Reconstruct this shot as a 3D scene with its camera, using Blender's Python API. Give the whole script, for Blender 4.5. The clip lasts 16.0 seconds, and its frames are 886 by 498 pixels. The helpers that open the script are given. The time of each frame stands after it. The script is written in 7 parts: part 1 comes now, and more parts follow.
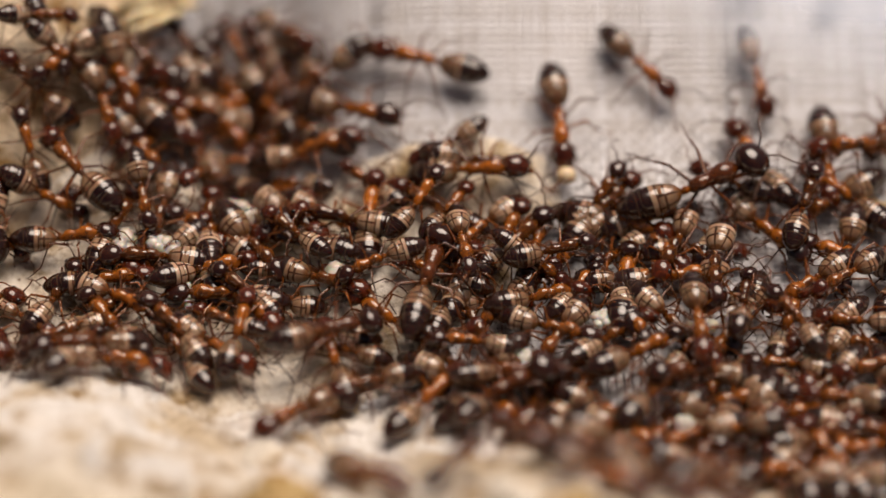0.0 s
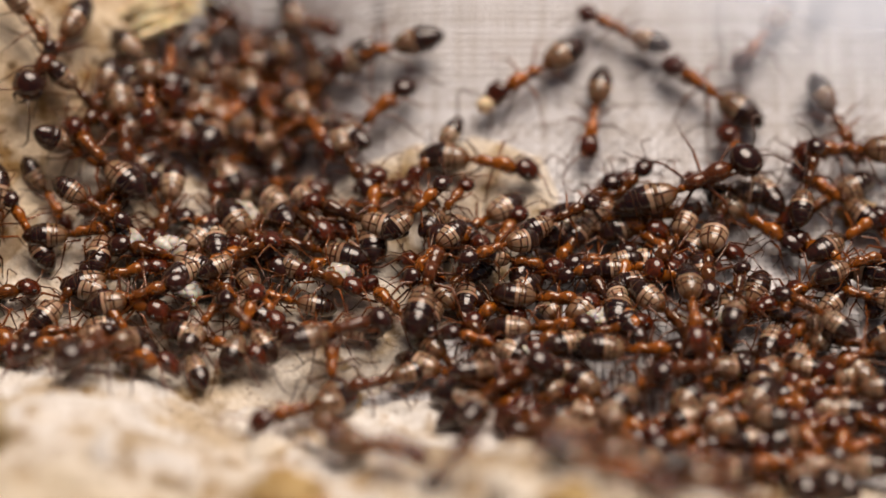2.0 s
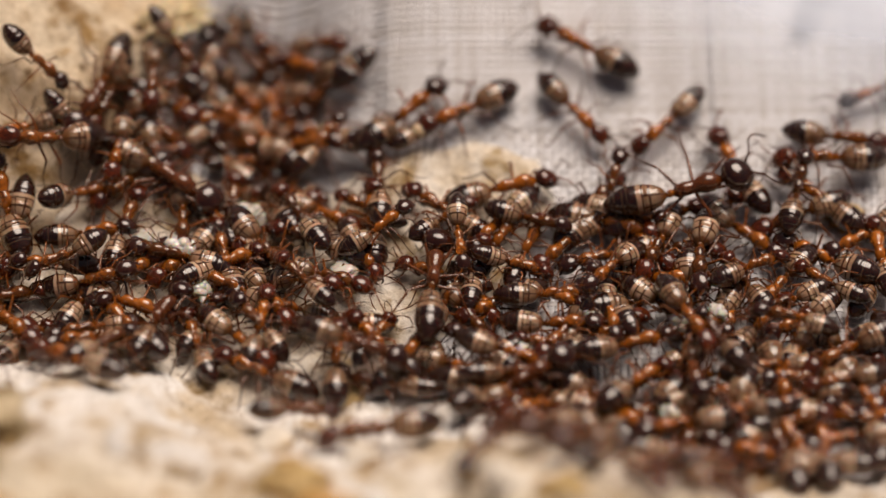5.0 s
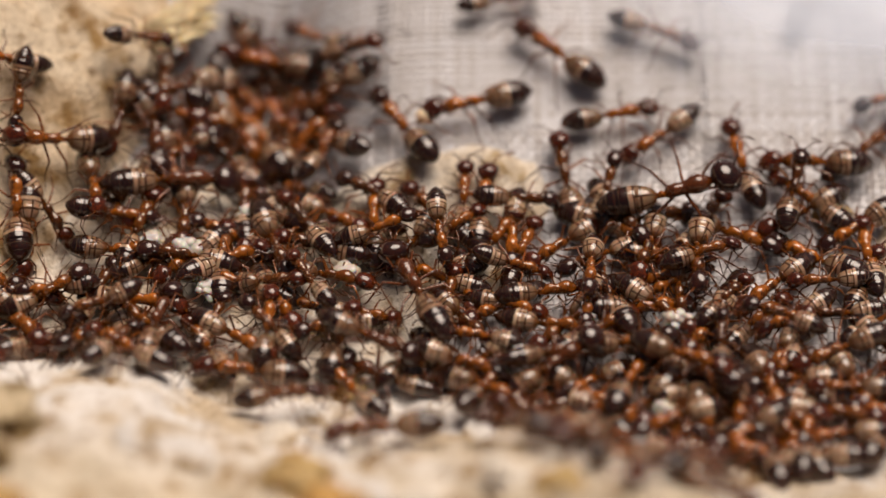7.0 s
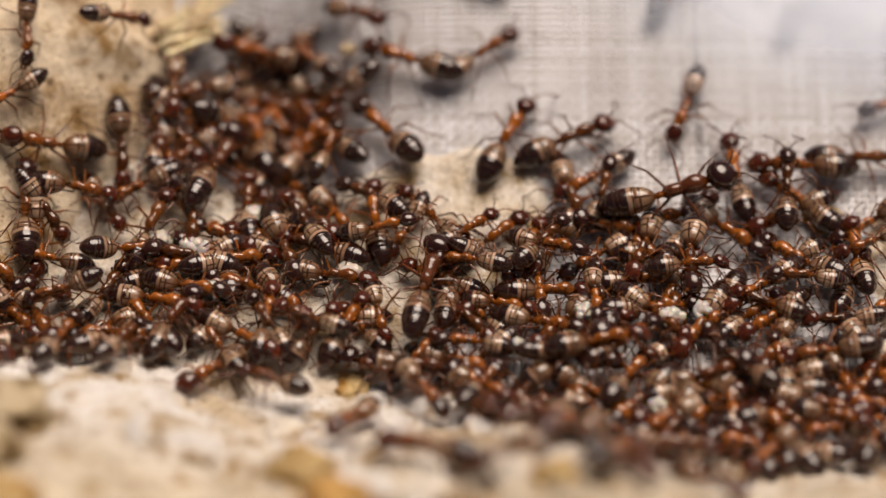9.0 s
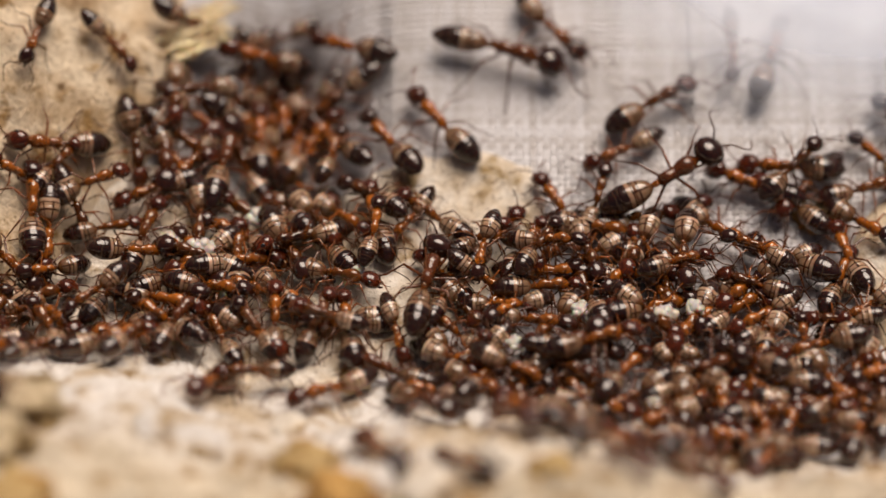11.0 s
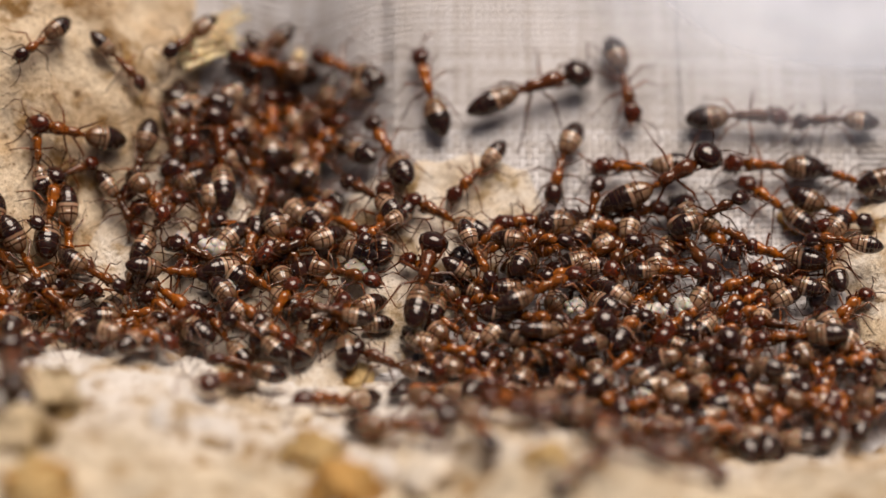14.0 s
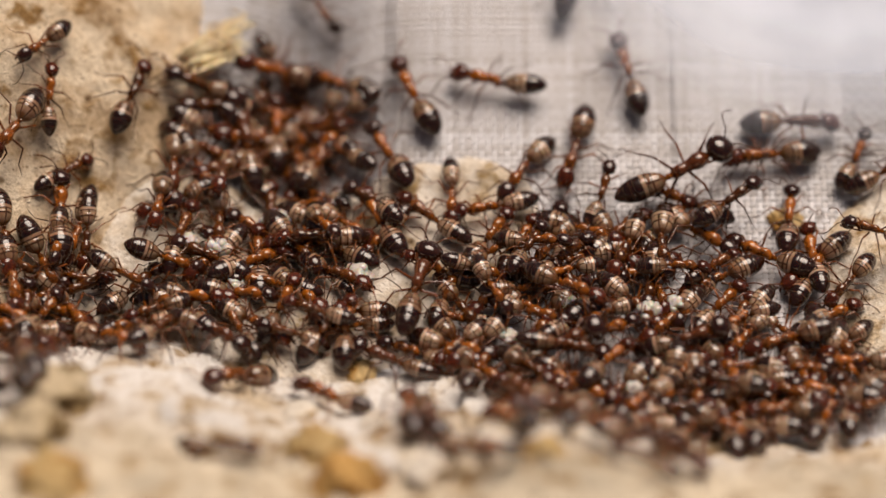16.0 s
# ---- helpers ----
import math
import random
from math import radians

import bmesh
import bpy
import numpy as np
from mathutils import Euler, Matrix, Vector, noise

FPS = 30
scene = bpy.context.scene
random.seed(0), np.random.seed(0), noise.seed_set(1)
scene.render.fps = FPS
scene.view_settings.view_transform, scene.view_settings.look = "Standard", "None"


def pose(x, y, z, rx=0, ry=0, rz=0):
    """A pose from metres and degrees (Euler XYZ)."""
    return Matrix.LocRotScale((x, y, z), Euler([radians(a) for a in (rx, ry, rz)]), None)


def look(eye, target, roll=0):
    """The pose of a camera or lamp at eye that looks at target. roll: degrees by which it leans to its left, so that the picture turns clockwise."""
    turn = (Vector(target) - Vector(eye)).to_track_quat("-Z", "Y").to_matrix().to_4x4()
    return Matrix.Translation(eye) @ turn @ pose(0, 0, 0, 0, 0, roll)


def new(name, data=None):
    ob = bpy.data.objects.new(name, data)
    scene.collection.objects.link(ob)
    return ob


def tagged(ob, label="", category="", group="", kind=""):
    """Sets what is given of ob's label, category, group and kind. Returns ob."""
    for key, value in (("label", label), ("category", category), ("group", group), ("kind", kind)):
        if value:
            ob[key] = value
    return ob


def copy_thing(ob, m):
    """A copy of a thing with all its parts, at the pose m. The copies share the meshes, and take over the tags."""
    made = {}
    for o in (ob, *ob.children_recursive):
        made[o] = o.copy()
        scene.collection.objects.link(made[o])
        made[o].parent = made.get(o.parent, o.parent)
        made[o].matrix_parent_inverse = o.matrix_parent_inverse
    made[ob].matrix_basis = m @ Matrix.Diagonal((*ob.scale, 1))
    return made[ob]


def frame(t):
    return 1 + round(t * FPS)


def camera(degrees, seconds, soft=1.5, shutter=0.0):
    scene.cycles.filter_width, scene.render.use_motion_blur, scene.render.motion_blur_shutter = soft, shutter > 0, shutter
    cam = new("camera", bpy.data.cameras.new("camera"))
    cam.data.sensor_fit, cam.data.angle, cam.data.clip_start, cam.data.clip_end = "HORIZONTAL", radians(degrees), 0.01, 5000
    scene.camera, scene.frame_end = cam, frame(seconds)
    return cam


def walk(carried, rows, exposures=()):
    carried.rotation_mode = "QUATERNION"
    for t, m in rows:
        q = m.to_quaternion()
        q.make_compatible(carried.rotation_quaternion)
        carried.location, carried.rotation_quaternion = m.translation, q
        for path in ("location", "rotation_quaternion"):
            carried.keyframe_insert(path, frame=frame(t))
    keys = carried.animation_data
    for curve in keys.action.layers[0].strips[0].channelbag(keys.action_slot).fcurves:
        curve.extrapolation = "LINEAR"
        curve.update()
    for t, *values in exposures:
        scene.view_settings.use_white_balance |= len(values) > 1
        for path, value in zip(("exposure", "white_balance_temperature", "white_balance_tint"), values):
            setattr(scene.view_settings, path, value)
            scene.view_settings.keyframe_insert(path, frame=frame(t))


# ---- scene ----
MM = 0.001
ELEV = radians(45)
D0 = 0.2016
cam = camera(14.0, 16.0, 1.5, 0.0)
AIM = Vector((0, 0, 0.0012))
BACK = Vector((0, -math.cos(ELEV), math.sin(ELEV)))


def stand(t):
    """The camera draws straight back as the clip goes on."""
    return look(AIM + BACK * (D0 / (1 - 0.0125 * t)), AIM)


walk(cam, [(t, stand(t)) for t in range(17)], [(0, 0.11, 7300, 17), (16, 0.03, 7300, 17)])


# ---- world and light ----
world = bpy.data.worlds.new("sky")
scene.world = world
world.use_nodes = True
wn = world.node_tree
sky = wn.nodes.new("ShaderNodeTexSky")
sky.sky_type = "NISHITA"
sky.sun_disc = False
sky.sun_elevation, sky.sun_rotation = radians(70), radians(36)
sky.air_density, sky.dust_density, sky.ozone_density = 0.6, 6.0, 0.0
wn.links.new(sky.outputs["Color"], wn.nodes["Background"].inputs["Color"])
wn.nodes["Background"].inputs["Strength"].default_value = 0.030
sun = new("sun", bpy.data.lights.new("sun", "SUN"))
sun.data.energy, sun.data.angle, sun.data.color = 3.35, radians(46), (1.0, 0.94, 0.86)
sun.matrix_world = look((0.20, 0.27, 0.92), (0, 0, 0))

# The lens is in focus on one plane through the heart of the crowd.
focus = new("focus_mark")
focus.location = (0, -0.0026, 0.001)
cam.data.dof.use_dof = True
cam.data.dof.focus_object = focus
cam.data.dof.aperture_fstop = 12.0


# ---- materials ----
def nodes_of(name):
    m = bpy.data.materials.new(name)
    m.use_nodes = True
    return m, m.node_tree.nodes, m.node_tree.links, m.node_tree.nodes["Principled BSDF"]


def ramp(nodes, stops, mode="LINEAR"):
    r = nodes.new("ShaderNodeValToRGB")
    r.color_ramp.interpolation = mode
    while len(r.color_ramp.elements) < len(stops):
        r.color_ramp.elements.new(0.5)
    for e, (p, c) in zip(r.color_ramp.elements, stops):
        e.position, e.color = p, (*c, 1)
    return r


def noise_node(nodes, links, coord, scale, detail=5, rough=0.55):
    n = nodes.new("ShaderNodeTexNoise")
    n.inputs["Scale"].default_value, n.inputs["Detail"].default_value, n.inputs["Roughness"].default_value = scale, detail, rough
    links.new(coord, n.inputs["Vector"])
    return n


def mixed(nodes, links, fac, a, b, how="MIX"):
    m = nodes.new("ShaderNodeMix")
    m.data_type, m.blend_type = "RGBA", how
    for value, slot in ((fac, 0), (a, 6), (b, 7)):
        if isinstance(value, (int, float)):
            m.inputs[slot].default_value = value
        elif isinstance(value, tuple):
            m.inputs[slot].default_value = (*value, 1)
        else:
            links.new(value, m.inputs[slot])
    return m.outputs[2]


def bumped(nodes, links, bsdf, height, strength, distance):
    b = nodes.new("ShaderNodeBump")
    b.inputs["Strength"].default_value, b.inputs["Distance"].default_value = strength, distance
    links.new(height, b.inputs["Height"])
    links.new(b.outputs["Normal"], bsdf.inputs["Normal"])


def stone_material(name, white, cream, ochre, much, fore=None):
    """Pale crumbly stone: white plaster, cream patches, ochre stains and dark pits."""
    m, n, l, b = nodes_of(name)
    co = n.new("ShaderNodeTexCoord").outputs["Object"]
    big = noise_node(n, l, co, 190, 6, 0.65)
    mid = noise_node(n, l, co, 420, 6, 0.65)
    fine = noise_node(n, l, co, 2600, 4, 0.7)
    pit = n.new("ShaderNodeTexVoronoi")
    pit.inputs["Scale"].default_value = 620
    l.new(co, pit.inputs["Vector"])
    patch = ramp(n, [(0.46, (0, 0, 0)), (0.60, (1, 1, 1))])
    l.new(big.outputs["Fac"], patch.inputs[0])
    stain = ramp(n, [(much, (0, 0, 0)), (much + 0.13, (1, 1, 1))])
    l.new(mid.outputs["Fac"], stain.inputs[0])
    col = mixed(n, l, patch.outputs[0], white, cream)
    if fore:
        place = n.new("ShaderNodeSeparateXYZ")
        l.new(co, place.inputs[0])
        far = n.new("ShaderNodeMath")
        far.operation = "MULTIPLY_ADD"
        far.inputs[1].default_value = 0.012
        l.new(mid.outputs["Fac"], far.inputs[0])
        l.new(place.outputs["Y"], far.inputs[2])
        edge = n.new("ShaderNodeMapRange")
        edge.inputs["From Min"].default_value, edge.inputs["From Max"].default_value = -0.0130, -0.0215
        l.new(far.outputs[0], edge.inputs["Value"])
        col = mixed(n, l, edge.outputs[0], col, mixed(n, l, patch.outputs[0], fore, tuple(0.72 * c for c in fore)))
    col = mixed(n, l, stain.outputs[0], col, ochre)
    smear = ramp(n, [(0.52, (1, 1, 1)), (0.70, (0.60, 0.53, 0.45))])
    l.new(noise_node(n, l, co, 210, 5, 0.7).outputs["Fac"], smear.inputs[0])
    col = mixed(n, l, 1.0, col, smear.outputs[0], "MULTIPLY")
    grain = ramp(n, [(0.3, (0.72, 0.68, 0.62)), (0.6, (1, 1, 1))])
    l.new(fine.outputs["Fac"], grain.inputs[0])
    col = mixed(n, l, 0.9, col, grain.outputs[0], "MULTIPLY")
    hole = ramp(n, [(0.10, (0.34, 0.27, 0.20)), (0.25, (1, 1, 1))])
    l.new(pit.outputs["Distance"], hole.inputs[0])
    speck = n.new("ShaderNodeTexVoronoi")
    speck.inputs["Scale"].default_value = 1900
    l.new(co, speck.inputs["Vector"])
    dot = ramp(n, [(0.12, (0.34, 0.25, 0.17)), (0.24, (1, 1, 1))])
    l.new(speck.outputs["Distance"], dot.inputs[0])
    some = ramp(n, [(0.43, (0, 0, 0)), (0.54, (1, 1, 1))])
    l.new(noise_node(n, l, co, 500, 3).outputs["Fac"], some.inputs[0])
    col = mixed(n, l, some.outputs[0], col, mixed(n, l, 1.0, col, dot.outputs[0], "MULTIPLY"))
    rare = ramp(n, [(0.50, (0, 0, 0)), (0.56, (1, 1, 1))])
    l.new(noise_node(n, l, co, 300, 2).outputs["Fac"], rare.inputs[0])
    col = mixed(n, l, rare.outputs[0], col, mixed(n, l, 1.0, col, hole.outputs[0], "MULTIPLY"))
    l.new(col, b.inputs["Base Color"])
    b.inputs["Roughness"].default_value = 0.85
    bumped(n, l, b, mixed(n, l, 0.35, mid.outputs["Fac"], fine.outputs["Fac"]), 0.9, 0.0011)
    return m


def plain_material(name, color, rough, coat=0.0, metal=0.0, vary=0.25, scale=1500, relief=0.0, sss=0.0, spread=0.7, clear=0.0, shine=0.5):
    """One colour with soft blotches and a slight change from piece to piece."""
    m, n, l, b = nodes_of(name)
    co = n.new("ShaderNodeTexCoord").outputs["Object"]
    blot = noise_node(n, l, co, scale, 4)
    dark = tuple(c * (1 - vary) for c in color)
    light = tuple(min(1, c * (1 + vary)) for c in color)
    spot = ramp(n, [(0.36, (0, 0, 0)), (0.64, (1, 1, 1))])
    l.new(blot.outputs["Fac"], spot.inputs[0])
    col = mixed(n, l, spot.outputs[0], dark, light)
    rnd = n.new("ShaderNodeObjectInfo").outputs["Random"]
    shade = ramp(n, [(0, (spread, spread * 0.94, spread * 0.88)), (1, (1.0, 1.0, 1.0))])
    l.new(rnd, shade.inputs[0])
    l.new(mixed(n, l, 1.0, col, shade.outputs[0], "MULTIPLY"), b.inputs["Base Color"])
    b.inputs["Roughness"].default_value, b.inputs["Metallic"].default_value = rough, metal
    b.inputs["Coat Weight"].default_value, b.inputs["Coat Roughness"].default_value = coat, 0.08
    if sss:
        b.inputs["Subsurface Weight"].default_value = sss
        b.inputs["Subsurface Scale"].default_value = 0.0006
        b.inputs["Subsurface Radius"].default_value = (1.0, 0.5, 0.25)
    b.inputs["Transmission Weight"].default_value, b.inputs["Specular IOR Level"].default_value = clear, shine
    if relief:
        bumped(n, l, b, blot.outputs["Fac"], relief, 0.00005)
    return m


def gaster_material(name, pale, dark, reach):
    """Pale windows framed by brown seams at the front, a milky skin fold behind them, a black tip with one thin ring."""
    m, n, l, b = nodes_of(name)
    co = n.new("ShaderNodeTexCoord").outputs["Object"]
    sep = n.new("ShaderNodeSeparateXYZ")
    l.new(co, sep.inputs[0])

    def sums(op, one, two, three=None):
        k = n.new("ShaderNodeMath")
        k.operation = op
        for slot, value in enumerate((one, two, three)):
            if isinstance(value, (int, float)):
                k.inputs[slot].default_value = value
            elif value is not None:
                l.new(value, k.inputs[slot])
        return k.outputs[0]

    wob = noise_node(n, l, co, 1800, 3).outputs["Fac"]
    piece = n.new("ShaderNodeObjectInfo").outputs["Random"]
    along = sums("MULTIPLY_ADD", wob, 0.05, sums("MULTIPLY", sep.outputs["X"], -1 / 0.00275))
    round_it = sums("ARCTAN2", sums("ABSOLUTE", sep.outputs["Y"], 0.0), sep.outputs["Z"])
    round_it = sums("MULTIPLY_ADD", wob, 0.10, sums("SUBTRACT", round_it, 0.05))
    mid = tuple(0.72 * p for p in pale)
    line = (0.085, 0.034, 0.014)
    brown = (0.21, 0.085, 0.025)
    milk = tuple(min(1, 1.12 * p + 0.06) for p in pale)
    ring = (0.07, 0.038, 0.02)
    r = ramp(n, [(0.0, brown), (0.09, brown), (0.13, mid), (0.25, pale), (0.265, line), (0.295, line), (0.31, pale),
                 (reach - 0.09, pale), (reach - 0.075, line), (reach - 0.06, line), (reach - 0.045, milk), (reach + 0.01, milk),
                 (reach + 0.03, dark), (reach + 0.22, dark), (reach + 0.23, ring), (reach + 0.242, ring), (reach + 0.255, dark), (1.0, dark)])
    l.new(along, r.inputs[0])
    seams = ramp(n, [(0.0, (0, 0, 0)), (0.024, (0, 0, 0)), (0.040, (1, 1, 1)), (0.270, (1, 1, 1)), (0.285, (0, 0, 0)), (0.315, (0, 0, 0)), (0.332, (1, 1, 1))])
    l.new(sums("MULTIPLY", round_it, 1 / 3.1416), seams.inputs[0])
    belly = ramp(n, [(0.36, (0, 0, 0)), (0.62, (1, 1, 1))])
    l.new(sums("MULTIPLY", round_it, 1 / 3.1416), belly.inputs[0])
    front = ramp(n, [(reach - 0.07, (1, 1, 1)), (reach - 0.05, (0, 0, 0))])
    l.new(along, front.inputs[0])
    cells = mixed(n, l, seams.outputs[0], line, r.outputs[0])
    col = mixed(n, l, front.outputs[0], r.outputs[0], cells)
    col = mixed(n, l, sums("MULTIPLY", belly.outputs[0], 0.8), col, mixed(n, l, 0.5, r.outputs[0], brown))
    blot = ramp(n, [(0.3, (0.55, 0.46, 0.40)), (0.65, (1, 1, 1))])
    l.new(noise_node(n, l, co, 1100, 5, 0.65).outputs["Fac"], blot.inputs[0])
    tone = ramp(n, [(0.0, (0.66, 0.58, 0.50)), (1.0, (1, 1, 1))])
    l.new(piece, tone.inputs[0])
    col = mixed(n, l, 1.0, col, blot.outputs[0], "MULTIPLY")
    l.new(mixed(n, l, 0.8, col, tone.outputs[0], "MULTIPLY"), b.inputs["Base Color"])
    b.inputs["Subsurface Weight"].default_value, b.inputs["Subsurface Scale"].default_value = 0.3, 0.0004
    b.inputs["Roughness"].default_value, b.inputs["Specular IOR Level"].default_value = 0.17, 0.6
    b.inputs["Coat Weight"].default_value, b.inputs["Coat Roughness"].default_value = 0.5, 0.06
    bumped(n, l, b, noise_node(n, l, co, 9000, 2).outputs["Fac"], 0.12, 0.00002)
    return m


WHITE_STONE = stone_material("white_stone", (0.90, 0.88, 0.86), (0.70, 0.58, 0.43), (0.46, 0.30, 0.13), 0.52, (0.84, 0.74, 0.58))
BEIGE_STONE = stone_material("beige_stone", (0.88, 0.82, 0.74), (0.74, 0.62, 0.47), (0.46, 0.32, 0.15), 0.53)
CREAM_STONE = stone_material("cream_stone", (0.92, 0.86, 0.77), (0.78, 0.64, 0.46), (0.42, 0.26, 0.10), 0.53)
ROCK = stone_material("cream_rock", (0.84, 0.71, 0.54), (0.68, 0.51, 0.33), (0.42, 0.25, 0.09), 0.52)
OCHRE_STONE = stone_material("ochre_stone", (0.64, 0.46, 0.22), (0.56, 0.33, 0.10), (0.50, 0.25, 0.05), 0.49)
ORANGE_STONE = stone_material("orange_stone", (0.66, 0.40, 0.14), (0.62, 0.30, 0.06), (0.42, 0.20, 0.04), 0.5)
STEEL = plain_material("wire_steel", (0.60, 0.605, 0.64), 0.42, 0, 0.1, 0.08, 160)
SHEET = plain_material("grey_sheet", (0.60, 0.595, 0.61), 0.8, 0, 0, 0.15, 200, 0.3)
PLASTIC = plain_material("white_plastic", (0.50, 0.57, 0.68), 0.45, 0, 0, 0.06, 40)
SHELL = plain_material("dark_shell", (0.034, 0.008, 0.003), 0.15, 0.4, 0, 0.4, 2500, 0.1, shine=0.6)
RED_SHELL = plain_material("red_brown_shell", (0.110, 0.019, 0.004), 0.15, 0.35, 0, 0.5, 2500, 0.1, shine=0.55, clear=0.25)
AMBER = plain_material("amber_shell", (0.42, 0.118, 0.011), 0.13, 0.5, 0, 0.85, 1500, 0.25, 0.0, 0.18, clear=0.5)
LIMB = plain_material("amber_limb", (0.29, 0.080, 0.011), 0.2, 0.35, 0, 0.5, 1500, 0, 0, 0.35, clear=0.45)
DARK_LIMB = plain_material("brown_limb", (0.16, 0.042, 0.009), 0.22, 0.4, 0, 0.3, 2200, clear=0.3)
EYE = plain_material("eye", (0.012, 0.010, 0.010), 0.15, 0.5, 0, 0.1)
BANDED = gaster_material("banded_gaster", (0.56, 0.39, 0.27), (0.030, 0.008, 0.003), 0.51)
DARKER = gaster_material("dark_gaster", (0.37, 0.23, 0.14), (0.030, 0.008, 0.003), 0.46)
FIBRE = plain_material("plant_fibre", (0.86, 0.70, 0.46), 0.7, 0, 0, 0.25, 900, 0.3, 0.2)
MOSSY = stone_material("mossy_stone", (0.72, 0.60, 0.42), (0.54, 0.40, 0.20), (0.17, 0.10, 0.03), 0.50)
CREAM_BROOD = plain_material("cream_brood", (0.78, 0.62, 0.40), 0.35, 0.3, 0, 0.06, 1500, 0.1, 0.3)
BROOD = plain_material("white_brood", (0.80, 0.75, 0.70), 0.28, 0.3, 0, 0.15, 1500, 0.3, 0.6, 0.85, clear=0.25)


# ---- shapes ----
def part(name, bm, material, parent=None, label=""):
    me = bpy.data.meshes.new(name)
    for f in bm.faces:
        f.smooth = True
    bm.to_mesh(me)
    bm.free()
    me.materials.append(material)
    ob = new(name, me)
    ob.parent = parent
    return tagged(ob, label)


def spun(bm, stations, sides=14, lift=0.0):
    """A closed skin round the x axis; stations: x, centre z, half width, half height, in millimetres."""
    rings = []
    for x, z, w, h in stations:
        rings.append([bm.verts.new((x * MM, w * MM * math.cos(2 * math.pi * i / sides),
                                    (z + lift + h * math.sin(2 * math.pi * i / sides)) * MM)) for i in range(sides)])
    for a, b in zip(rings, rings[1:]):
        for i in range(sides):
            j = (i + 1) % sides
            bm.faces.new((a[i], a[j], b[j], b[i]))
    bm.faces.new(list(reversed(rings[0])))
    bm.faces.new(rings[-1])
    bmesh.ops.recalc_face_normals(bm, faces=bm.faces[:])
    return bm


def oval(x0, x1, w, h, z=0.0, n=9, front=1.0, back=1.0):
    """Stations of an egg from x0 to x1."""
    rows = []
    for k in range(n):
        a = math.pi * (k + 0.12) / (n - 0.76)
        s = math.sin(min(a, math.pi - 0.02)) ** (front if a < math.pi / 2 else back)
        rows.append((x0 + (x1 - x0) * (1 - math.cos(a)) / 2, z, w * s, h * s))
    return rows


def tube(bm, points, radii, sides=5):
    """A tapered limb through points in millimetres."""
    pts = [Vector(p) * MM for p in points]
    rings = []
    for k, p in enumerate(pts):
        d = (pts[min(k + 1, len(pts) - 1)] - pts[max(k - 1, 0)]).normalized()
        a = d.cross(Vector((0.31, 0.17, 0.93))).normalized()
        b = d.cross(a)
        rings.append([bm.verts.new(p + (a * math.cos(2 * math.pi * i / sides) + b * math.sin(2 * math.pi * i / sides)) * radii[k] * MM)
                      for i in range(sides)])
    for r, s in zip(rings, rings[1:]):
        for i in range(sides):
            j = (i + 1) % sides
            bm.faces.new((r[i], r[j], s[j], s[i]))
    bm.faces.new(list(reversed(rings[0])))
    bm.faces.new(rings[-1])
    bmesh.ops.recalc_face_normals(bm, faces=bm.faces[:])
    return bm


def sheet(name, height, x0, x1, y0, y1, step, material, label, keep=None, skirt=6.0):
    """A surface over a stretch of the plan, closed below, so that it has thickness."""
    xs = [x0 + (x1 - x0) * i / round((x1 - x0) / step) for i in range(round((x1 - x0) / step) + 1)]
    ys = [y0 + (y1 - y0) * i / round((y1 - y0) / step) for i in range(round((y1 - y0) / step) + 1)]
    verts, faces, index = [], [], {}

    def at(i, j):
        if (i, j) not in index:
            index[i, j] = len(verts)
            verts.append((xs[i] * MM, ys[j] * MM, height(xs[i], ys[j]) * MM))
        return index[i, j]

    edges = {}
    for i in range(len(xs) - 1):
        for j in range(len(ys) - 1):
            if keep and not keep((xs[i] + xs[i + 1]) / 2, (ys[j] + ys[j + 1]) / 2):
                continue
            q = (at(i, j), at(i + 1, j), at(i + 1, j + 1), at(i, j + 1))
            faces.append(q)
            for a, b in zip(q, q[1:] + q[:1]):
                if (b, a) in edges:
                    del edges[b, a]
                else:
                    edges[a, b] = True
    low = {}
    for a, b in edges:
        for v in (a, b):
            if v not in low:
                low[v] = len(verts)
                verts.append((verts[v][0], verts[v][1], verts[v][2] - skirt * MM))
        faces.append((b, a, low[a], low[b]))
    me = bpy.data.meshes.new(name)
    me.from_pydata(verts, [], faces)
    me.update()
    for p in me.polygons:
        p.use_smooth = True
    me.materials.append(material)
    return tagged(new(name, me), label, name.split("_")[-1], kind="structure")


# ---- the ground ----
def soft(v, w):
    """A ramp that starts gently at zero."""
    return 0.5 * (v + math.sqrt(v * v + w * w)) - 0.5 * w


def ripple(x, y, s):
    """Lumps of one size, in millimetres, between about -1 and 1."""
    a = math.sin(1.31 * x / s + 2.1 * math.sin(0.73 * y / s + 0.4)) * math.cos(1.13 * y / s + 1.7 * math.sin(0.61 * x / s))
    return 0.7 * a + 0.3 * math.sin(2.9 * x / s + 1.2 + y / s) * math.sin(2.3 * y / s - 0.7 * x / s)


def screen_h(x, y):
    """Height of the wire screen: flat in front, rising at the back, sagging in one place."""
    return 0.34 * soft(y - 4, 5) - 5.0 * math.exp(-((x + 10.5) ** 2) / 20 - ((y - 14) ** 2) / 80)


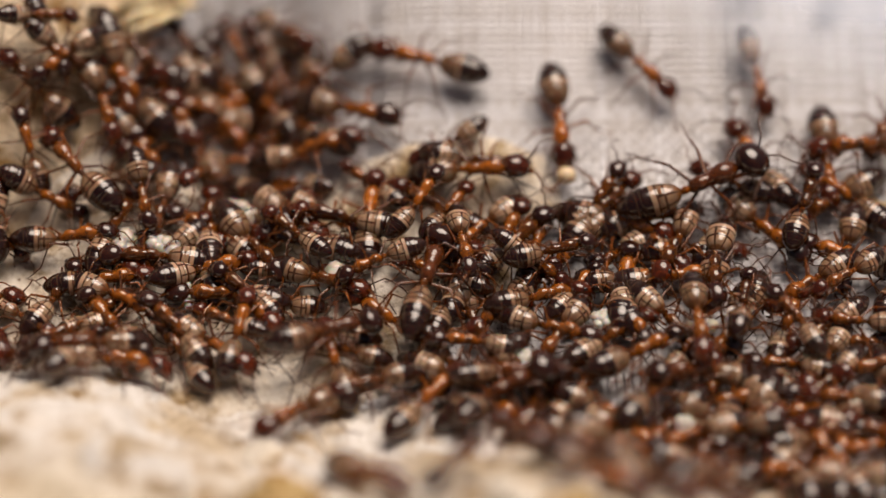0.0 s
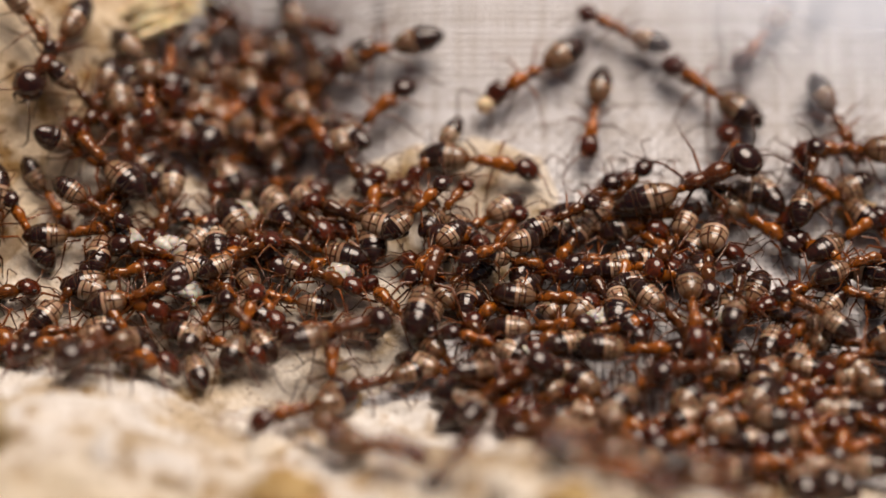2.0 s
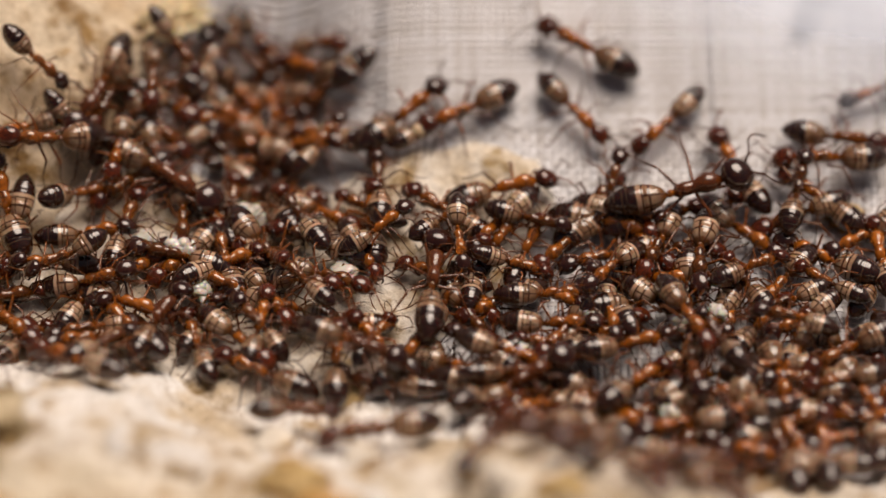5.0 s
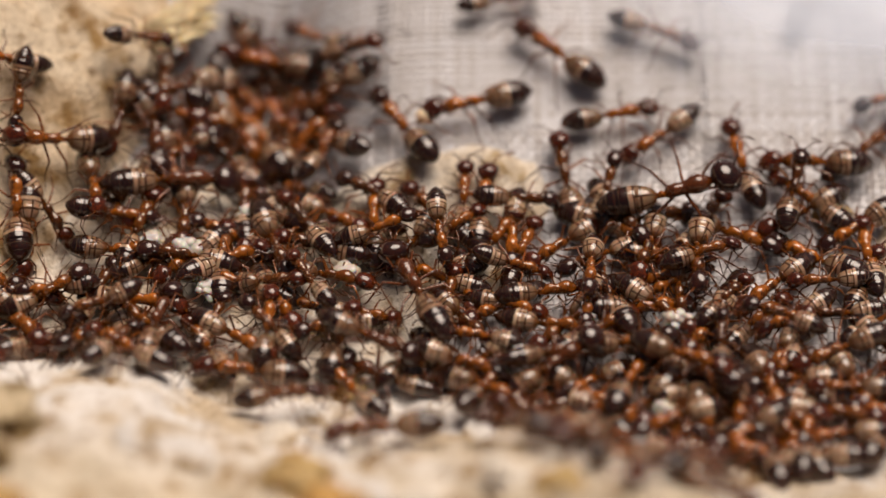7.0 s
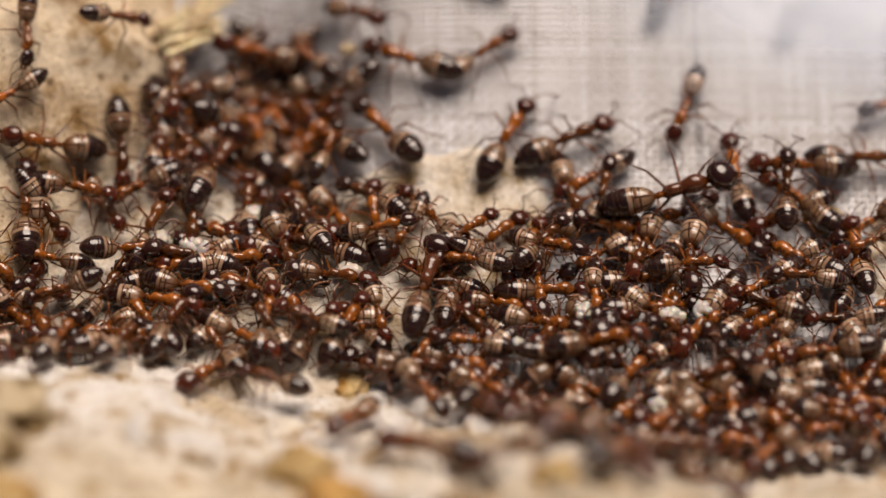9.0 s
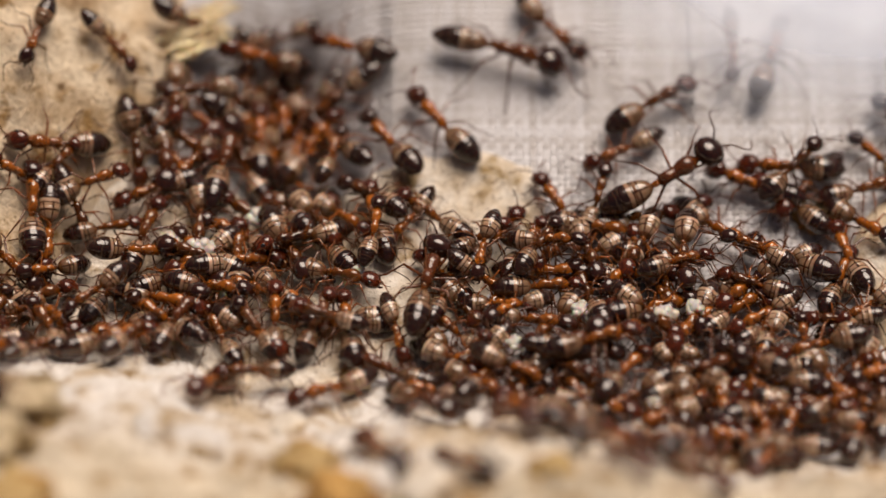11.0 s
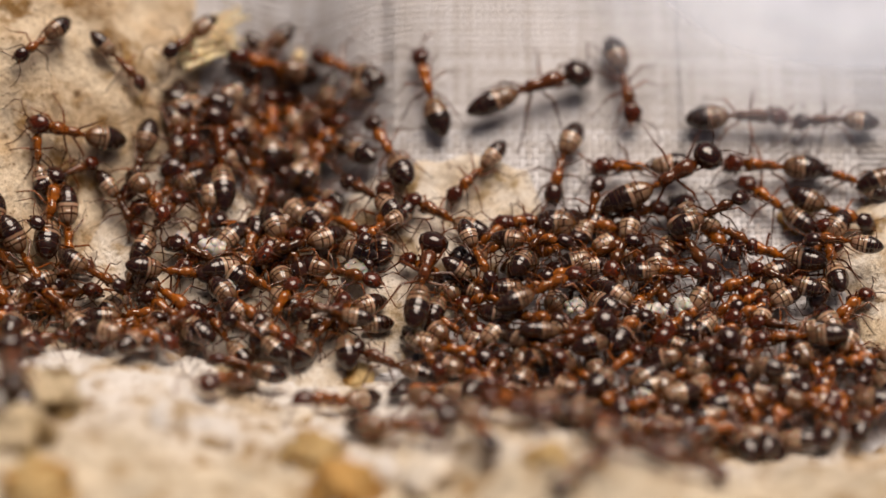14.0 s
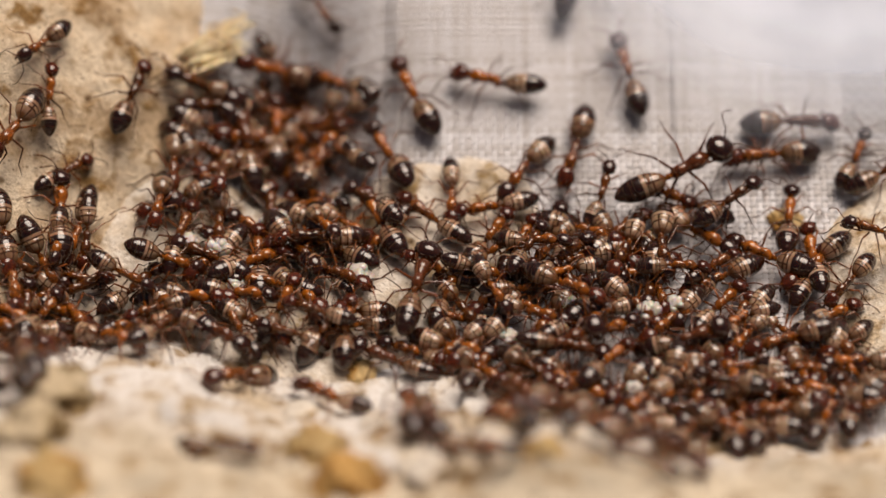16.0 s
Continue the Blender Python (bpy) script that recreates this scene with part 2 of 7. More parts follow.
def front_h(x, y):
    """Height of the pale stone that rises towards the viewer."""
    u = min(1, max(0, (x - 1) / 19))
    edge = -9.4 + 4.0 / (1 + math.exp((x + 16.5) / 1.5)) - 5.2 * u * u * (3 - 2 * u) + 0.5 * ripple(x, 3, 2.5)
    d = edge - y
    rise = (0.55 + 0.45 / (1 + math.exp((4 - x) / 1.5))) * soft(d - 4.0 + 1.6 * min(1, max(0, (-10 - x) / 6)), 1.6)
    lumps = 0.34 * ripple(x, y, 3.1) + 0.40 * ripple(y, x, 1.3) + 0.18 * ripple(x, y, 0.55)
    return -1.6 + 1.5 * math.tanh(d / 1.1) + 0.12 * soft(d, 1) + 9.0 * math.tanh(rise / 9.0) + lumps * math.tanh(max(0, d))


def corner_h(x, y):
    """Height of the cream block at the front corner."""
    d = -19.2 + 0.25 * (x - 23) + 0.4 * ripple(x, 8, 2.2) - y
    e = x - 13 + 0.5 * ripple(y, 2, 2)
    return -6 + 9.2 * math.tanh(max(0, min(d, e) + 0.6) / 1.5) + 0.12 * soft(d, 1) + 0.25 * ripple(x, y, 2.7)


def left_h(x, y):
    """Height of the cream rock face on the one side."""
    d = -16.6 - 5.5 / (1 + math.exp((y - 8) / 1.6)) - 4.5 / (1 + math.exp((y + 1) / 2)) - x + 0.6 * ripple(y, x, 2.3)
    return screen_h(x, y) - 1.6 + 1.7 * math.tanh(d / 0.9) + 0.62 * soft(d, 2) + (0.55 * ripple(x, y, 2.9) + 0.25 * ripple(y, x, 1.0) + 0.08 * ripple(x, y, 0.45)) * math.tanh(max(0, d))


def right_h(x, y):
    """Height of the low cream rock on the other side."""
    d = x - 25.6 - (0.02 if y < 1 else 0.13) * (y - 1) ** 2 + 0.7 * ripple(y, 1, 2.4)
    return screen_h(x, y) - 1.4 + 1.6 * math.tanh(d / 1.2) + 0.25 * soft(d, 1.5) + 0.2 * ripple(x, y, 1.7) * math.tanh(max(0, d))


def middle_h(x, y):
    """Height of the plaster crust that covers the screen on the one side."""
    top = 8.6 - 2.5 * math.exp(-((x + 10) ** 2) / 12) + 1.2 * math.exp(-((x - 1.5) ** 2) / 9) + 0.5 * ripple(x, 5, 1.6)
    d = min(top - y, 4.6 + 2.8 * math.exp(-((y - 6) ** 2) / 10) - 0.05 * (y - 3) ** 2 * (y < 3) - x + 0.7 * ripple(y, 7, 1.7))
    return screen_h(x, y) - 0.5 + 0.85 * math.tanh(d / 0.8) + (0.22 * ripple(x, y, 2.2) + 0.12 * ripple(y, x, 0.9)) * math.tanh(max(0, d))


def ground_h(x, y):
    """Height of whatever lies uppermost, in millimetres."""
    return max(screen_h(x, y) + 0.1, middle_h(x, y), front_h(x, y), corner_h(x, y), left_h(x, y), right_h(x, y))


def screen_edge(x):
    """How far back the wire screen reaches."""
    return 26.5 + 0.25 * math.sin(2.3 * x)


def on_screen(x, y):
    return y < screen_edge(x)


floor = sheet("tray_floor", lambda x, y: -13.0, -260, 260, -60, 460, 20, PLASTIC, "smooth white plastic tray floor far below the screen", skirt=4)
under = sheet("ground", lambda x, y: screen_h(x, y) - 0.22, -48, 36, -30, 30, 0.8, SHEET,
              "grey dusty sheet lying under the wire screen", on_screen, 3)
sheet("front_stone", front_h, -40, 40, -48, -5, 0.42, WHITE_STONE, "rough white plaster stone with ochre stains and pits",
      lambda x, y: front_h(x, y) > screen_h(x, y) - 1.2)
sheet("middle_stone", middle_h, -34, 9, -15, 15, 0.42, BEIGE_STONE, "pale plaster crust over the screen under the crowd",
      lambda x, y: middle_h(x, y) > screen_h(x, y) - 0.35, 1.5)
sheet("corner_stone", corner_h, 9, 42, -48, -18, 0.42, CREAM_STONE, "smooth cream stone block with a rounded edge",
      lambda x, y: corner_h(x, y) > -3.5, 8)
sheet("left_stone", left_h, -52, -13, -9, 34, 0.42, ROCK, "rough cream limestone face with ochre patches",
      lambda x, y: left_h(x, y) > screen_h(x, y) - 1.1)
sheet("right_stone", right_h, 22, 44, -16, 13, 0.42, CREAM_STONE, "low cream stone ledge at the rim of the screen",
      lambda x, y: right_h(x, y) > screen_h(x, y) - 1.1)


# ---- white haze over the far corner, on an added disc ----
def haze_material():
    """White haze painted by tint and opacity, clear at the rim and denser towards the middle of the disc."""
    m, n, l, b = nodes_of("white_haze")
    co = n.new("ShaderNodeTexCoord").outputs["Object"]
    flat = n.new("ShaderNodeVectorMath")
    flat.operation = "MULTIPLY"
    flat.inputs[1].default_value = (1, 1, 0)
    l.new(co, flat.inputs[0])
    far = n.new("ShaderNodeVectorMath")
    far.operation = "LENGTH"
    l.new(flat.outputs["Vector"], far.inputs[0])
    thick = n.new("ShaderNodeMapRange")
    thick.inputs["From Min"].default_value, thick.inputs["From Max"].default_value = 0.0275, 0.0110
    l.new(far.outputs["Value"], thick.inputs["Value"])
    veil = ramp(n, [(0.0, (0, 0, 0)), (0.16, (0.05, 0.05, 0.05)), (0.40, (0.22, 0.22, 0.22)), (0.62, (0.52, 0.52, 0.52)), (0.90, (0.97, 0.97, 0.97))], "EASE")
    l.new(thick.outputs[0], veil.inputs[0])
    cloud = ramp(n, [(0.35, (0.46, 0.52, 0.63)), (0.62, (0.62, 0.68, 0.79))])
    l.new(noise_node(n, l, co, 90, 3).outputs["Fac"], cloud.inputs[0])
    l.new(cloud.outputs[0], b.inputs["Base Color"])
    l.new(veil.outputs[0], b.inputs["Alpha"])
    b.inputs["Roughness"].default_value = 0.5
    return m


HAZE = haze_material()


# Added disc: its white tint and graded opacity stand in for haze over the screen.
def lay_haze():
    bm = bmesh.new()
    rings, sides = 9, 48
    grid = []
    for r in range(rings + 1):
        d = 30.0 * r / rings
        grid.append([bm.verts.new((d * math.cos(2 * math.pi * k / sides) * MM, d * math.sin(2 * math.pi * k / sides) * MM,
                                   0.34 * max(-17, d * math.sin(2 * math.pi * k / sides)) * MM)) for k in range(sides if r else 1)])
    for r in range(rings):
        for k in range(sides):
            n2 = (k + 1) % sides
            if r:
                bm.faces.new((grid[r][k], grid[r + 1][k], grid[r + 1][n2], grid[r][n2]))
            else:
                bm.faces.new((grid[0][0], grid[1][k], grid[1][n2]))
    disc = part("haze_disc", bm, HAZE)
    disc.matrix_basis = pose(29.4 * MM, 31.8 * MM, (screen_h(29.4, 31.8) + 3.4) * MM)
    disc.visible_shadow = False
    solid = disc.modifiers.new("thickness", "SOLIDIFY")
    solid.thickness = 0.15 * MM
    return tagged(disc, "added disc tinted white to put haze over the screen", "film", kind="structure")


lay_haze()


# ---- things ----
TIGHT = ((62, 1.5), (8, 1.9), (-48, 2.1))


def build_ant(style, big):
    """One ant, nose towards +x, feet on the ground below its waist."""
    rnd = random.Random(style * 7 + 100 * big)
    ant = new("ant")
    up = 1.12
    head_mat = SHELL if big or style in (1, 5) else RED_SHELL
    # head, nose down
    head = part("head", spun(bmesh.new(), oval(-0.62, 0.72, 0.60 + 0.16 * big, 0.47 + 0.08 * big, n=10, front=0.75, back=0.8), 16), head_mat, ant,
                "glossy dark brown head")
    head.matrix_basis = pose((2.05 + 0.1 * big) * MM, 0, (up + 0.05) * MM, rnd.uniform(-8, 8), 26 + rnd.uniform(-8, 14), rnd.uniform(-14, 14))
    for side in (-1, 1):
        eye = part("eye", spun(bmesh.new(), oval(-0.16, 0.16, 0.10, 0.12, n=6), 8), EYE, head)
        eye.matrix_basis = pose(0.02 * MM, side * (0.50 + 0.14 * big) * MM, 0.20 * MM, side * 20, 0, 0)
        part("mandible", tube(bmesh.new(), [(0.55, side * 0.28, -0.02), (0.78, side * 0.27, -0.05), (0.92, side * 0.08, -0.06)], [0.10, 0.09, 0.03]), RED_SHELL, head)
        bend = rnd.uniform(-0.3, 0.3)
        part("antenna", tube(bmesh.new(), [(0.42, side * 0.18, 0.34), (0.75, side * (0.55 + 0.2 * bend), 0.62), (1.0, side * (1.05 + bend), 0.72),
                                           (1.45, side * (1.25 + 0.6 * bend), 0.5), (2.1, side * (1.2 - bend), 0.15), (2.45, side * (1.05 - 1.4 * bend), 0.0)],
                             [0.045, 0.04, 0.042, 0.038, 0.046, 0.032]), LIMB, head)
    # thorax: hump, dip, hump
    part("thorax", spun(bmesh.new(), [(1.66, up - 0.02, 0.10, 0.10), (1.5, up + 0.0, 0.17, 0.19), (1.28, up + 0.07, 0.34, 0.34), (1.02, up + 0.13, 0.43, 0.42), (0.76, up + 0.13, 0.42, 0.42),
                                      (0.52, up + 0.09, 0.34, 0.38), (0.34, up + 0.05, 0.285, 0.33), (0.16, up + 0.06, 0.29, 0.34), (-0.08, up + 0.1, 0.31, 0.38),
                                      (-0.32, up + 0.07, 0.30, 0.35), (-0.5, up - 0.05, 0.22, 0.24), (-0.6, up - 0.12, 0.1, 0.1)], 14), DARK_LIMB if big else AMBER, ant, "amber thorax")
    part("petiole", spun(bmesh.new(), [(-0.5, up - 0.14, 0.10, 0.10), (-0.62, up - 0.02, 0.16, 0.26), (-0.72, up + 0.02, 0.17, 0.30), (-0.82, up - 0.04, 0.14, 0.18),
                                       (-0.95, up - 0.08, 0.10, 0.10)], 10), AMBER, ant)
    # gaster of four overlapping plates
    mat = DARKER if big or style in (2, 4, 5) else BANDED
    plump = 1.0 + 0.08 * (style % 3) - 0.04 - 0.14 * big
    gaster = part("gaster", spun(bmesh.new(), oval(-0.02, -2.72, 0.70 * plump, 0.66 * plump, n=12, front=0.85, back=1.25), 18), mat, ant,
                  "banded dark and honey gaster" if mat is BANDED else "shiny black gaster")
    gaster.matrix_basis = pose(-0.86 * MM, 0, (up - 0.04) * MM, 0, rnd.uniform(-12, 10), rnd.uniform(-10, 10))
    cuts = ((0.0, 0.34), (0.28, 0.62), (0.57, 0.84), (0.80, 1.0))
    for k, (a, b) in enumerate(cuts):
        rows = []
        for q in range(6):
            f = a + (b - a) * q / 5
            x = -0.02 - 2.70 * f
            s = max(0.03, 1 - (2 * f - 1) ** 2) ** (0.425 if f < 0.5 else 0.62)
            grow = 1.0 + 0.018 * (q / 5) + 0.012
            rows.append((x, 0.0, 0.70 * plump * s * grow, 0.66 * plump * s * grow))
        part("plate", spun(bmesh.new(), rows, 18), mat, gaster)
    limb = DARK_LIMB if big else LIMB
    for k, (ang, long) in enumerate(TIGHT):
        for side in (-1, 1):
            a = radians(ang + rnd.uniform(-14, 14))
            out = Vector((math.sin(a), side * math.cos(a), 0))
            knee = out * (0.55 * long) + Vector((0, 0, 0.42 + rnd.uniform(-0.15, 0.25)))
            shin = out * (0.98 * long) + Vector((0, 0, -0.55))
            foot = out * (1.38 * long) + Vector((0.12 * (1 - k), 0, -up + 0.30))
            leg = part("leg", tube(bmesh.new(), [(0, 0, 0), tuple(out * 0.12 + Vector((0, 0, -0.05))), tuple(knee), tuple(knee * 0.6 + shin * 0.4), tuple(shin),
                                                 tuple(shin * 0.4 + foot * 0.6), tuple(foot)], [0.10, 0.085, 0.066, 0.054, 0.038, 0.028, 0.018]), limb, ant)
            leg.matrix_basis = pose((0.95 - 0.6 * k) * MM, side * 0.2 * MM, (up - 0.28) * MM)
    return ant


def build_brood(style):
    """A handful of pale larvae stuck together."""
    rnd = random.Random(40 + style)
    clump = new("brood_clump")
    for k in range(9):
        larva = part("larva", spun(bmesh.new(), [(x, 0, w * (1 + 0.14 * (i % 2)), w) for i, (x, _, w, _) in
                                                 enumerate(oval(-0.52, 0.52, rnd.uniform(0.28, 0.40), 0.3, n=9, front=0.45, back=0.45))], 10), BROOD, clump)
        a = 2.4 * k + rnd.uniform(-0.5, 0.5)
        r = 0.23 * math.sqrt(k + 0.2) * rnd.uniform(0.8, 1.15)
        larva.matrix_basis = pose(r * math.cos(a) * MM, r * math.sin(a) * MM, (0.72 - 0.72 * (r / 0.75) ** 2 + rnd.uniform(-0.1, 0.1)) * MM,
                                  rnd.uniform(-60, 60), rnd.uniform(-60, 60), rnd.uniform(0, 180))
    return tagged(clump, "cluster of glossy white ant larvae lying among the ants", "brood")


def build_pebble(style, size, flat):
    """A lumpy stone, about two millimetres across."""
    bm = bmesh.new()
    bmesh.ops.create_icosphere(bm, subdivisions=4, radius=1.0)
    for v in bm.verts:
        n = v.co.normalized()
        k = 1 + 0.42 * noise.noise(n * 1.4 + Vector((style * 3.1, 0, 0))) + 0.30 * noise.noise(n * 3.1 + Vector((0, style, 0))) + 0.14 * noise.noise(n * 7) + 0.06 * noise.noise(n * 16)
        v.co = Vector((n.x, n.y * 0.9, n.z * 0.75 * flat)) * k * size * MM
    return bm


def pebble(style, x, y, size, material, label, flat=1.0, sink=0.3):
    ob = part("pebble", build_pebble(style, size, flat), material)
    ob.matrix_basis = pose(x * MM, y * MM, (ground_h(x, y) + size * flat * (0.75 - sink)) * MM, 0, 0, style * 50)
    return tagged(ob, label, "pebble", "loose stones")


made = {}
ROUTES = []
CARRIED = []


def ant(style, size, lift, *rows):
    """An ant of one of the styles; rows: seconds, x and y in millimetres, heading in degrees,
    and a lift of its own where that differs. It is lifted where it climbs over others."""
    big = style >= 10
    key = (style % 10, big)
    if key in made:
        ob = copy_thing(made[key], Matrix())
    else:
        ob = made[key] = build_ant(*key)
    ob.scale = (size, size, size)
    tagged(ob, "large dark ant with a black shining gaster" if big else
           ("amber worker ant climbing over its nest mates" if lift > 0.5 else "amber worker ant with a banded honey and black gaster"), "ant", "ants of the colony")
    ROUTES.append((ob, lift, rows))


def brood(style, x, y, turn, size=1.0, lift=0.0):
    key = ("brood", style % 3)
    if key in made:
        ob = copy_thing(made[key], Matrix())
    else:
        ob = made[key] = build_brood(style % 3)
    ob.matrix_basis = pose(x * MM, y * MM, (ground_h(x, y) + lift) * MM, 0, 0, turn)
    ob.scale = (size, size, size * 0.75)
    tagged(ob, group="brood of the colony")


ant(14, 1.41, 0.50, (0, -18.9, 11.5, -61), (1, -18.8, 9.9, -77), (2, -18.7, 8.1, -79), (3, -17.5, 5.9, -76), (4, -17.3, 6.3, -54), (6.5, -16.5, 4.2, 3), (7.8, -17.6, 7.6, 25), (9, -15.4, 7.7, 67), (11.5, -15.4, 8.3, 86), (12.5, -15.8, 8, 100), (13.5, -16.1, 8.2, 97), (14.8, -16.3, 9.3, 107), (16, -15.3, 10.7, 113))
ant(2, 1.03, 0.00, (0, -23.7, 9.7, 140), (2, -21, 9.8, 261), (3, -21.1, 11.1, 251), (4, -21.1, 11.1, 256), (6.5, -21, 9.6, 268), (7.8, -20.9, 9.8, 277), (9, -21.1, 8.1, 286), (11.5, -20.8, 8.6, 295), (12.5, -20.8, 8.5, 299), (14, -21.4, 7.4, -96), (15, -22.3, 10.8, 86), (16, -22.6, 11.3, 80))
ant(5, 0.96, 0.95, (0, -22.5, 3.9, -14), (2, -21.5, 7.1, -17), (3, -22.3, 4.6, 24), (4, -23.3, 4.6, 46), (6.5, -20.3, 4.3, -5), (7.8, -19.9, 0.2, 12), (9, -20, -0.1, 16), (11.5, -20.1, -0.3, 7), (13.5, -18.1, -1.2, -12), (14.8, -18.7, -3.2, 32), (16, -19.1, -1, -10))
ant(2, 1.15, 1.80, (0, -20.5, 5.1, 127), (2, -19.8, 5.9, 129), (4, -24.3, 6.2, 185), (6.5, -24.2, 6.5, 185), (8, -25.7, 7, 170, 0), (9, -25.6, 7.1, 173, 0), (11.5, -26, 7.3, 179, 0), (12, -26, 7.5, 175, 0), (14, -25.9, 8, 170, 0), (15, -25.9, 7.9, 169, 0), (16, -30.7, 5.5, 243))
ant(5, 0.99, 0.50, (0, -20.6, 0.4, 3), (1, -20.9, 0.5, 6), (2, -20.5, 0.8, 5), (3, -20.7, 0.7, 2), (4, -20.7, 0.7, 7), (6.5, -20.9, 1.2, 3), (7.8, -17.3, -3.6, -20), (11.5, -14.5, -3.9, -11), (12.5, -14.3, -4.1, -19), (13.5, -14.3, -3.2, -46), (14.8, -12.2, -9.5, -53), (16, -13.9, -4.6, -10))
ant(5, 0.87, 1.80, (0, -16.8, 2.9, -77), (2, -19.9, 2, -32), (4, -24.3, 1.2, -157), (6.5, -19.5, -6.7, -151), (7.8, -22.7, -5, -174), (9, -23.6, -4.8, -167), (11.5, -22, -5.4, -114), (12.5, -22.7, -3.4, -29), (13.5, -23.2, -3.6, -31), (16, -22, -3.6, -27))
ant(5, 0.86, 0.50, (0, -15.5, 14.8, 133), (2, -13.2, 15.8, 193), (4, -14.2, 17.1, 267), (6.5, -13.9, 16.5, 247), (7.8, -14, 17.4, 236), (9, -13.9, 16.7, 243), (11.5, -13.5, 17.5, 242), (13.5, -13.8, 17.7, 227), (16, -8.7, 22.1, 295))
ant(4, 0.86, 0.00, (0, -9.2, 16.5, -77), (2, -9.1, 16.3, -41), (4, -11.4, 18.7, -47), (12.5, -12.4, 18.4, -36), (16, -12.4, 18.6, -48))
ant(0, 0.96, 0.95, (0, -12.2, 16.4, 122), (2, -12.1, 16.3, 103), (4, -12.3, 14.8, 171), (6.5, -6.9, 17.6, 143, 0), (7.8, -9.3, 19.1, 165), (9, -8, 17.4, 130), (9.55, -8, 29.4, 90), (16, -8, 29.4, 90))
ant(3, 0.86, 0.50, (0, -14.1, 13.8, 100), (2, -14.2, 13.6, 114), (4, -14.5, 12.5, 100), (6.5, -16.4, 16.9, 71), (7.8, -17.1, 15.2, 61), (9, -18.8, 9.2, 89), (11.5, -27, 5.1, 51), (14, -25.9, 5.6, 32, 0), (16, -26.9, 5.6, 37, 0))
ant(1, 0.88, 0.00, (0, -15.7, 12.7, -82), (1, -15.9, 13.3, -94), (2, -16, 12.4, -85), (4, -16.5, 12.8, -81), (6.5, -16.2, 12.4, -88), (7.8, -16.1, 11.8, -78), (9, -16.7, 11.7, -88), (9.55, -16.7, 28.1, 90), (16, -16.7, 28.1, 90))
ant(5, 0.86, 0.00, (0, -11, 11.8, -10), (1, -10.2, 10.3, -11), (2, -11.5, 12.8, 11), (4, -12.5, 13.2, -97), (6.5, -12.1, 15, -105), (11.5, -13.6, 15.6, -168), (13.5, -13.7, 15.6, -244), (13.95, -13.7, 31.4, -270), (16, -13.7, 31.4, -270))
ant(0, 0.86, 0.00, (0, -12.5, 9.2, 14), (2, -12.8, 9.3, 18), (4, -12.9, 9.5, 25), (6.5, -12.5, 9.7, 25), (7.8, -11.6, 10.3, 4), (9, -11.6, 10.6, -5), (11.5, -12.4, 10.4, -8), (13.5, -14.1, 9.4, 20), (16, -12, 9.9, 7))
ant(1, 0.87, 0.00, (0, -8.4, 6.9, 159), (1, -8.7, 7, 161), (2, -8.8, 7.2, 163), (3, -9.1, 6.9, 145), (4, -9.1, 6.9, 147), (6.5, -8.9, 7, 155), (7.8, -8.5, 7.2, 147), (9, -8.7, 7.2, 143), (11.5, -8.6, 7.3, 147), (12.5, -8.7, 7.1, 146), (13.5, -8.5, 7.3, 142), (14.8, -8.6, 7.3, 146), (16, -8.4, 7, 146))
ant(0, 0.86, 0.00, (0, -4.1, 5.5, 134), (2, -3, 4.4, 161), (4, -4, 4.5, 140), (6.5, -4.9, 2.8, 156), (7.8, -5, 2.7, 163), (9, -9.5, -0.7, 136), (11.5, -9.7, -1.3, 153), (13.5, -8.1, -2.7, 129), (16, -8.2, -1.4, 129))
ant(2, 0.89, 0.95, (0, -13.8, 5.4, -132), (2, -10.6, 1.1, -64), (4, -8.4, -3.4, -23), (6.5, -7.4, -1.3, -29), (7.8, -14.2, -4.5, 5), (9, -8.1, -6.8, 49), (11.5, -8.3, -6, 67), (13.5, -8.3, -7.3, 52), (16, -8.3, -7.3, 52))
ant(3, 1.15, 0.00, (0, -13.5, 2.5, 88), (1, -13.5, 2.5, 89), (2, -13.6, 3.3, 89), (3, -13.8, 3.2, 80), (4, -13.7, 4.1, 84), (6.5, -12.7, 4.7, 86), (7.8, -13.1, 4.8, 91), (9, -13, 5, 89), (11.5, -12.8, 3.6, 154), (13.5, -13.1, 5.2, 79), (16, -12.7, 5, 90))
ant(1, 0.86, 1.80, (0, -9.5, 12.3, 126), (2, -8.9, 10.5, 24), (4, -6.8, 8.7, 51), (6.5, -7.1, 8.6, 53), (7.8, -6.8, 8, 74), (9, -6.9, 8.6, 72), (11.5, -6.8, 8.3, 75), (13.5, -7.9, 8.9, 76), (16, -8.5, 9, 68))
ant(3, 1.15, 0.95, (0, -7, 7.6, -2), (2, -7.2, 10.1, -63), (4, -8.3, 9.1, -34), (7.8, -7.8, 10.3, 42), (16, -7.8, 10.3, 42))
ant(4, 1.01, 0.00, (0, -18.6, -2.2, 9), (1, -18.8, -1.8, 20), (2, -18.3, -1.9, 17), (3, -18.1, -2.1, 25), (4, -19.1, -2.7, 54), (6.5, -17.5, -0.4, 28), (7.8, -17.6, -0.5, 34), (9, -17.5, -1.7, 29), (11.5, -17.3, -2.1, 32), (12.5, -18, -1.8, 32), (13.5, -22, -7, 16), (14.8, -18.2, -3.9, -4), (16, -16.8, -4.2, -9))
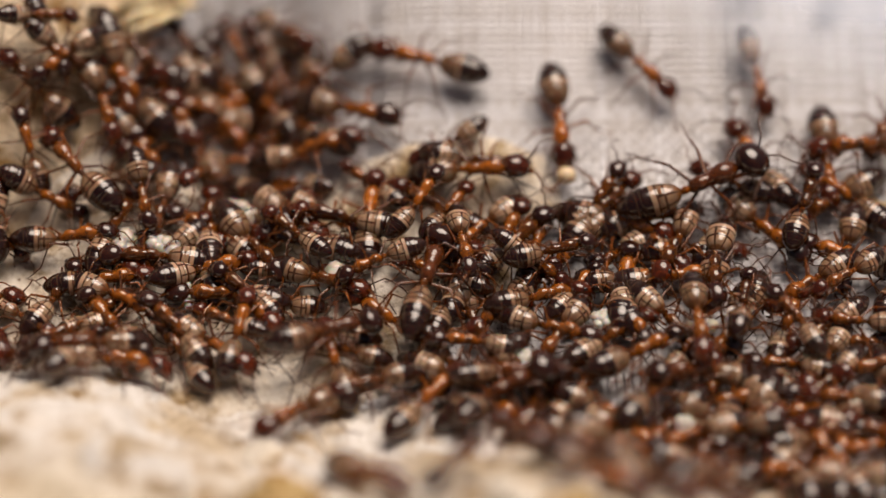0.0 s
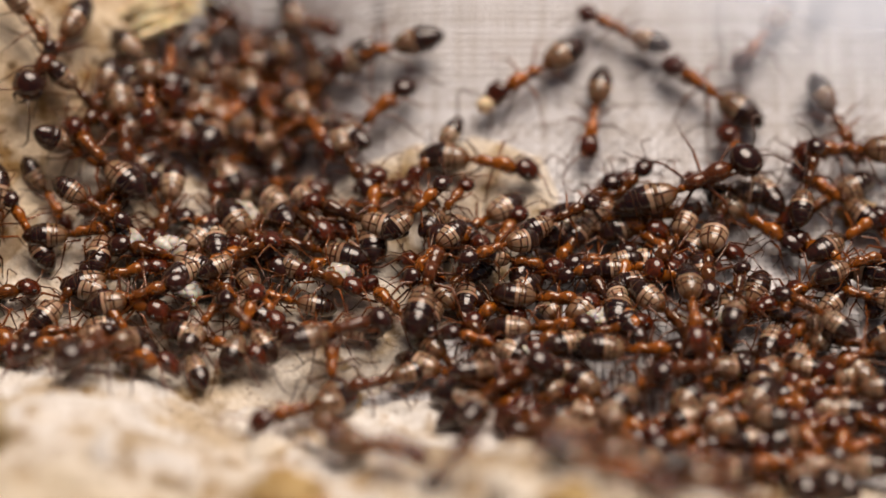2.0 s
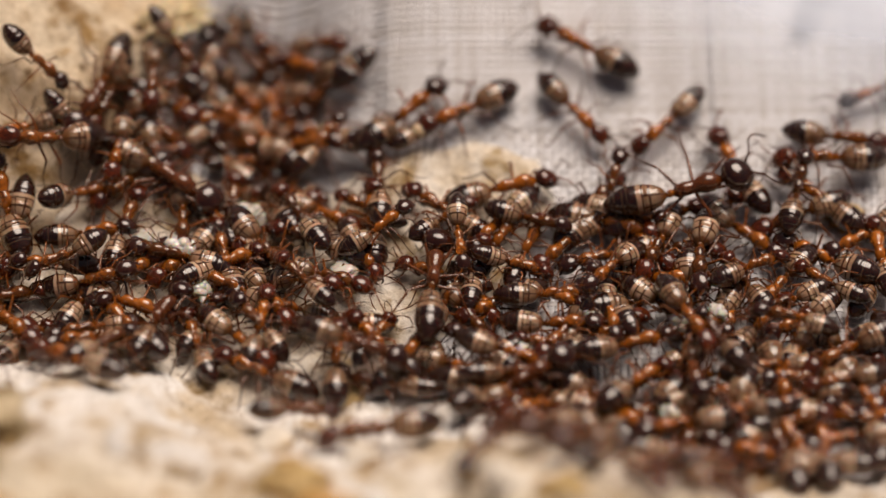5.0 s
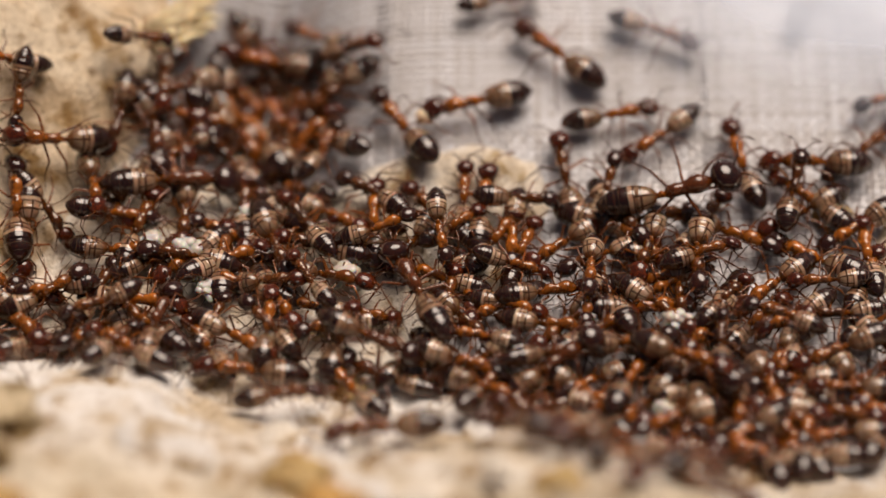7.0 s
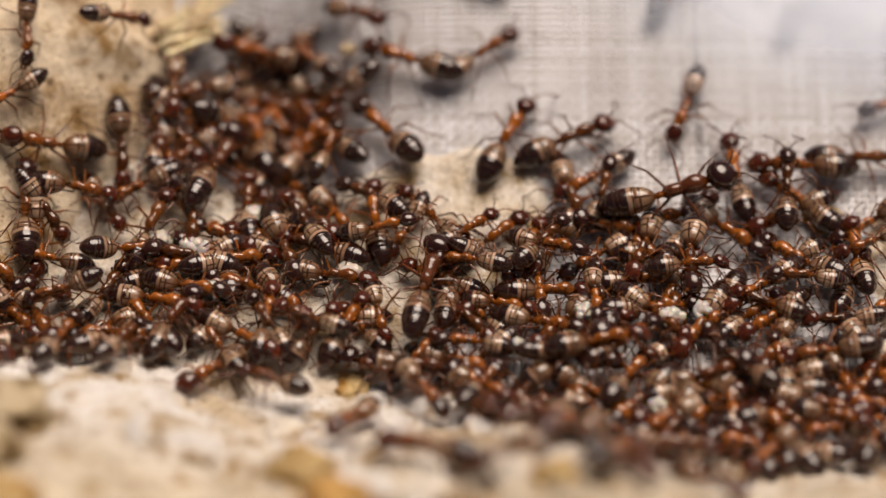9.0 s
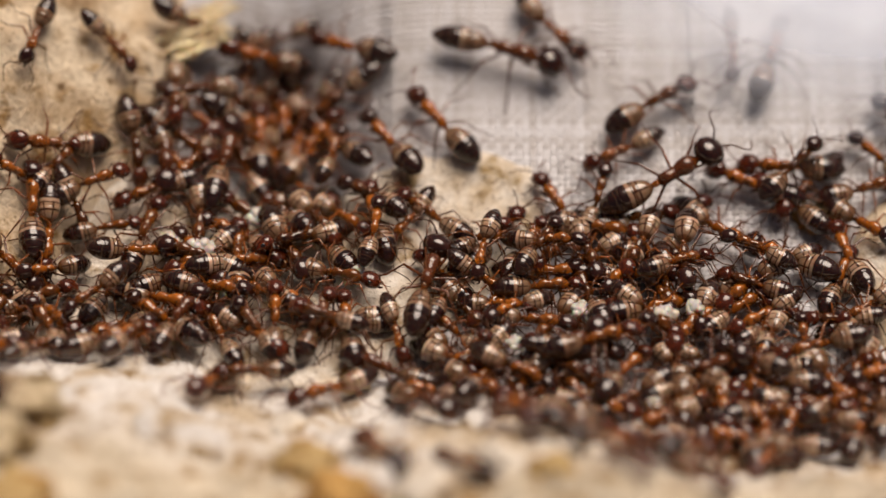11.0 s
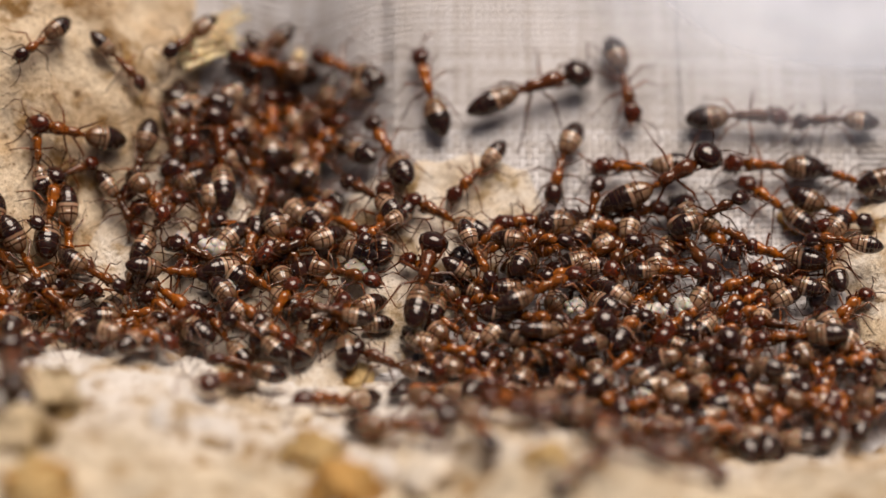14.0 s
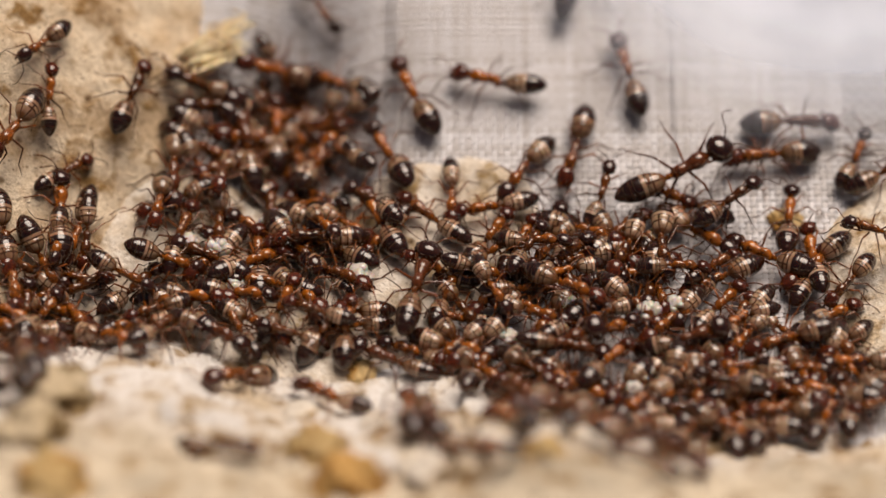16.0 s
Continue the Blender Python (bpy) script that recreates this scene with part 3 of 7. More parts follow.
ant(0, 0.86, 0.00, (0, -22.8, -4.9, -42), (2, -23.4, -5.6, 48), (4, -24.2, -6.4, 67), (6.5, -24.3, -7.8, 25), (7.8, -24.1, -8.2, 46), (9, -24.9, -8.5, -28), (11.5, -25.7, -10.6, 66), (13.5, -26.4, -9.9, 41), (16, -27.2, -11.1, 38))
ant(14, 1.08, 0.95, (0, -19.5, -8.5, -165), (2, -19.2, -9.7, -133), (4, -15.9, -6.2, -305), (6.5, -16.8, -6.4, -286), (9, -16.3, -6.6, -297), (11.5, -16.6, -6.6, -300), (12.5, -18.5, -9, -319), (13.5, -16.9, -7.1, -298), (14.8, -18.9, -9.4, -315), (16, -16.1, -8.6, -392))
ant(1, 0.99, 0.95, (0, -15.2, -6.3, 136), (2, -16.9, -3.7, 15), (4, -18.5, -3.3, 8), (6.5, -23.8, -0.8, 7), (7.8, -23.8, -7.7, 70), (9, -23.7, -8.6, 74), (11.5, -26.2, -7.4, 125), (12.5, -26.8, -8.1, 106), (13.5, -26.2, -5.8, 141), (14.8, -26.1, -6.3, 136), (16, -28, -6.5, 67))
ant(0, 0.86, 0.50, (0, -12, -5.5, 145), (1, -11.9, -5.7, 134), (2, -13.6, -5.4, 64), (4, -4.7, -6.7, 91), (6.5, -3.5, -7.3, 17), (7.8, -6.8, -1.7, -42), (9, -3.7, -5.4, -79), (11.5, -2.5, -8, -74), (12.5, -1.4, -11.2, 52), (13.5, -1.3, -9.5, -38), (16, 1.2, -9, -135))
ant(15, 1.08, 1.80, (0, -6.3, -7.5, 24), (1, -6.7, -9.1, -12), (2, -5.8, -7.7, 29), (4, -5.1, -9.6, -17), (6.5, -4.8, -7.5, -12), (8, -2.9, -10.5, -37, 0.3), (9, -1.7, -9.7, -7, 0.3), (11.5, -1, -15.9, -63, 0.3), (12, -1, -16.8, -69, 0.3), (14, -0.6, -17.9, -68, 0.3), (16, -0.7, -20.6, -76, 0.3))
ant(1, 0.86, 0.00, (0, -18.9, -4.3, 39), (2, -17.6, -4.2, 35), (3, -13.8, -5.3, 75), (4, -14.1, -5.3, 70), (6.5, -13.8, -5.3, 69), (7.8, -13.9, -5.4, 78), (9, -14.2, -5.4, 67), (11.5, -14.7, -5.5, -9), (13.5, -6.6, 0, -47), (14.8, -6.2, 0.2, -36), (16, -6.9, 0, -41))
ant(3, 0.89, 0.00, (0, -8.3, -1.1, -5), (2, -6, 0.2, -39), (3, -5.9, 0.3, -33), (4, -6, 0.2, -36), (6.5, -2.3, -0.3, -121), (7.8, -1.4, 2.6, -131), (9, -2.2, 1.9, -120), (11.5, -2.3, 2.8, -128), (12, -2.8, 1.9, -128), (14, -3.7, 2, -133), (16, -4, 1.9, -132))
ant(2, 0.86, 0.00, (0, -9.3, -3.8, 178), (1, -9.4, -3.9, 183), (2, -9.1, -3.6, 170), (3, -9.1, -4, 181), (4, -9.3, -4.2, 178), (6.5, -8.2, -4.4, 153), (7.8, -6.9, -4.3, 182), (9, -5.2, -6, 127), (11.5, -6.1, -6.2, 192), (12.5, -6.3, -6.3, 179), (13.5, -6.1, -6.5, 190), (14.8, -6.6, -6.7, 176), (16, -6.3, -6.8, 184))
ant(1, 0.88, 0.95, (0, -10.9, -3, 143), (2, -10.9, -5.8, 131), (3, -11.8, -6, 131), (4, -10.9, -5.9, 128), (6.5, -10.5, -6.2, 136), (7.8, -10.2, -6.2, 134), (9, -10.6, -6.2, 125), (13.5, -12.6, -7.6, 142), (16, -10.7, -7.8, 174))
ant(3, 1.05, 0.00, (0, -3.2, -4.8, 141), (1, -2.9, -4.7, 140), (2, -2.8, -4.2, 129), (3, -2.8, -5.8, 133), (4, -3.1, -5.5, 130), (7.8, -6.3, -12.8, 126), (9, -5.4, -16.9, 248), (11.5, -7.4, -12.5, 206), (13.5, -7.3, -15, 219), (16, -8, -15.2, 135))
ant(1, 0.86, 0.95, (0, 1.3, -7.2, -178), (1, 1.1, -7.3, -207), (2, 2, -7.4, -195), (4, 2.1, -8.2, -228), (6.5, 1.9, -7.3, -179), (7.8, 1.9, -7.7, -186), (9, 1.5, -8.1, -178), (11.5, 5.3, -5.1, -141), (13.5, 11, -7.3, -165), (16, 10.9, -6.5, -140))
ant(0, 0.86, 0.00, (0, 2.7, -3.3, 1), (1, 2.5, -3.4, 6), (2, 2.5, -3.7, -20), (3, 2.6, -3.7, 7), (4, 2.5, -3.6, -25), (6.5, 1.4, -2.4, -83), (7.8, 1.4, -2.7, -81), (9, 2.2, -4.8, -226), (11.5, 0.4, -6.5, -226), (13.5, 0.6, -6.7, -221), (16, 1, -5.9, -194))
ant(1, 1.06, 0.50, (0, 4.3, 0.7, 47), (1, 5.6, 2.4, 50), (2, 8.6, 3.1, 48), (3, 9.7, 4, 23), (4, 10.7, 2.8, 4), (6.5, 11.3, 2.5, -49), (8, 8.7, 3.4, -66), (9, 7.9, 4.4, -73), (11.5, 9.2, -1.2, -74), (12.5, 8.2, -2.7, -39), (13.5, 10.8, -0.8, 28), (14.8, 11.2, -0.4, 9), (16, 8.7, -0.8, 42))
ant(14, 1.37, 0.95, (0, -1, -2.9, 76), (2, -0.9, -2.9, 77), (4, -0.7, -2.9, 75), (6.5, -1.3, -4.1, 110), (7.8, -2.4, -3.8, 115), (9, -1.1, -3.7, 76), (11.5, -1.1, -3.7, 77), (12, -1.2, -3.9, 77), (14, -1.3, -3.4, 79), (16, -1.8, -4.3, 76))
ant(4, 0.86, 0.95, (0, 0.3, 2.5, 59), (1, 0.3, 2.9, 53), (2, 0.3, 2.8, 58), (3, 0.4, 3.2, 61), (4, 0.1, 2.6, 44), (14.8, 3.5, -0.2, 38), (16, 3.5, -0.2, 38))
ant(3, 0.86, 0.00, (0, 0.1, 7.8, -149), (1, -0.9, 7.6, -152), (2, -0.6, 7.2, -126), (3, -1.2, 6.3, -6), (4, -0.5, 5.8, 30), (6.5, -0.9, 15.7, 24), (7, 3.8, 18.9, 11), (7.5, 5.7, 23.3, 5), (8.35, 3.4, 26, 90), (16, 3.4, 26, 90))
ant(1, 1.02, 0.50, (0, 2, 6.2, -5), (1, 2.1, 6.6, -12), (2, -5.1, 6.6, -65), (4, -3.3, 5.4, 64), (6.5, -4, 4.8, 143), (7.8, -4.3, 4.8, 138), (9, -4.3, 4.6, 144), (11.5, -4.5, 4.9, 141), (12.5, -4.7, 5, 138), (13.5, -4.8, 5.1, 136), (14.8, -4.5, 4.9, 139), (16, -4.7, 4.7, 137))
ant(1, 0.86, 1.80, (0, -1.3, 2.6, 58), (2, -1.2, 2.1, 46), (4, -3.5, 1, 43), (9, -3.7, 0.9, 5), (11.5, -4.6, 1.1, 91), (12.5, -3.5, 1.5, 65), (13.5, -4.5, 0.6, 205), (14.8, -3.8, -0.1, 283), (16, -8.1, 1.5, 298))
ant(0, 1.11, 0.95, (0, -5.9, 1.8, 165), (2, -5.6, 2.1, 153), (4, -9, 3.1, 117), (6.5, -8.8, 2.2, 118), (7.8, -8.8, 2.3, 121), (9, -9.1, 2.4, 117), (11.5, -9.5, -0.2, 209), (13.5, -10, -0.6, 207), (16, -9, 0.4, 185))
ant(0, 0.86, 1.80, (0, -8.3, 0.8, 134), (2, -11.1, -1.5, 25), (4, -9.3, -2.4, 131), (6.5, -7.2, -3.9, 121), (7.8, -9.6, -2, 118), (9, -8.3, -6.6, 158), (11.5, -7.5, -6.7, 160), (12.5, -7.8, -7.2, 231), (13.5, -7.4, -6.8, 166), (16, -8.8, -6.6, 162))
ant(1, 0.86, 1.80, (0, -3.6, -2.1, -157), (2, -0.7, -1.6, -126), (3, -2.6, -1.5, -84), (4, 1.3, -0.9, -85), (6.5, -0.1, 0.3, -79), (7.8, -0.3, 0.1, -84), (9, 1.5, -2, -188), (11.5, 2.6, -1, -89), (12, 2.6, -1.1, -89), (14, 2.2, -1.8, -62), (16, 3.3, -4.6, -419))
ant(1, 1.07, 0.00, (0, 2, 1.7, -131), (2, 1.9, 1.9, -132), (3, 2.6, 2.4, -125), (4, 3.1, 2.5, -129), (6.5, 3.5, 1.6, -105), (7.8, 5.6, 1.2, -77), (9, 6, -2.6, -87), (11.5, 7, -1.3, 12), (12.5, 4.1, -0.7, 2), (13.5, 6.7, -0.1, 17), (16, 8.4, 1.9, 93))
ant(1, 0.88, 0.95, (0, 8.9, 4, 55), (1, 9.6, 5.1, 56), (2, 10.5, 4.4, 46), (3, 9.7, 5.1, 64), (4, 10.1, 5.1, 72), (14, 10.1, 3.6, 75), (15, 11.4, 2.9, 74), (15.5, 11.4, 4.2, 63), (16, 11.2, 5.3, 74))
ant(1, 0.86, 0.50, (0, 7.7, -2.8, 58), (1, 6.8, -3.5, 110), (2, 8.6, -1, 201), (4, 9.6, -2, 205), (6.5, 12.2, -1.6, 191), (7.8, 16.1, -3.7, 248), (9, 21.7, -0.7, 223), (11.5, 21.9, -1, 214), (12.5, 22, -1.5, 327), (13.5, 21.8, -5.1, 218), (14.8, 19.4, -1.3, 219), (16, 20.4, -6.1, 208))
ant(2, 1.07, 0.00, (0, 11.9, 2.9, 12), (1, 12.4, 3.2, 12), (2, 12.3, 2.9, 17), (3, 12.7, 3.4, 14), (4, 13.3, 3.2, 16), (6.5, 13, 3.1, 11), (7.8, 13.6, 3.3, 8), (9, 13.5, 3.1, 8), (11.5, 12.7, 3.3, 10), (12.5, 13.3, 3.5, 9), (13.5, 12.8, 3.4, 11), (14.8, 12.5, 3.9, 19), (16, 12.4, 2.2, 40))
ant(2, 0.87, 0.95, (0, 16.2, 5, 154), (1, 15.2, 5.1, 158), (2, 16.1, 4.6, 166), (3, 16.7, 5.1, 158), (4, 18.2, -1.8, 154), (6.5, 17.3, -3.2, 55), (7.8, 17.5, -5.6, 45), (9, 20, -4.5, 156), (11.5, 19.8, -2.9, 160), (13.5, 21.7, -3, 182), (14.8, 24.4, -2.2, 103), (16, 28, -3.4, 226))
ant(1, 1.15, 0.95, (0, 15.6, -1.8, -94), (2, 15.6, -1.7, -94), (4, 15.6, -1.2, -94), (6.5, 16, -1.1, -92), (8, 16, -1, -91), (9, 16, -1.2, -91), (11.5, 16.1, -0.8, -89), (12.5, 16.2, -0.9, -21), (13.5, 17.4, -0.4, -50), (16, 15.8, -0.1, -86))
ant(4, 1.08, 1.80, (0, 13.7, -6.7, -86), (1, 13.8, -6, -87), (2, 13.8, -6.1, -87), (3, 13.8, -5.8, -89), (4, 14, -5.9, -82), (7.8, 14.5, -10.8, -13), (9, 9.8, -9.1, 10), (11.5, 9.8, -9.2, 17), (13.5, 7.4, -5.6, 19), (14.8, 6.7, -4.4, 44), (16, 8.6, -4.9, -31))
ant(5, 1.15, 0.00, (0, 10.1, -2.1, 82), (1, 10, -2.1, 80), (2, 10.2, -2.2, 81), (4, 11.4, -3.3, 20), (6.5, 12.3, -4.4, 11), (7.8, 12.3, -4.6, 2), (9, 13.3, -4.7, 8), (11.5, 13.7, -4.7, 17), (12.5, 13.7, -5.2, 26), (13.5, 13.7, -6.5, 76), (14.8, 10.9, -4, 48), (16, 10.9, -4, 48))
ant(5, 0.86, 1.80, (0, 16.9, -4.8, 79), (1, 16.9, -4.7, 83), (2, 17, -4.4, 79), (4, 16.3, -7.5, 109), (6.5, 16.2, -7.7, 126), (7.8, 18.4, -9.4, 10), (9, 18.4, -10.3, 138), (11.5, 19.3, -9.6, 160), (12.5, 17.5, -8.6, 177), (13.5, 19.7, -9.9, 157), (16, 19, -12.8, 164))
ant(1, 0.86, 1.80, (0, 19.1, -5.9, 127), (1, 19.4, -6.3, 166), (2, 20.5, -5.6, 152), (3, 19.5, -6.5, 182), (4, 20.1, -6.6, 182), (6.5, 20, -6.1, 154), (7.8, 20.5, -6.6, 193), (9, 22.2, -3.3, 184), (11.5, 19.7, -0.3, 158), (12.5, 20.4, -0.2, 182), (13.5, 25.3, -1.1, 189), (14.8, 28.8, 0.5, 146), (16, 30, -0.3, 155))
ant(1, 0.86, 0.50, (0, 18.6, -8.3, 178), (1, 18.9, -8.3, 182), (2, 18.5, -8.7, 182), (3, 18.9, -8.3, 165), (4, 19.1, -8.9, 182), (6.5, 19.2, -9, 202), (7.8, 21.7, -8.2, 348), (9, 20.8, -9.1, 461), (11.5, 23.3, -7.5, 446), (13.5, 22.1, -11.2, 389), (14.8, 21.4, -8.8, 382), (16, 24.1, -11.1, 355))
ant(15, 1.08, 0.95, (0, 13.6, -10.1, -164), (2, 14, -10.1, -157), (9, 16.4, -10.2, 10), (16, 16.8, -8.1, 11))
ant(1, 0.90, 0.00, (0, 11.7, -9.3, -121), (2, 11.6, -9.1, -115), (4, 11.8, -9.5, -132), (6.5, 12.2, -9.2, -144), (7.8, 11.8, -8.9, -177), (9, 12, -9.5, -127), (11.5, 15.1, -10.1, -47), (13.5, 10.3, -11.9, -55), (16, 13.4, -11.9, -119))
ant(3, 0.86, 0.00, (0, 21.4, -11.9, 7), (2, 21.7, -11.6, -2), (4, 22.2, -12.1, -8), (6.5, 22.5, -11.9, -13), (7.8, 23.3, -11.4, -10), (9, 23.9, -11.2, -9), (11.5, 20.4, -4.9, 39), (12.5, 20.6, -4.5, 43), (13.5, 17.3, -7.7, -2), (14.8, 20.7, -5, 12), (16, 19.3, -6.9, -146))
ant(2, 0.86, 0.95, (0, 15.6, -13.1, 178), (2, 16.5, -12.8, 164), (4, 16.9, -12.6, 161), (6.5, 17, -13.6, 200), (7.8, 19.1, -16.1, 214), (11.5, 19.8, -19.9, 252), (13.5, 18, -17.5, 413), (16, 18.5, -17.2, 332))
ant(0, 0.86, 0.00, (0, 14.4, -15.1, 42), (2, 14.5, -14.6, 18), (4, 15.2, -14.9, -15), (6.5, 18.4, -15.2, -13), (7.8, 16.4, -15.4, -129), (9, 16.5, -15.5, -18), (11.5, 17, -7.9, -32), (13.5, 15.8, -9.2, -27), (16, 23.5, -7.2, -50))
ant(2, 0.86, 0.50, (0, 4.2, -8.6, 176), (2, 5.2, -8.9, 174), (4, 3.8, -7.2, 178), (6.5, 9.8, -6.9, 161), (7.8, 10.1, -7.3, 170), (9, 13.8, -3.6, 255), (11.5, 13.7, -3.7, 300), (13.5, 14.1, -4.6, 383), (14.8, 14.2, -3.4, 454), (16, 14.7, -3.7, 281))
ant(3, 0.86, 0.00, (0, 3.3, -13.3, 115), (2, 7.4, -12.1, 116), (4, 7.6, -13.6, 106), (6.5, 11.2, -13.9, 117), (7.8, 10.7, -14.3, 115), (9, 9.8, -11.8, -36), (11.5, 10.3, -13.5, -10), (13.5, 10.8, -19.7, 57), (16, 9.5, -15.9, 175))
ant(1, 1.01, 0.95, (0, 8.9, -17.5, 9), (2, 9.1, -16.4, -73), (4, 5.3, -8.6, -20), (6.5, 1.2, -9.6, -4), (7.8, 0.9, -11.1, -41), (9, -1.6, -12.9, -61), (11.5, 5.5, -10.8, -14), (13.5, 2.1, -21.7, -75), (16, 2.3, -27.4, -23))
ant(1, 0.94, 0.00, (0, 7.4, -10.1, 57), (2, 6.8, -5.6, -61), (4, 6.4, -6.2, -71), (6.5, 8.5, -10.3, -145), (7.8, 8.7, -10.5, -145), (9, 1.9, -11.5, -251), (11.5, -1.5, -12.8, -190), (13.5, -1.2, -13.4, -190), (14.8, -0.5, -12.8, -167), (16, -2.2, -9.1, -199))
ant(2, 0.86, 0.95, (0, -4.1, -10.3, -158), (2, -6.1, -16.8, -82), (4, -8.2, -14.8, 12), (6.5, -8.3, -14.7, 18), (7.8, -11.1, -10.8, -16), (9, -10.5, -11.9, 143), (11.5, -12.4, -11.2, 214), (12.5, -11.7, -10.6, 312), (13.5, -11.8, -12.9, 159), (16, -19.8, -6.4, 209))
ant(0, 1.15, 0.00, (0, -0.5, -11.3, 50), (2, 3.5, -10, -69), (4, 4.4, -11.4, -146), (6.5, 6.9, -16.5, -116), (7.8, 7.1, -17.4, -115), (9, 7.4, -18.7, -139), (11.5, 4.5, -19.2, -254), (13.5, 4.8, -18.5, -223), (16, 4.4, -22.8, -244))
ant(2, 1.13, 0.00, (0, -7.9, -13.1, -131), (1, -7.8, -13.8, -145), (2, -8, -13.3, -145), (3, -6.1, -11.3, -197), (4, -10.4, -9.8, -204), (6.5, -11.1, -9.5, -209), (7.8, -13.3, -10.7, -136), (9, -14.3, -10.3, -130), (11.5, -15, -13.6, -121), (12.5, -14.9, -14.3, -131), (13.5, -14.3, -13.1, -119), (14.8, -14.3, -15, -128), (16, -14.1, -13, -133))
ant(2, 1.15, 0.00, (0, -3.4, -21.5, -55), (1, -4.1, -21, -64), (2, -3.1, -19.6, -44), (3, -2.1, -19, -9), (4, -3.2, -18.1, -121), (6.5, -4.7, -16.3, -243), (7.8, -2, -21.8, -112), (9, -1.1, -22.2, -217), (11.5, -4.2, -23.2, -269), (13.5, -2.7, -21.4, -414), (16, -2.2, -19.4, -267))
ant(4, 0.86, 0.95, (0, 1, -21.1, 63), (2, 1, -22.2, 64), (4, 1.5, -23.8, 47), (6.5, 4, -19, 104), (7.8, 3.4, -20, 192), (9, 2.2, -14, 284), (11.5, 8.6, -9.8, 347), (13.5, 6.7, -9.3, 328), (16, 5.8, -11.5, 315))
ant(4, 1.15, 0.00, (0, 13.1, -20.3, 62), (2, 13.2, -20.1, 60), (4, 13.8, -20.2, 60), (6.5, 14.2, -22.1, 60), (9, 10.1, -24.3, 62), (11.5, 15.3, -19.7, 51), (13.5, 15.1, -20.3, 64), (16, 16.6, -16.7, 60))
ant(0, 0.86, 0.95, (0, 14.1, 30, 85), (9.7, 16, 30, -90), (11.5, 20.2, 9.7, -93), (12.5, 17.8, 3.8, -49), (13.5, 19.3, 2.1, -55), (15, 19, -2.2, 38), (16, 19.1, -2, 38))
ant(4, 1.09, 0.00, (0, 22, 4, -146), (2, 22, 3.9, -147), (4, 21, 3, -156), (6.5, 21.8, 3.2, -147), (8, 22.1, 3.5, -149), (9, 21.9, 3.4, -151), (11.5, 24.2, 5.8, -122), (12.5, 24.7, 5.5, -93), (13.5, 24.4, 2.7, -117), (14.8, 27.6, -2.7, -140), (16, 25.9, -1, -137))
ant(5, 0.95, 1.80, (0, 20.2, 2.8, 71), (1, 20.9, 1.9, 44), (2, 21, 4.6, 75), (4, 21.1, 4.1, 74), (6.5, 21.4, 4.3, 76), (8, 21.7, 4.4, 74), (9, 21.6, 4.5, 86), (11.5, 23.2, 7.1, 40), (12.5, 21.4, 11.1, 80), (13.5, 17.9, 2.5, 18), (15, 20.4, 3, 37), (16, 20.3, 3.8, 34))
ant(5, 1.03, 0.00, (0, 22.6, -0, -103), (1, 24.7, 4.9, -2), (2, 23.7, 1.7, 38), (4, 25, 1.1, 213), (6.5, 25, 2, 210), (7.8, 26.5, 2.1, 223), (9, 27, 2.5, 209), (11.5, 27.9, 2.3, 328), (13.5, 28.4, 3.8, 320), (14.8, 24.5, 3.7, 350), (15.5, 23.2, 0.6, 100), (16, 24.4, 3.6, 82))
ant(2, 0.86, 1.80, (0, 22.1, -2.9, -147), (1, 22, -2.3, -168), (2, 23.7, -2.3, -338), (4, 19.6, -3.4, -337), (6.5, 16.6, -0.8, -334), (7.8, 15.4, -2.4, -356), (9, 15.5, -2.4, -355), (11.5, 15.2, -2, -335), (12.5, 16, -0, -319), (13.5, 15, -3.3, -362), (16, 16.2, -2.8, -362))
ant(0, 0.86, 0.95, (0, 22.6, -5.2, 170), (2, 23.9, -3.5, 157), (4, 22.6, -2.5, 120), (6.5, 23.2, -2.3, 181), (7.8, 23.1, -2.5, 176), (9, 26.9, 0.4, 193), (11.5, 26.8, -6.4, 216), (13.5, 28.3, -14.1, 215), (16, 29.1, -14.1, 200))
ant(2, 0.86, 0.95, (0, 21.5, -11.1, 173), (2, 22.2, -11, 190), (4, 22.8, -11, 198), (6.5, 23, -9.6, 182), (7.8, 25.4, -14.6, 173), (9, 23.6, -14.3, 340), (11.5, 24.8, -13.4, 388), (13.5, 24.4, -14.6, 358), (16, 22.5, -15.1, 181))
ant(2, 0.86, 0.00, (0, 23.4, -6.5, 174), (2, 23.2, -6.7, 173), (4, 23.7, -5.8, 314), (6.5, 24, -10.1, 336), (7.8, 24.7, -9.6, 370), (9, 24.3, -8.1, 358), (11.5, 28.4, -2.4, 325), (12.5, 26.7, -3.6, 439), (13.5, 26.7, -4.7, 415), (16, 28.6, -10.9, 506))
ant(2, 0.86, 0.50, (0, 10.4, -2, 2), (2, 11.4, -1.3, -2), (3, 11.2, -1.5, -20), (4, 8.1, -3.1, -27), (6.5, 4.4, -4.4, -19), (7.8, 4.1, -4.5, -26), (9, 3.7, -4.5, -15), (11.5, 3.8, -4.7, -7), (12.5, 2.1, -4, -33), (13.5, 2.8, -4.3, -36), (16, 5.9, -5.3, -45))
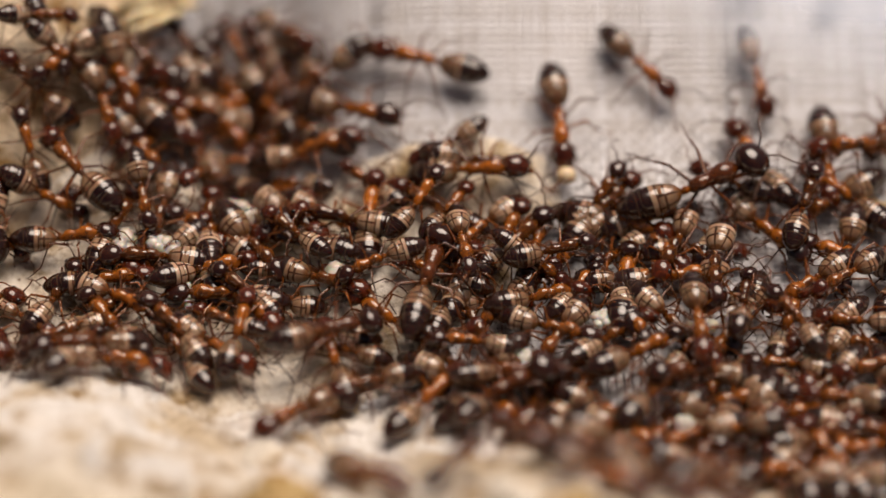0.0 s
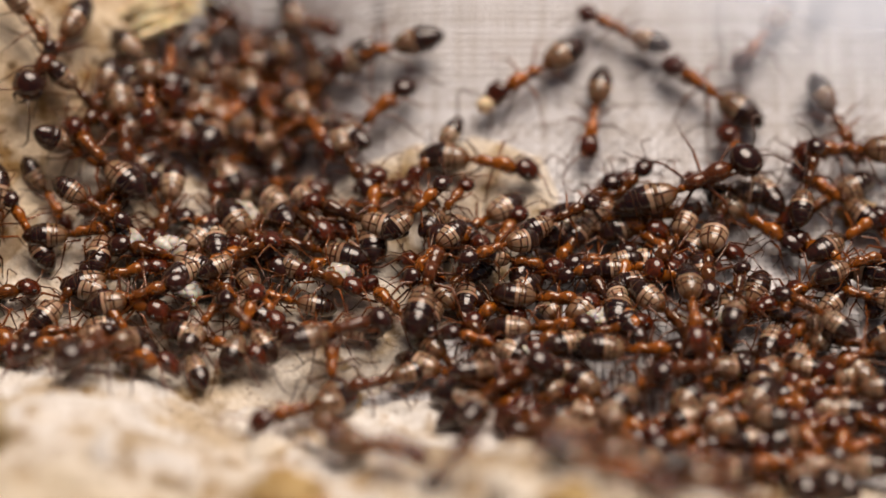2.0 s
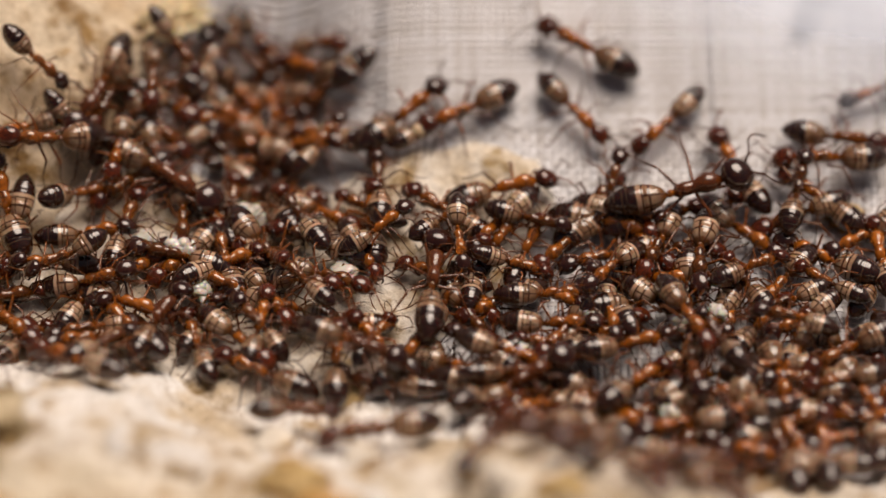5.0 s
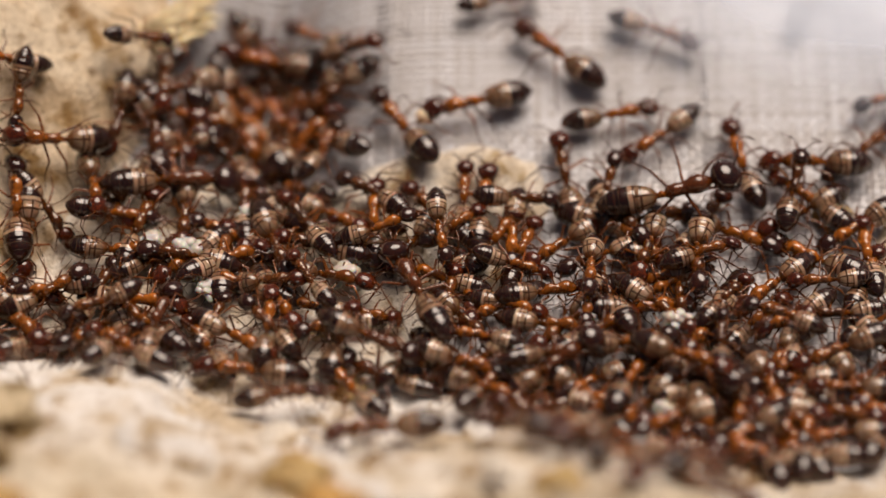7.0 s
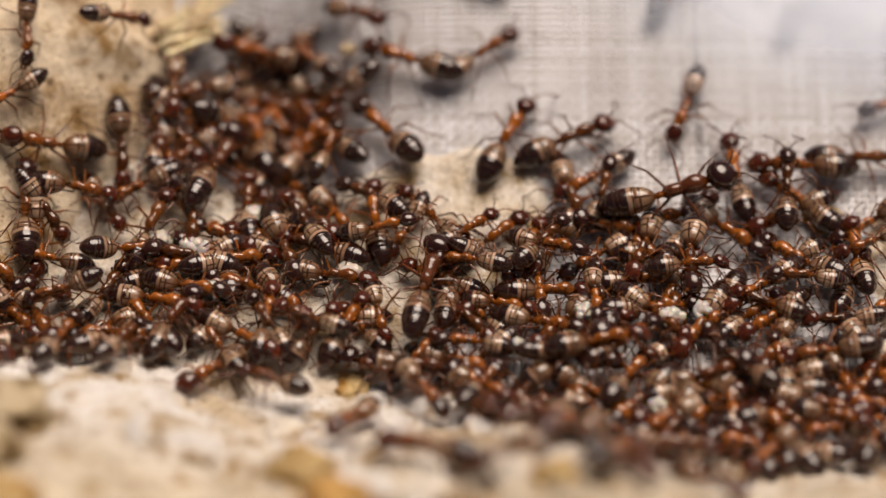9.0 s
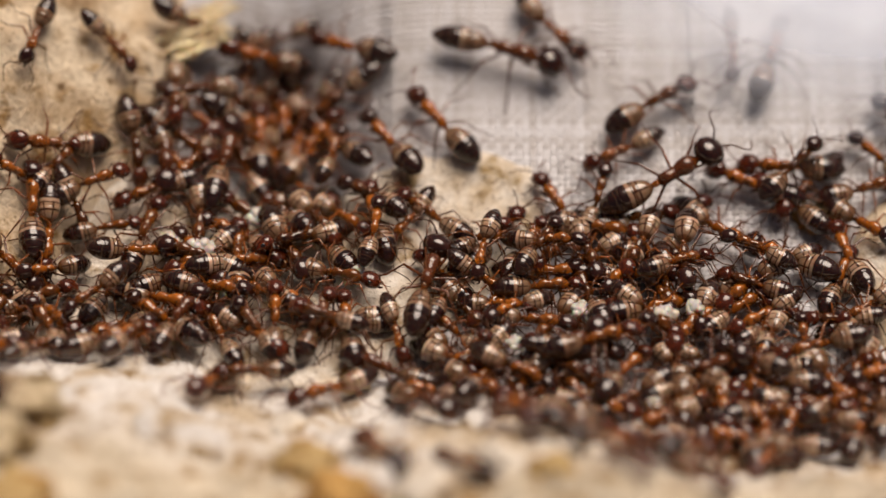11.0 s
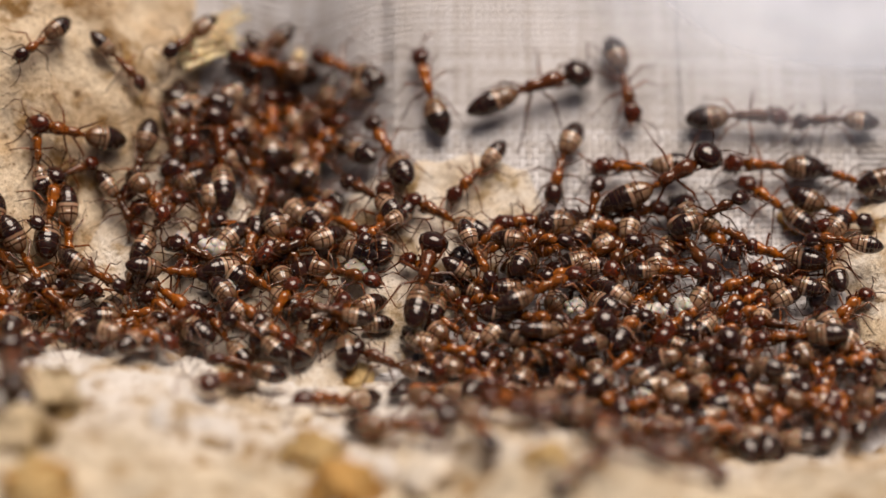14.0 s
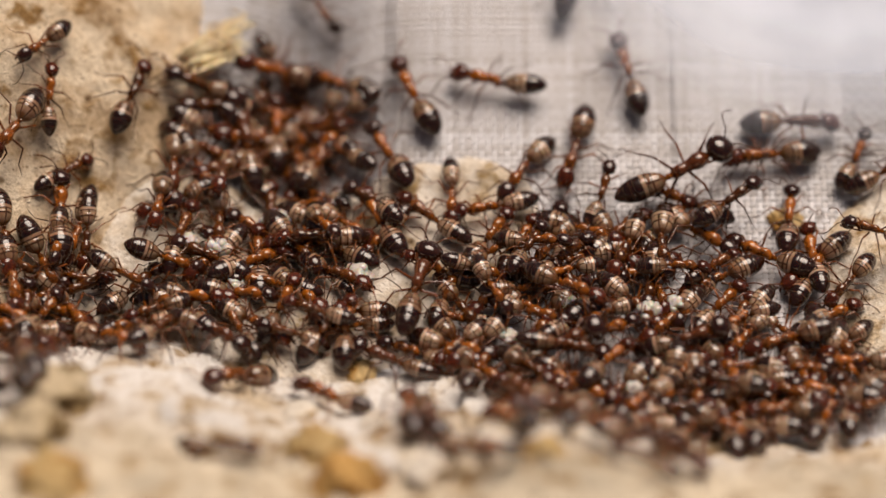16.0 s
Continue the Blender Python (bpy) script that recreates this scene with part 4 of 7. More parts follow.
ant(3, 0.86, 0.95, (0, 4.9, -1.2, -33), (1, 4.3, -1, -20), (2, 4.2, -1.4, 2), (3, 4.1, -1.6, 0), (4, 4.1, -1.5, -2), (6.5, 4.1, -1.6, -7), (7.8, 4.5, -1.6, -6), (9, 2.7, -1.5, -19), (11.5, 2.4, -2.9, -34), (13.5, 2.3, -2.8, -30), (14.8, 2.1, -4.4, -27), (16, 2.4, -2.3, -11))
ant(5, 0.87, 1.80, (0, 6.3, -0.8, 12), (1, 8.1, 0.2, -64), (2, 6.9, 1.8, 28), (3, 5.6, -0.7, -6), (4, 6.5, -0.7, -5), (6.5, 4, 6.4, -30, 0), (7.8, 6.2, 0.4, 40), (16, 5.8, -0.4, 60))
ant(2, 0.86, 0.50, (0, -5.7, -7.8, 169), (2, -6.5, -1, 214), (4, -3.5, -8.5, 64), (6.5, -2, -8, 48), (7.8, -2.5, -8.7, 48), (9, -1.7, -8.4, 53), (13.5, 5.4, -9.2, 41), (16, 8.3, -12.4, 146))
ant(1, 0.92, 1.80, (0, 0.8, -1, -79), (1, 3.1, -1.4, -10), (2, 2.6, -1.1, -146), (4, 8.9, -2.1, -131), (6.5, 9.6, -2.6, -122), (7.8, 6.6, -2.6, -44), (9, 6.7, -1, -18), (11.5, 7, -0.6, -4), (12.5, 7.1, -0.6, -4), (13.5, 6.6, -0.8, -13), (14.8, 6.3, -0.3, 3), (16, 6.6, -0.6, -6))
ant(3, 0.90, 0.50, (0, 20.7, -9.7, -136), (2, 19.6, -5.1, -200), (3, 18.9, -0.9, -178), (4, 18.3, -3.3, -152), (6.5, 23.3, -4.8, -171), (7.8, 24.1, -5.4, -187), (9, 24.6, -5.7, -179), (11.5, 25.3, -5.9, -179), (13.5, 22.6, -6.4, -201), (16, 23.9, -9, -124))
ant(3, 0.86, 0.00, (0, -25.5, 1.1, -22), (1, -23.9, 4.8, -33), (2, -23.1, 4.3, -54), (3, -23.3, 6.8, -141), (4, -24.8, 5.9, -149), (6.5, -27.3, 10.6, -188), (7.8, -27.6, 9.8, -169), (9, -28, 8.7, -143), (11.5, -28.2, 3.9, -215), (12.5, -28.2, 5, -264), (13.5, -28.3, 5, -247), (15, -27.3, 9.2, 102), (16, -28.1, 9.5, 102))
ant(5, 0.86, 0.95, (0, -23, 11.1, -51), (2, -24.5, 11.8, -46), (4, -24.4, 10.7, -22), (7.8, -27.2, 8, -89), (9, -27.3, 11.9, -73), (11.5, -27.3, 12.5, -104, 0), (12, -27.2, 12.3, -107, 0), (14, -28.2, 12.2, -130, 0), (16, -28.9, 12.1, -132, 0))
ant(1, 0.89, 0.50, (0, -22.2, 11, -125), (2, -16.8, 14.5, -81), (4, -16.2, 14.3, -104), (6.5, -14.4, 13.5, -70), (7.8, -13.6, 13, -58), (9, -8.5, 14.7, -73), (11.5, -9, 13.9, -53), (13.5, -11.1, 13.4, -93), (16, -10.9, 12.5, -67))
ant(0, 0.92, 0.50, (0, -22, 11.4, -26), (2, -21.5, 9.9, -33), (4, -21.7, 11.2, -46), (6.5, -23.5, 3.8, -48), (7.8, -25.9, 2.4, -40), (11.5, -24, 3.4, -59), (12.5, -24.4, 3.4, -55), (13.5, -23.1, 3.9, -46), (14.8, -21.1, 4, -81), (16, -25.1, 1.1, -84))
ant(2, 1.13, 0.95, (0, -18.1, 11.1, 134), (2, -13.3, 11.2, 55), (3, -10.6, 11.5, 133), (11.5, -12.7, 11.5, 93), (12.5, -12.5, 13.2, 99), (16, -12.5, 13.2, 99))
ant(0, 1.02, 0.95, (0, -18, 13.6, -39), (2, -17.4, 12.6, -48), (4, -18.1, 12.3, -88), (9, -17.6, 12.2, -91), (11.5, -18, 12, -88), (13.5, -17.7, 11.1, -88), (16, -15.6, 6.4, -104))
ant(5, 0.86, 0.95, (0, -23.6, 6.4, 124), (2, -24.1, 1.9, 130), (4, -23.5, 0.4, 176), (6.5, -23.7, -3.8, 196), (7.8, -24.4, -2.2, 193), (9, -25.1, -0.5, 179), (11.5, -26.1, -1.8, 205), (13.5, -26.6, 0.8, 113), (14.8, -26.8, -1.5, 228), (16, -27.6, -0.7, 273))
ant(2, 0.97, 1.80, (0, -19.8, 9, -67), (2, -17.7, 10.1, -87), (4, -19.1, 7.7, -93), (6.5, -20.6, 4.1, -105), (7.8, -23.6, 3.1, -35), (9, -23.2, 3.7, -11), (11.5, -22.9, 4.8, 30), (12.5, -21.1, 3.1, -80), (13.5, -20.8, 3.1, -74), (14.8, -18.5, 3.2, -51), (16, -20, 2.9, -96))
ant(3, 0.86, 0.50, (0, -11.5, 15.8, -124), (2, -9.4, 16.1, -97), (4, -10.1, 16.1, -146), (11.5, -11.5, 19.6, -149), (14.8, -14.1, 17.7, -136), (14.85, -14.1, 31, -270), (16, -14.1, 31, -270))
ant(0, 0.93, 0.95, (0, -8.8, 17.5, -40), (2, -7.3, 17.3, -25), (4, -8.6, 17.2, -27), (6.5, -3.9, 14.9, -1), (7.8, -7.5, 16.7, -26), (9, -5.2, 18.2, -32), (9.55, -5.2, 27.2, 90), (16, -5.2, 27.2, 90))
ant(4, 1.00, 0.00, (0, -7.3, 15.7, -64), (2, -7.7, 17.7, -73), (4, -8.4, 13.9, -63), (6.5, -8.5, 15, -73), (7.8, -10.1, 15.2, -30), (9, -10.5, 16.2, 13), (9.55, -10.5, 31.1, 90), (16, -10.5, 31.1, 90))
ant(3, 0.86, 1.80, (0, -23.2, 11.9, 13), (2, -14.3, 16.2, 51), (4, -16.5, 14.6, -40), (6.5, -18.2, 14, -17), (7.8, -21.5, 13.7, 39), (9, -21.3, 14.3, 7), (11.5, -22.9, 13.5, -57, 0), (12, -23.8, 13.1, -81, 0), (14, -22.6, 13.1, -37, 0), (16, -18.5, 14.3, 167, 0))
ant(2, 0.86, 0.50, (0, -16.1, 9.9, -21), (2, -16, 9.7, -26), (4, -16.1, 10.5, -62), (6.5, -19.6, 4.5, -62), (7.8, -20.7, 3.7, -44), (9, -21.3, 3.9, -59), (11.5, -22.1, 1.6, 21), (13.5, -25.8, -1.5, 30), (16, -25.8, -2.2, -7))
ant(3, 0.89, 0.50, (0, -8.9, 12.1, -59), (1, -9.6, 13.4, -38), (2, -9.5, 11.5, -52), (4, -9.6, 12.2, -55), (6.5, -10.4, 12.1, -58), (7.8, -10.4, 12.2, -61), (9, -10.6, 12.2, -58), (11.5, -11.1, 11.7, 37), (13.5, -8.5, 12.6, -23), (16, -9.2, 14.1, -50))
ant(14, 1.30, 0.00, (0, -22.8, 21.3, -90), (0.55, -22.8, 21.3, -90), (1, -22.8, 11.5, -107), (2, -23.3, 11.4, -112), (3, -23.3, 11.4, -113), (4, -23.5, 11.4, -116), (6.5, -18.4, 9.3, -78), (7.8, -18.8, 10, -80), (11.5, -18.8, 8.5, -84), (12.5, -19.2, 9.8, -91), (13.5, -18.9, 10.1, -84), (14.8, -19.2, 10.1, -88), (16, -19.2, 7, -90))
ant(0, 1.12, 0.00, (0, -17.8, -9.4, -1), (2, -17.8, -9.4, -1), (4, -22.3, -11.4, 88), (6.5, -20.2, -11.2, 209), (7.8, -17.8, -6.4, 33), (9, -19.7, -8.4, 28), (11.5, -20.6, -9.1, 22), (13.5, -20, -9.9, -16), (16, -22.6, -9.8, -43))
ant(13, 1.08, 0.00, (0, -3.9, -9.9, -159), (2, -3.9, -9.9, -159), (4, -3.6, -10.7, -182), (6.5, -3.8, -9.9, -205), (16, -3.8, -9.9, -205))
ant(10, 1.08, 0.95, (0, 3.7, -9.9, 12), (2, 3.7, -9.9, 12), (3, 4.4, -10.5, 27), (4, 3, -11.3, 1), (6.5, 6.8, -9.2, 17), (7.8, 6.6, -9.1, 6), (9, 7.8, -9.5, -2), (14.8, 8.5, -8.2, -1), (16, 8.4, -9.7, -8))
ant(5, 0.97, 0.50, (0, -12.3, 27.2, -90), (1.65, -12.3, 27.2, -90), (2, -12.3, 17.9, -35), (4, -12.8, 16.8, -42), (9, -12.5, 17.1, 34), (11.5, -17.9, 17.5, -27), (13.5, -18.7, 15.7, -122), (14.8, -18.2, 18.1, -145), (16, -18.3, 14.1, -187))
ant(1, 0.86, 0.95, (0, 10.1, -5.5, -69), (4, 10.1, -5.5, -69), (6.5, 8.3, -4.8, -103), (7.8, 8.8, -4.1, -81), (9, 9.1, -4.2, -85), (11.5, 11.4, -1.6, -127), (13.5, 8.4, -1.9, -157), (16, 8.4, -1.9, -157))
ant(4, 0.86, 0.00, (0, 15.1, -9.3, -138), (4, 15.1, -9.3, -138), (6.5, 15.2, -9.7, -234), (7.8, 18.1, -12.1, -177), (9, 17.8, -11.9, -178), (11.5, 20.5, -12.1, -195), (13.5, 25.4, -10, -169), (16, 27.3, -8.3, -138))
ant(1, 0.86, 0.00, (0, 31.9, 12.1, -180), (3.55, 31.9, 12.1, -180), (4, 26.2, 12.1, -156), (9, 29.2, 11.8, -162), (11.5, 28.6, 7.8, -234), (13.5, 28.7, 7.9, -149), (15, 26.6, 4.1, 50), (15.5, 28.4, 7.5, 53), (16, 29.5, 8.8, 68))
ant(0, 0.86, 0.00, (0, 1.7, -33.6, 90), (7.15, 1.7, -33.6, 90), (7.8, 1.7, -23.6, -2), (9, 3.9, -24.3, -156), (11.5, 0.9, -24.3, -251), (13.5, 7.3, -28.5, -328), (16, 12.3, -27.9, -220))
ant(1, 0.98, 0.00, (0, 35.2, 11.4, -180), (10.65, 35.2, 11.4, -180), (11.5, 23.7, 9.1, 43), (12, 24.3, 9.3, 39), (13.5, 27.4, 11.5, 185), (16, 23.3, 8.8, 183))
ant(13, 1.45, 0.00, (0, -33.2, -20.6, 0), (13.1, -33.2, -20.6, 0), (13.5, -26.3, -20.6, 97), (13.95, -33.2, -20.6, 180), (16, -33.2, -20.6, 180))
ant(2, 0.95, 0.00, (0, -14.1, -37.9, 90), (15.55, -14.1, -37.9, 90), (16, -14.1, -25.3, -18))
ant(4, 1.15, 1.80, (0, -1.1, 13.4, 163, 0), (0.5, -0.7, 13.9, 149, 0), (1, -1.4, 14.4, 154, 0), (1.5, -3.7, 14.3, -171, 0), (2, -3.5, 14.5, -171, 0), (2.5, -4.2, 16.1, 147, 0), (3, -4.4, 16.1, 150, 0), (3.5, -5.1, 15.9, 146, 0), (4, -5.5, 15.9, 148, 0), (6.5, -10.9, 16.9, 172), (9, -12.8, 17.3, 175), (16, -12.8, 17.3, 175))
ant(2, 1.15, 0.00, (0, 6.7, 9.4, -86), (0.5, 6.3, 11.4, -106), (1, 5.6, 12.5, -145), (1.5, 5.5, 12.6, -152), (2, 5.2, 12.6, -145), (2.5, 3.3, 10.8, -149), (3, 1.4, 9.7, -127), (3.5, 0.8, 9.4, -129), (4, 0.4, 9.7, -144), (6.5, 2.4, 11.2, -156), (7, 1.7, 11.4, -167), (7.5, 1, 13.1, 164), (8, 0, 13.6, 162), (8.5, -0.8, 13.9, 158), (9, -2.3, 15.1, 156), (10.2, 6.3, 21.4, -323), (11.5, 12.4, 28.9, -320), (16, 12.4, 28.9, -320))
ant(4, 1.00, 0.00, (0, 11.5, 13, -49), (0.5, 11.5, 12, -42), (1, 10.3, 10.6, -74), (1.5, 10, 9.6, -76), (2, 8.9, 9.9, -99), (2.5, 7, 9.9, -136), (3, 6, 9.9, -141), (3.5, 5.3, 9.4, -137), (4, 7.5, 10.1, -94), (6.5, 8.9, 11.2, 12), (7, 10.9, 10.7, 12), (7.5, 10.8, 10.8, 15), (8, 11.1, 12.7, 42), (8.5, 13.4, 16.7, 57), (9, 15.7, 20.7, 54), (10, 17.3, 27.9, 69), (16, 17.3, 27.9, 69))
ant(2, 1.15, 0.95, (0, 21.9, 6.6, -91, 0), (0.5, 19.6, 8, -157, 0), (1, 17.9, 9.6, 174, 0), (1.5, 16.6, 11.6, 155, 0), (2, 15.5, 11.7, 140, 0), (2.5, 14.1, 12.5, 115, 0), (3, 11.2, 15.2, 97, 0), (3.5, 10.3, 15.6, 117, 0), (4, 8.7, 15, 147, 0), (6.5, 8.3, 15.3, 143, 0), (7, 7, 15.1, 138, 0), (7.5, 4.7, 16.4, 149, 0), (8, 2.5, 18.3, 153, 0), (9, 1, 22.4, 146, 0), (11.5, -7.6, 16.7, 156, 0), (12, -7.9, 17.2, 148, 0), (14, -6.5, 17.1, 145, 0), (16, -7, 16.7, 149, 0))
ant(3, 0.98, 0.00, (0, 18.2, 12.3, -81), (0.5, 19.3, 14, -131), (1, 16.8, 14.6, -171), (1.5, 14.1, 15, -169), (2, 10.4, 15.7, 149), (2.5, 6.3, 16.1, 165), (3, 4.2, 16.6, 159), (3.5, 1.1, 19.4, 163), (4, -1.2, 21.8, 160), (6, -10.5, 29.6, 156), (16, -10.5, 29.6, 156))
ant(0, 1.03, 0.95, (0, 18.5, 20.2, -105), (2, 19, 15, -126, 0), (2.5, 17.4, 13.7, -102, 0), (3, 16.7, 12, -91, 0), (3.5, 16.2, 11.5, -101, 0), (4, 14.5, 10.2, -134, 0), (6.5, 13.3, 9.4, -135, 0), (7, 13.4, 9, -142, 0), (7.5, 12.8, 8.2, -169, 0), (8, 11.6, 7.5, -152, 0), (8.5, 9.7, 6.2, -139, 0), (9, 9.4, 6.2, -148, 0), (11.5, 7.2, 4.2, 109, 0), (12, 7.1, 4.3, 141, 0), (13, 5.9, 3.9, 169, 0), (14, 5.9, 3, -170, 0), (15, 4.9, 3.3, -168, 0), (16, 3.3, 3.9, -169, 0))
ant(4, 1.05, 0.00, (0, 25.6, 9.5, -117), (0.5, 25.7, 9.1, -113), (1, 24.7, 8.8, -109), (2, 23.3, 9.4, -67), (3, 22.4, 9.8, -50), (4, 23.2, 9.1, -37), (6.5, 26.3, 8.4, 41), (8, 26.6, 8.3, 30), (9, 26.9, 7.8, -1), (11.5, 28.6, 5.3, 17), (12.5, 32.1, 6.8, 20), (16, 32.1, 6.8, 20))
ant(5, 1.15, 0.00, (0, -4.6, 10.7, -24), (0.5, -4.5, 10.7, -19), (1, -4.1, 10.8, 8), (1.5, -4.7, 10.8, 27), (2, -3.7, 10.3, 37), (2.5, -3.3, 10, 28), (3, -2.8, 11.1, 33), (3.5, -2.8, 11, 39), (4, -2.7, 11.3, 35), (6.5, -1.2, 9.5, 88), (7, -2.5, 10.2, 122), (7.5, -3.3, 10.9, 135), (8, -3.8, 10.6, 127), (8.5, -3.8, 10.4, 127), (9, -3.5, 10.2, 127), (11.5, -3.4, 9.2, 119), (12, -3.5, 9, 116), (13, -3.7, 9.4, 115), (14, -3.6, 9.2, 113), (15, -3.7, 9.2, 114), (16, -3.7, 9.2, 114))
ant(2, 1.15, 0.95, (0, 2.1, 5.8, -4), (2, 2.6, 6.6, -14, 0), (3, 3.8, 6.5, -18, 0), (4, 4.8, 5.9, -22, 0), (6.5, 2.2, 3.1, 80, 0), (8, 3.3, 6.1, 81, 0), (8.5, 2.8, 7.4, 85, 0), (9, 4.2, 9.4, 61, 0), (11.5, -0.8, 11.3, 134, 0), (12, -0.6, 12.2, 117, 0), (12.5, -0.8, 13.1, 109, 0), (13, -0.7, 13.5, 104, 0), (13.5, -0.8, 13.8, 102, 0), (14, -1, 13.8, 101, 0), (14.5, -0.8, 13.8, 97, 0), (15, -0.8, 13.9, 97, 0), (15.5, -1.2, 13.7, 101, 0), (16, -2.1, 13.9, 111, 0))
ant(2, 1.15, 0.00, (0, 9.1, 3.6, 49), (4, 9.1, 3.6, 49), (6.5, 8.2, 5.5, 84), (7, 7.5, 6.4, 98), (7.5, 6.9, 7.7, 96), (8, 6.2, 10.4, 93), (8.5, 7.2, 9.8, 67), (9, 8.2, 9.2, 24), (11.5, 15.6, 12.7, 33), (12, 16.3, 12.2, 38), (12.5, 16.1, 11.9, 29), (13, 17.3, 11.7, 12), (13.5, 19.3, 11.9, 5), (14, 20.9, 11.4, -2), (14.5, 22.1, 11.3, 2), (15, 23.8, 11.3, 0), (15.5, 24.8, 11.3, -2), (16, 25.3, 11.3, -3))
ant(0, 0.99, 0.00, (0, 8.8, 22.6, -39), (5.6, 8.8, 22.6, -39), (6.5, 11.4, 20.9, -35), (7, 13.8, 16.5, -26), (7.5, 14.8, 13.6, -55), (8, 18.7, 10.6, -40), (8.5, 17.7, 11.8, -43), (9, 15.7, 11.4, -111), (11.5, 10.4, 7.9, -162), (12, 7.5, 8.3, -164), (12.5, 2.9, 7.2, -160), (13, 2.3, 6.8, -147), (13.5, 2.3, 6.6, -132), (14, 2.2, 6.7, -131), (14.5, 2.3, 6.3, -120), (15, 2.4, 5.8, -112), (15.5, 1.2, 4.9, -102), (16, 0.7, 5.1, -92))
ant(3, 1.13, 0.00, (0, 17.8, 6.8, 117), (4, 17.6, 6.5, 114), (6.5, 18.3, 7.3, 107), (8, 18.9, 7.5, 96), (9, 18.7, 6.6, 96), (11.5, 20.3, 5.8, 166), (12, 19.5, 6.5, 173), (12.5, 18.5, 6.5, 172), (13, 16.9, 7, 173), (13.5, 14.6, 7.9, 174), (14, 13.3, 7.4, 180), (14.5, 12.8, 8, 159), (15, 10, 11.2, 140), (15.5, 4.3, 14.1, 169), (16, 3.5, 14.6, 166))
ant(10, 1.45, 0.00, (0, -1.6, 24.1, -23), (9.6, -1.6, 24.1, -23), (10.6, 3.6, 17.8, -20), (11.5, 5, 12.8, -21), (12, 4.4, 13.3, -15), (12.5, 4.6, 14, -7), (13, 4.6, 14.3, 2), (13.5, 5.4, 14.5, 10), (14, 6.4, 13.5, 19), (14.5, 6.4, 13.8, 21), (15, 7.6, 18.8, 54), (15.5, 9.7, 22.9, 72), (16, 9.8, 24, 72))
ant(1, 1.11, 0.00, (0, 3.4, 24, -68), (10, 3.4, 24, -68), (11.5, 9.4, 14, -37), (12, 11, 13.4, -46), (12.5, 9.9, 11.2, -88), (13, 8.6, 8.6, -98), (13.5, 8.7, 8, -93), (14, 8.1, 7.5, -103), (14.5, 7.7, 7.5, -106), (15, 7, 7.3, -109), (15.5, 6.3, 7.3, -113), (16, 5.5, 7.2, -119))
ant(2, 1.15, 0.00, (0, 11.8, 30, -86), (11.2, 12.4, 29, -86), (12.1, 13.2, 22, -84), (12.5, 13.4, 16.6, -80), (13, 12.6, 14.4, -89), (13.5, 12.6, 13.8, -91), (14, 12.7, 13.9, -80), (14.5, 14.7, 13.5, -48), (15, 12.8, 13.2, -94), (15.5, 10.9, 11.2, -117), (16, 9.4, 9, -107))
ant(4, 1.12, 0.00, (0, 24.1, 20, 63), (10.3, 24.1, 20, 63), (11.5, 20.6, 12.5, 80), (12, 20.6, 12.6, 83), (12.5, 21.1, 15.2, 85), (13.2, 23.2, 17.7, 82), (14, 24.6, 24.5, 82), (14.9, 10.1, 27.7, 236), (15.5, 11.7, 19.4, 128), (16, 13.3, 15.5, 105))
ant(4, 1.08, 0.00, (0, 22.6, 4.6, 139), (14.2, 22.6, 4.6, 139), (15, 18.4, 8.2, 114), (15.4, 16.6, 9.1, 125), (16, 17.1, 4.9, 155))
ant(2, 1.15, 0.95, (0, 23.8, 6.5, -175), (14, 22.4, 7.5, 176, 0), (15, 22.6, 8.1, -178, 0), (16, 23, 8.6, -174, 0))
ant(11, 1.43, 1.80, (0, 14.5, 4.1, 23), (2, 14.6, 4.3, 23), (4, 14.8, 3.9, 16), (6.5, 14.4, 4, 12), (8, 14.7, 3.9, 16), (9, 14.7, 4.1, 15), (11.5, 14.6, 5.5, 33), (12, 14.8, 5.4, 30), (14, 15.3, 5.5, 29), (16, 16.7, 6.4, 28))
ant(12, 1.45, 0.00, (0, -31, -16.5, 100), (11.5, -31, -16.5, 100), (12.5, -27.7, -16.6, 98), (13, -27.3, -17.9, 98), (14.2, -27.3, -17.3, 98), (15, -27.5, -16.5, 99), (16, -27.6, -15.4, 97))
ant(5, 1.03, 0.00, (0, -13.3, 14.3, 328), (2.52, -13.1, 13.9, 321), (4.29, -13.1, 14.3, 338), (5.97, -13.4, 14.8, 330), (8.74, -13.2, 14.1, 344), (10.45, -13, 14.3, 339), (12.1, -13.3, 14.3, 339), (14.86, -13.3, 13.9, 333), (16, -13.2, 15, 350))
ant(4, 1.05, 0.00, (0, -10.3, 17.3, 113), (3.26, -10.1, 17.3, 122), (5.74, -10.3, 17, 107), (8.25, -9.9, 17, 104), (10.56, -10.2, 17.1, 112), (13.72, -10, 17, 114), (15.66, -10.3, 17.3, 112), (16, -10.2, 17.1, 111))
ant(1, 1.13, 0.00, (0, -6.5, 14, 203), (1.88, -6.2, 13.7, 207), (4.81, -6.4, 14, 205), (8.12, -6.3, 13.7, 203), (9.79, -6.5, 14, 205), (12.66, -6.5, 14.3, 201), (14.57, -6.6, 13.9, 204), (16, -6.9, 13.7, 201))
ant(0, 1.18, 0.00, (0, -14.6, 11.6, 184), (3.26, -14.7, 11.4, 187), (5.94, -14.4, 11.4, 189), (8.1, -14.4, 11.4, 180), (9.78, -14.4, 11.7, 182), (11.61, -14.3, 11.3, 197), (13.35, -14.4, 11.7, 171), (15.01, -14.5, 11.3, 183), (16, -14.7, 11.4, 190))
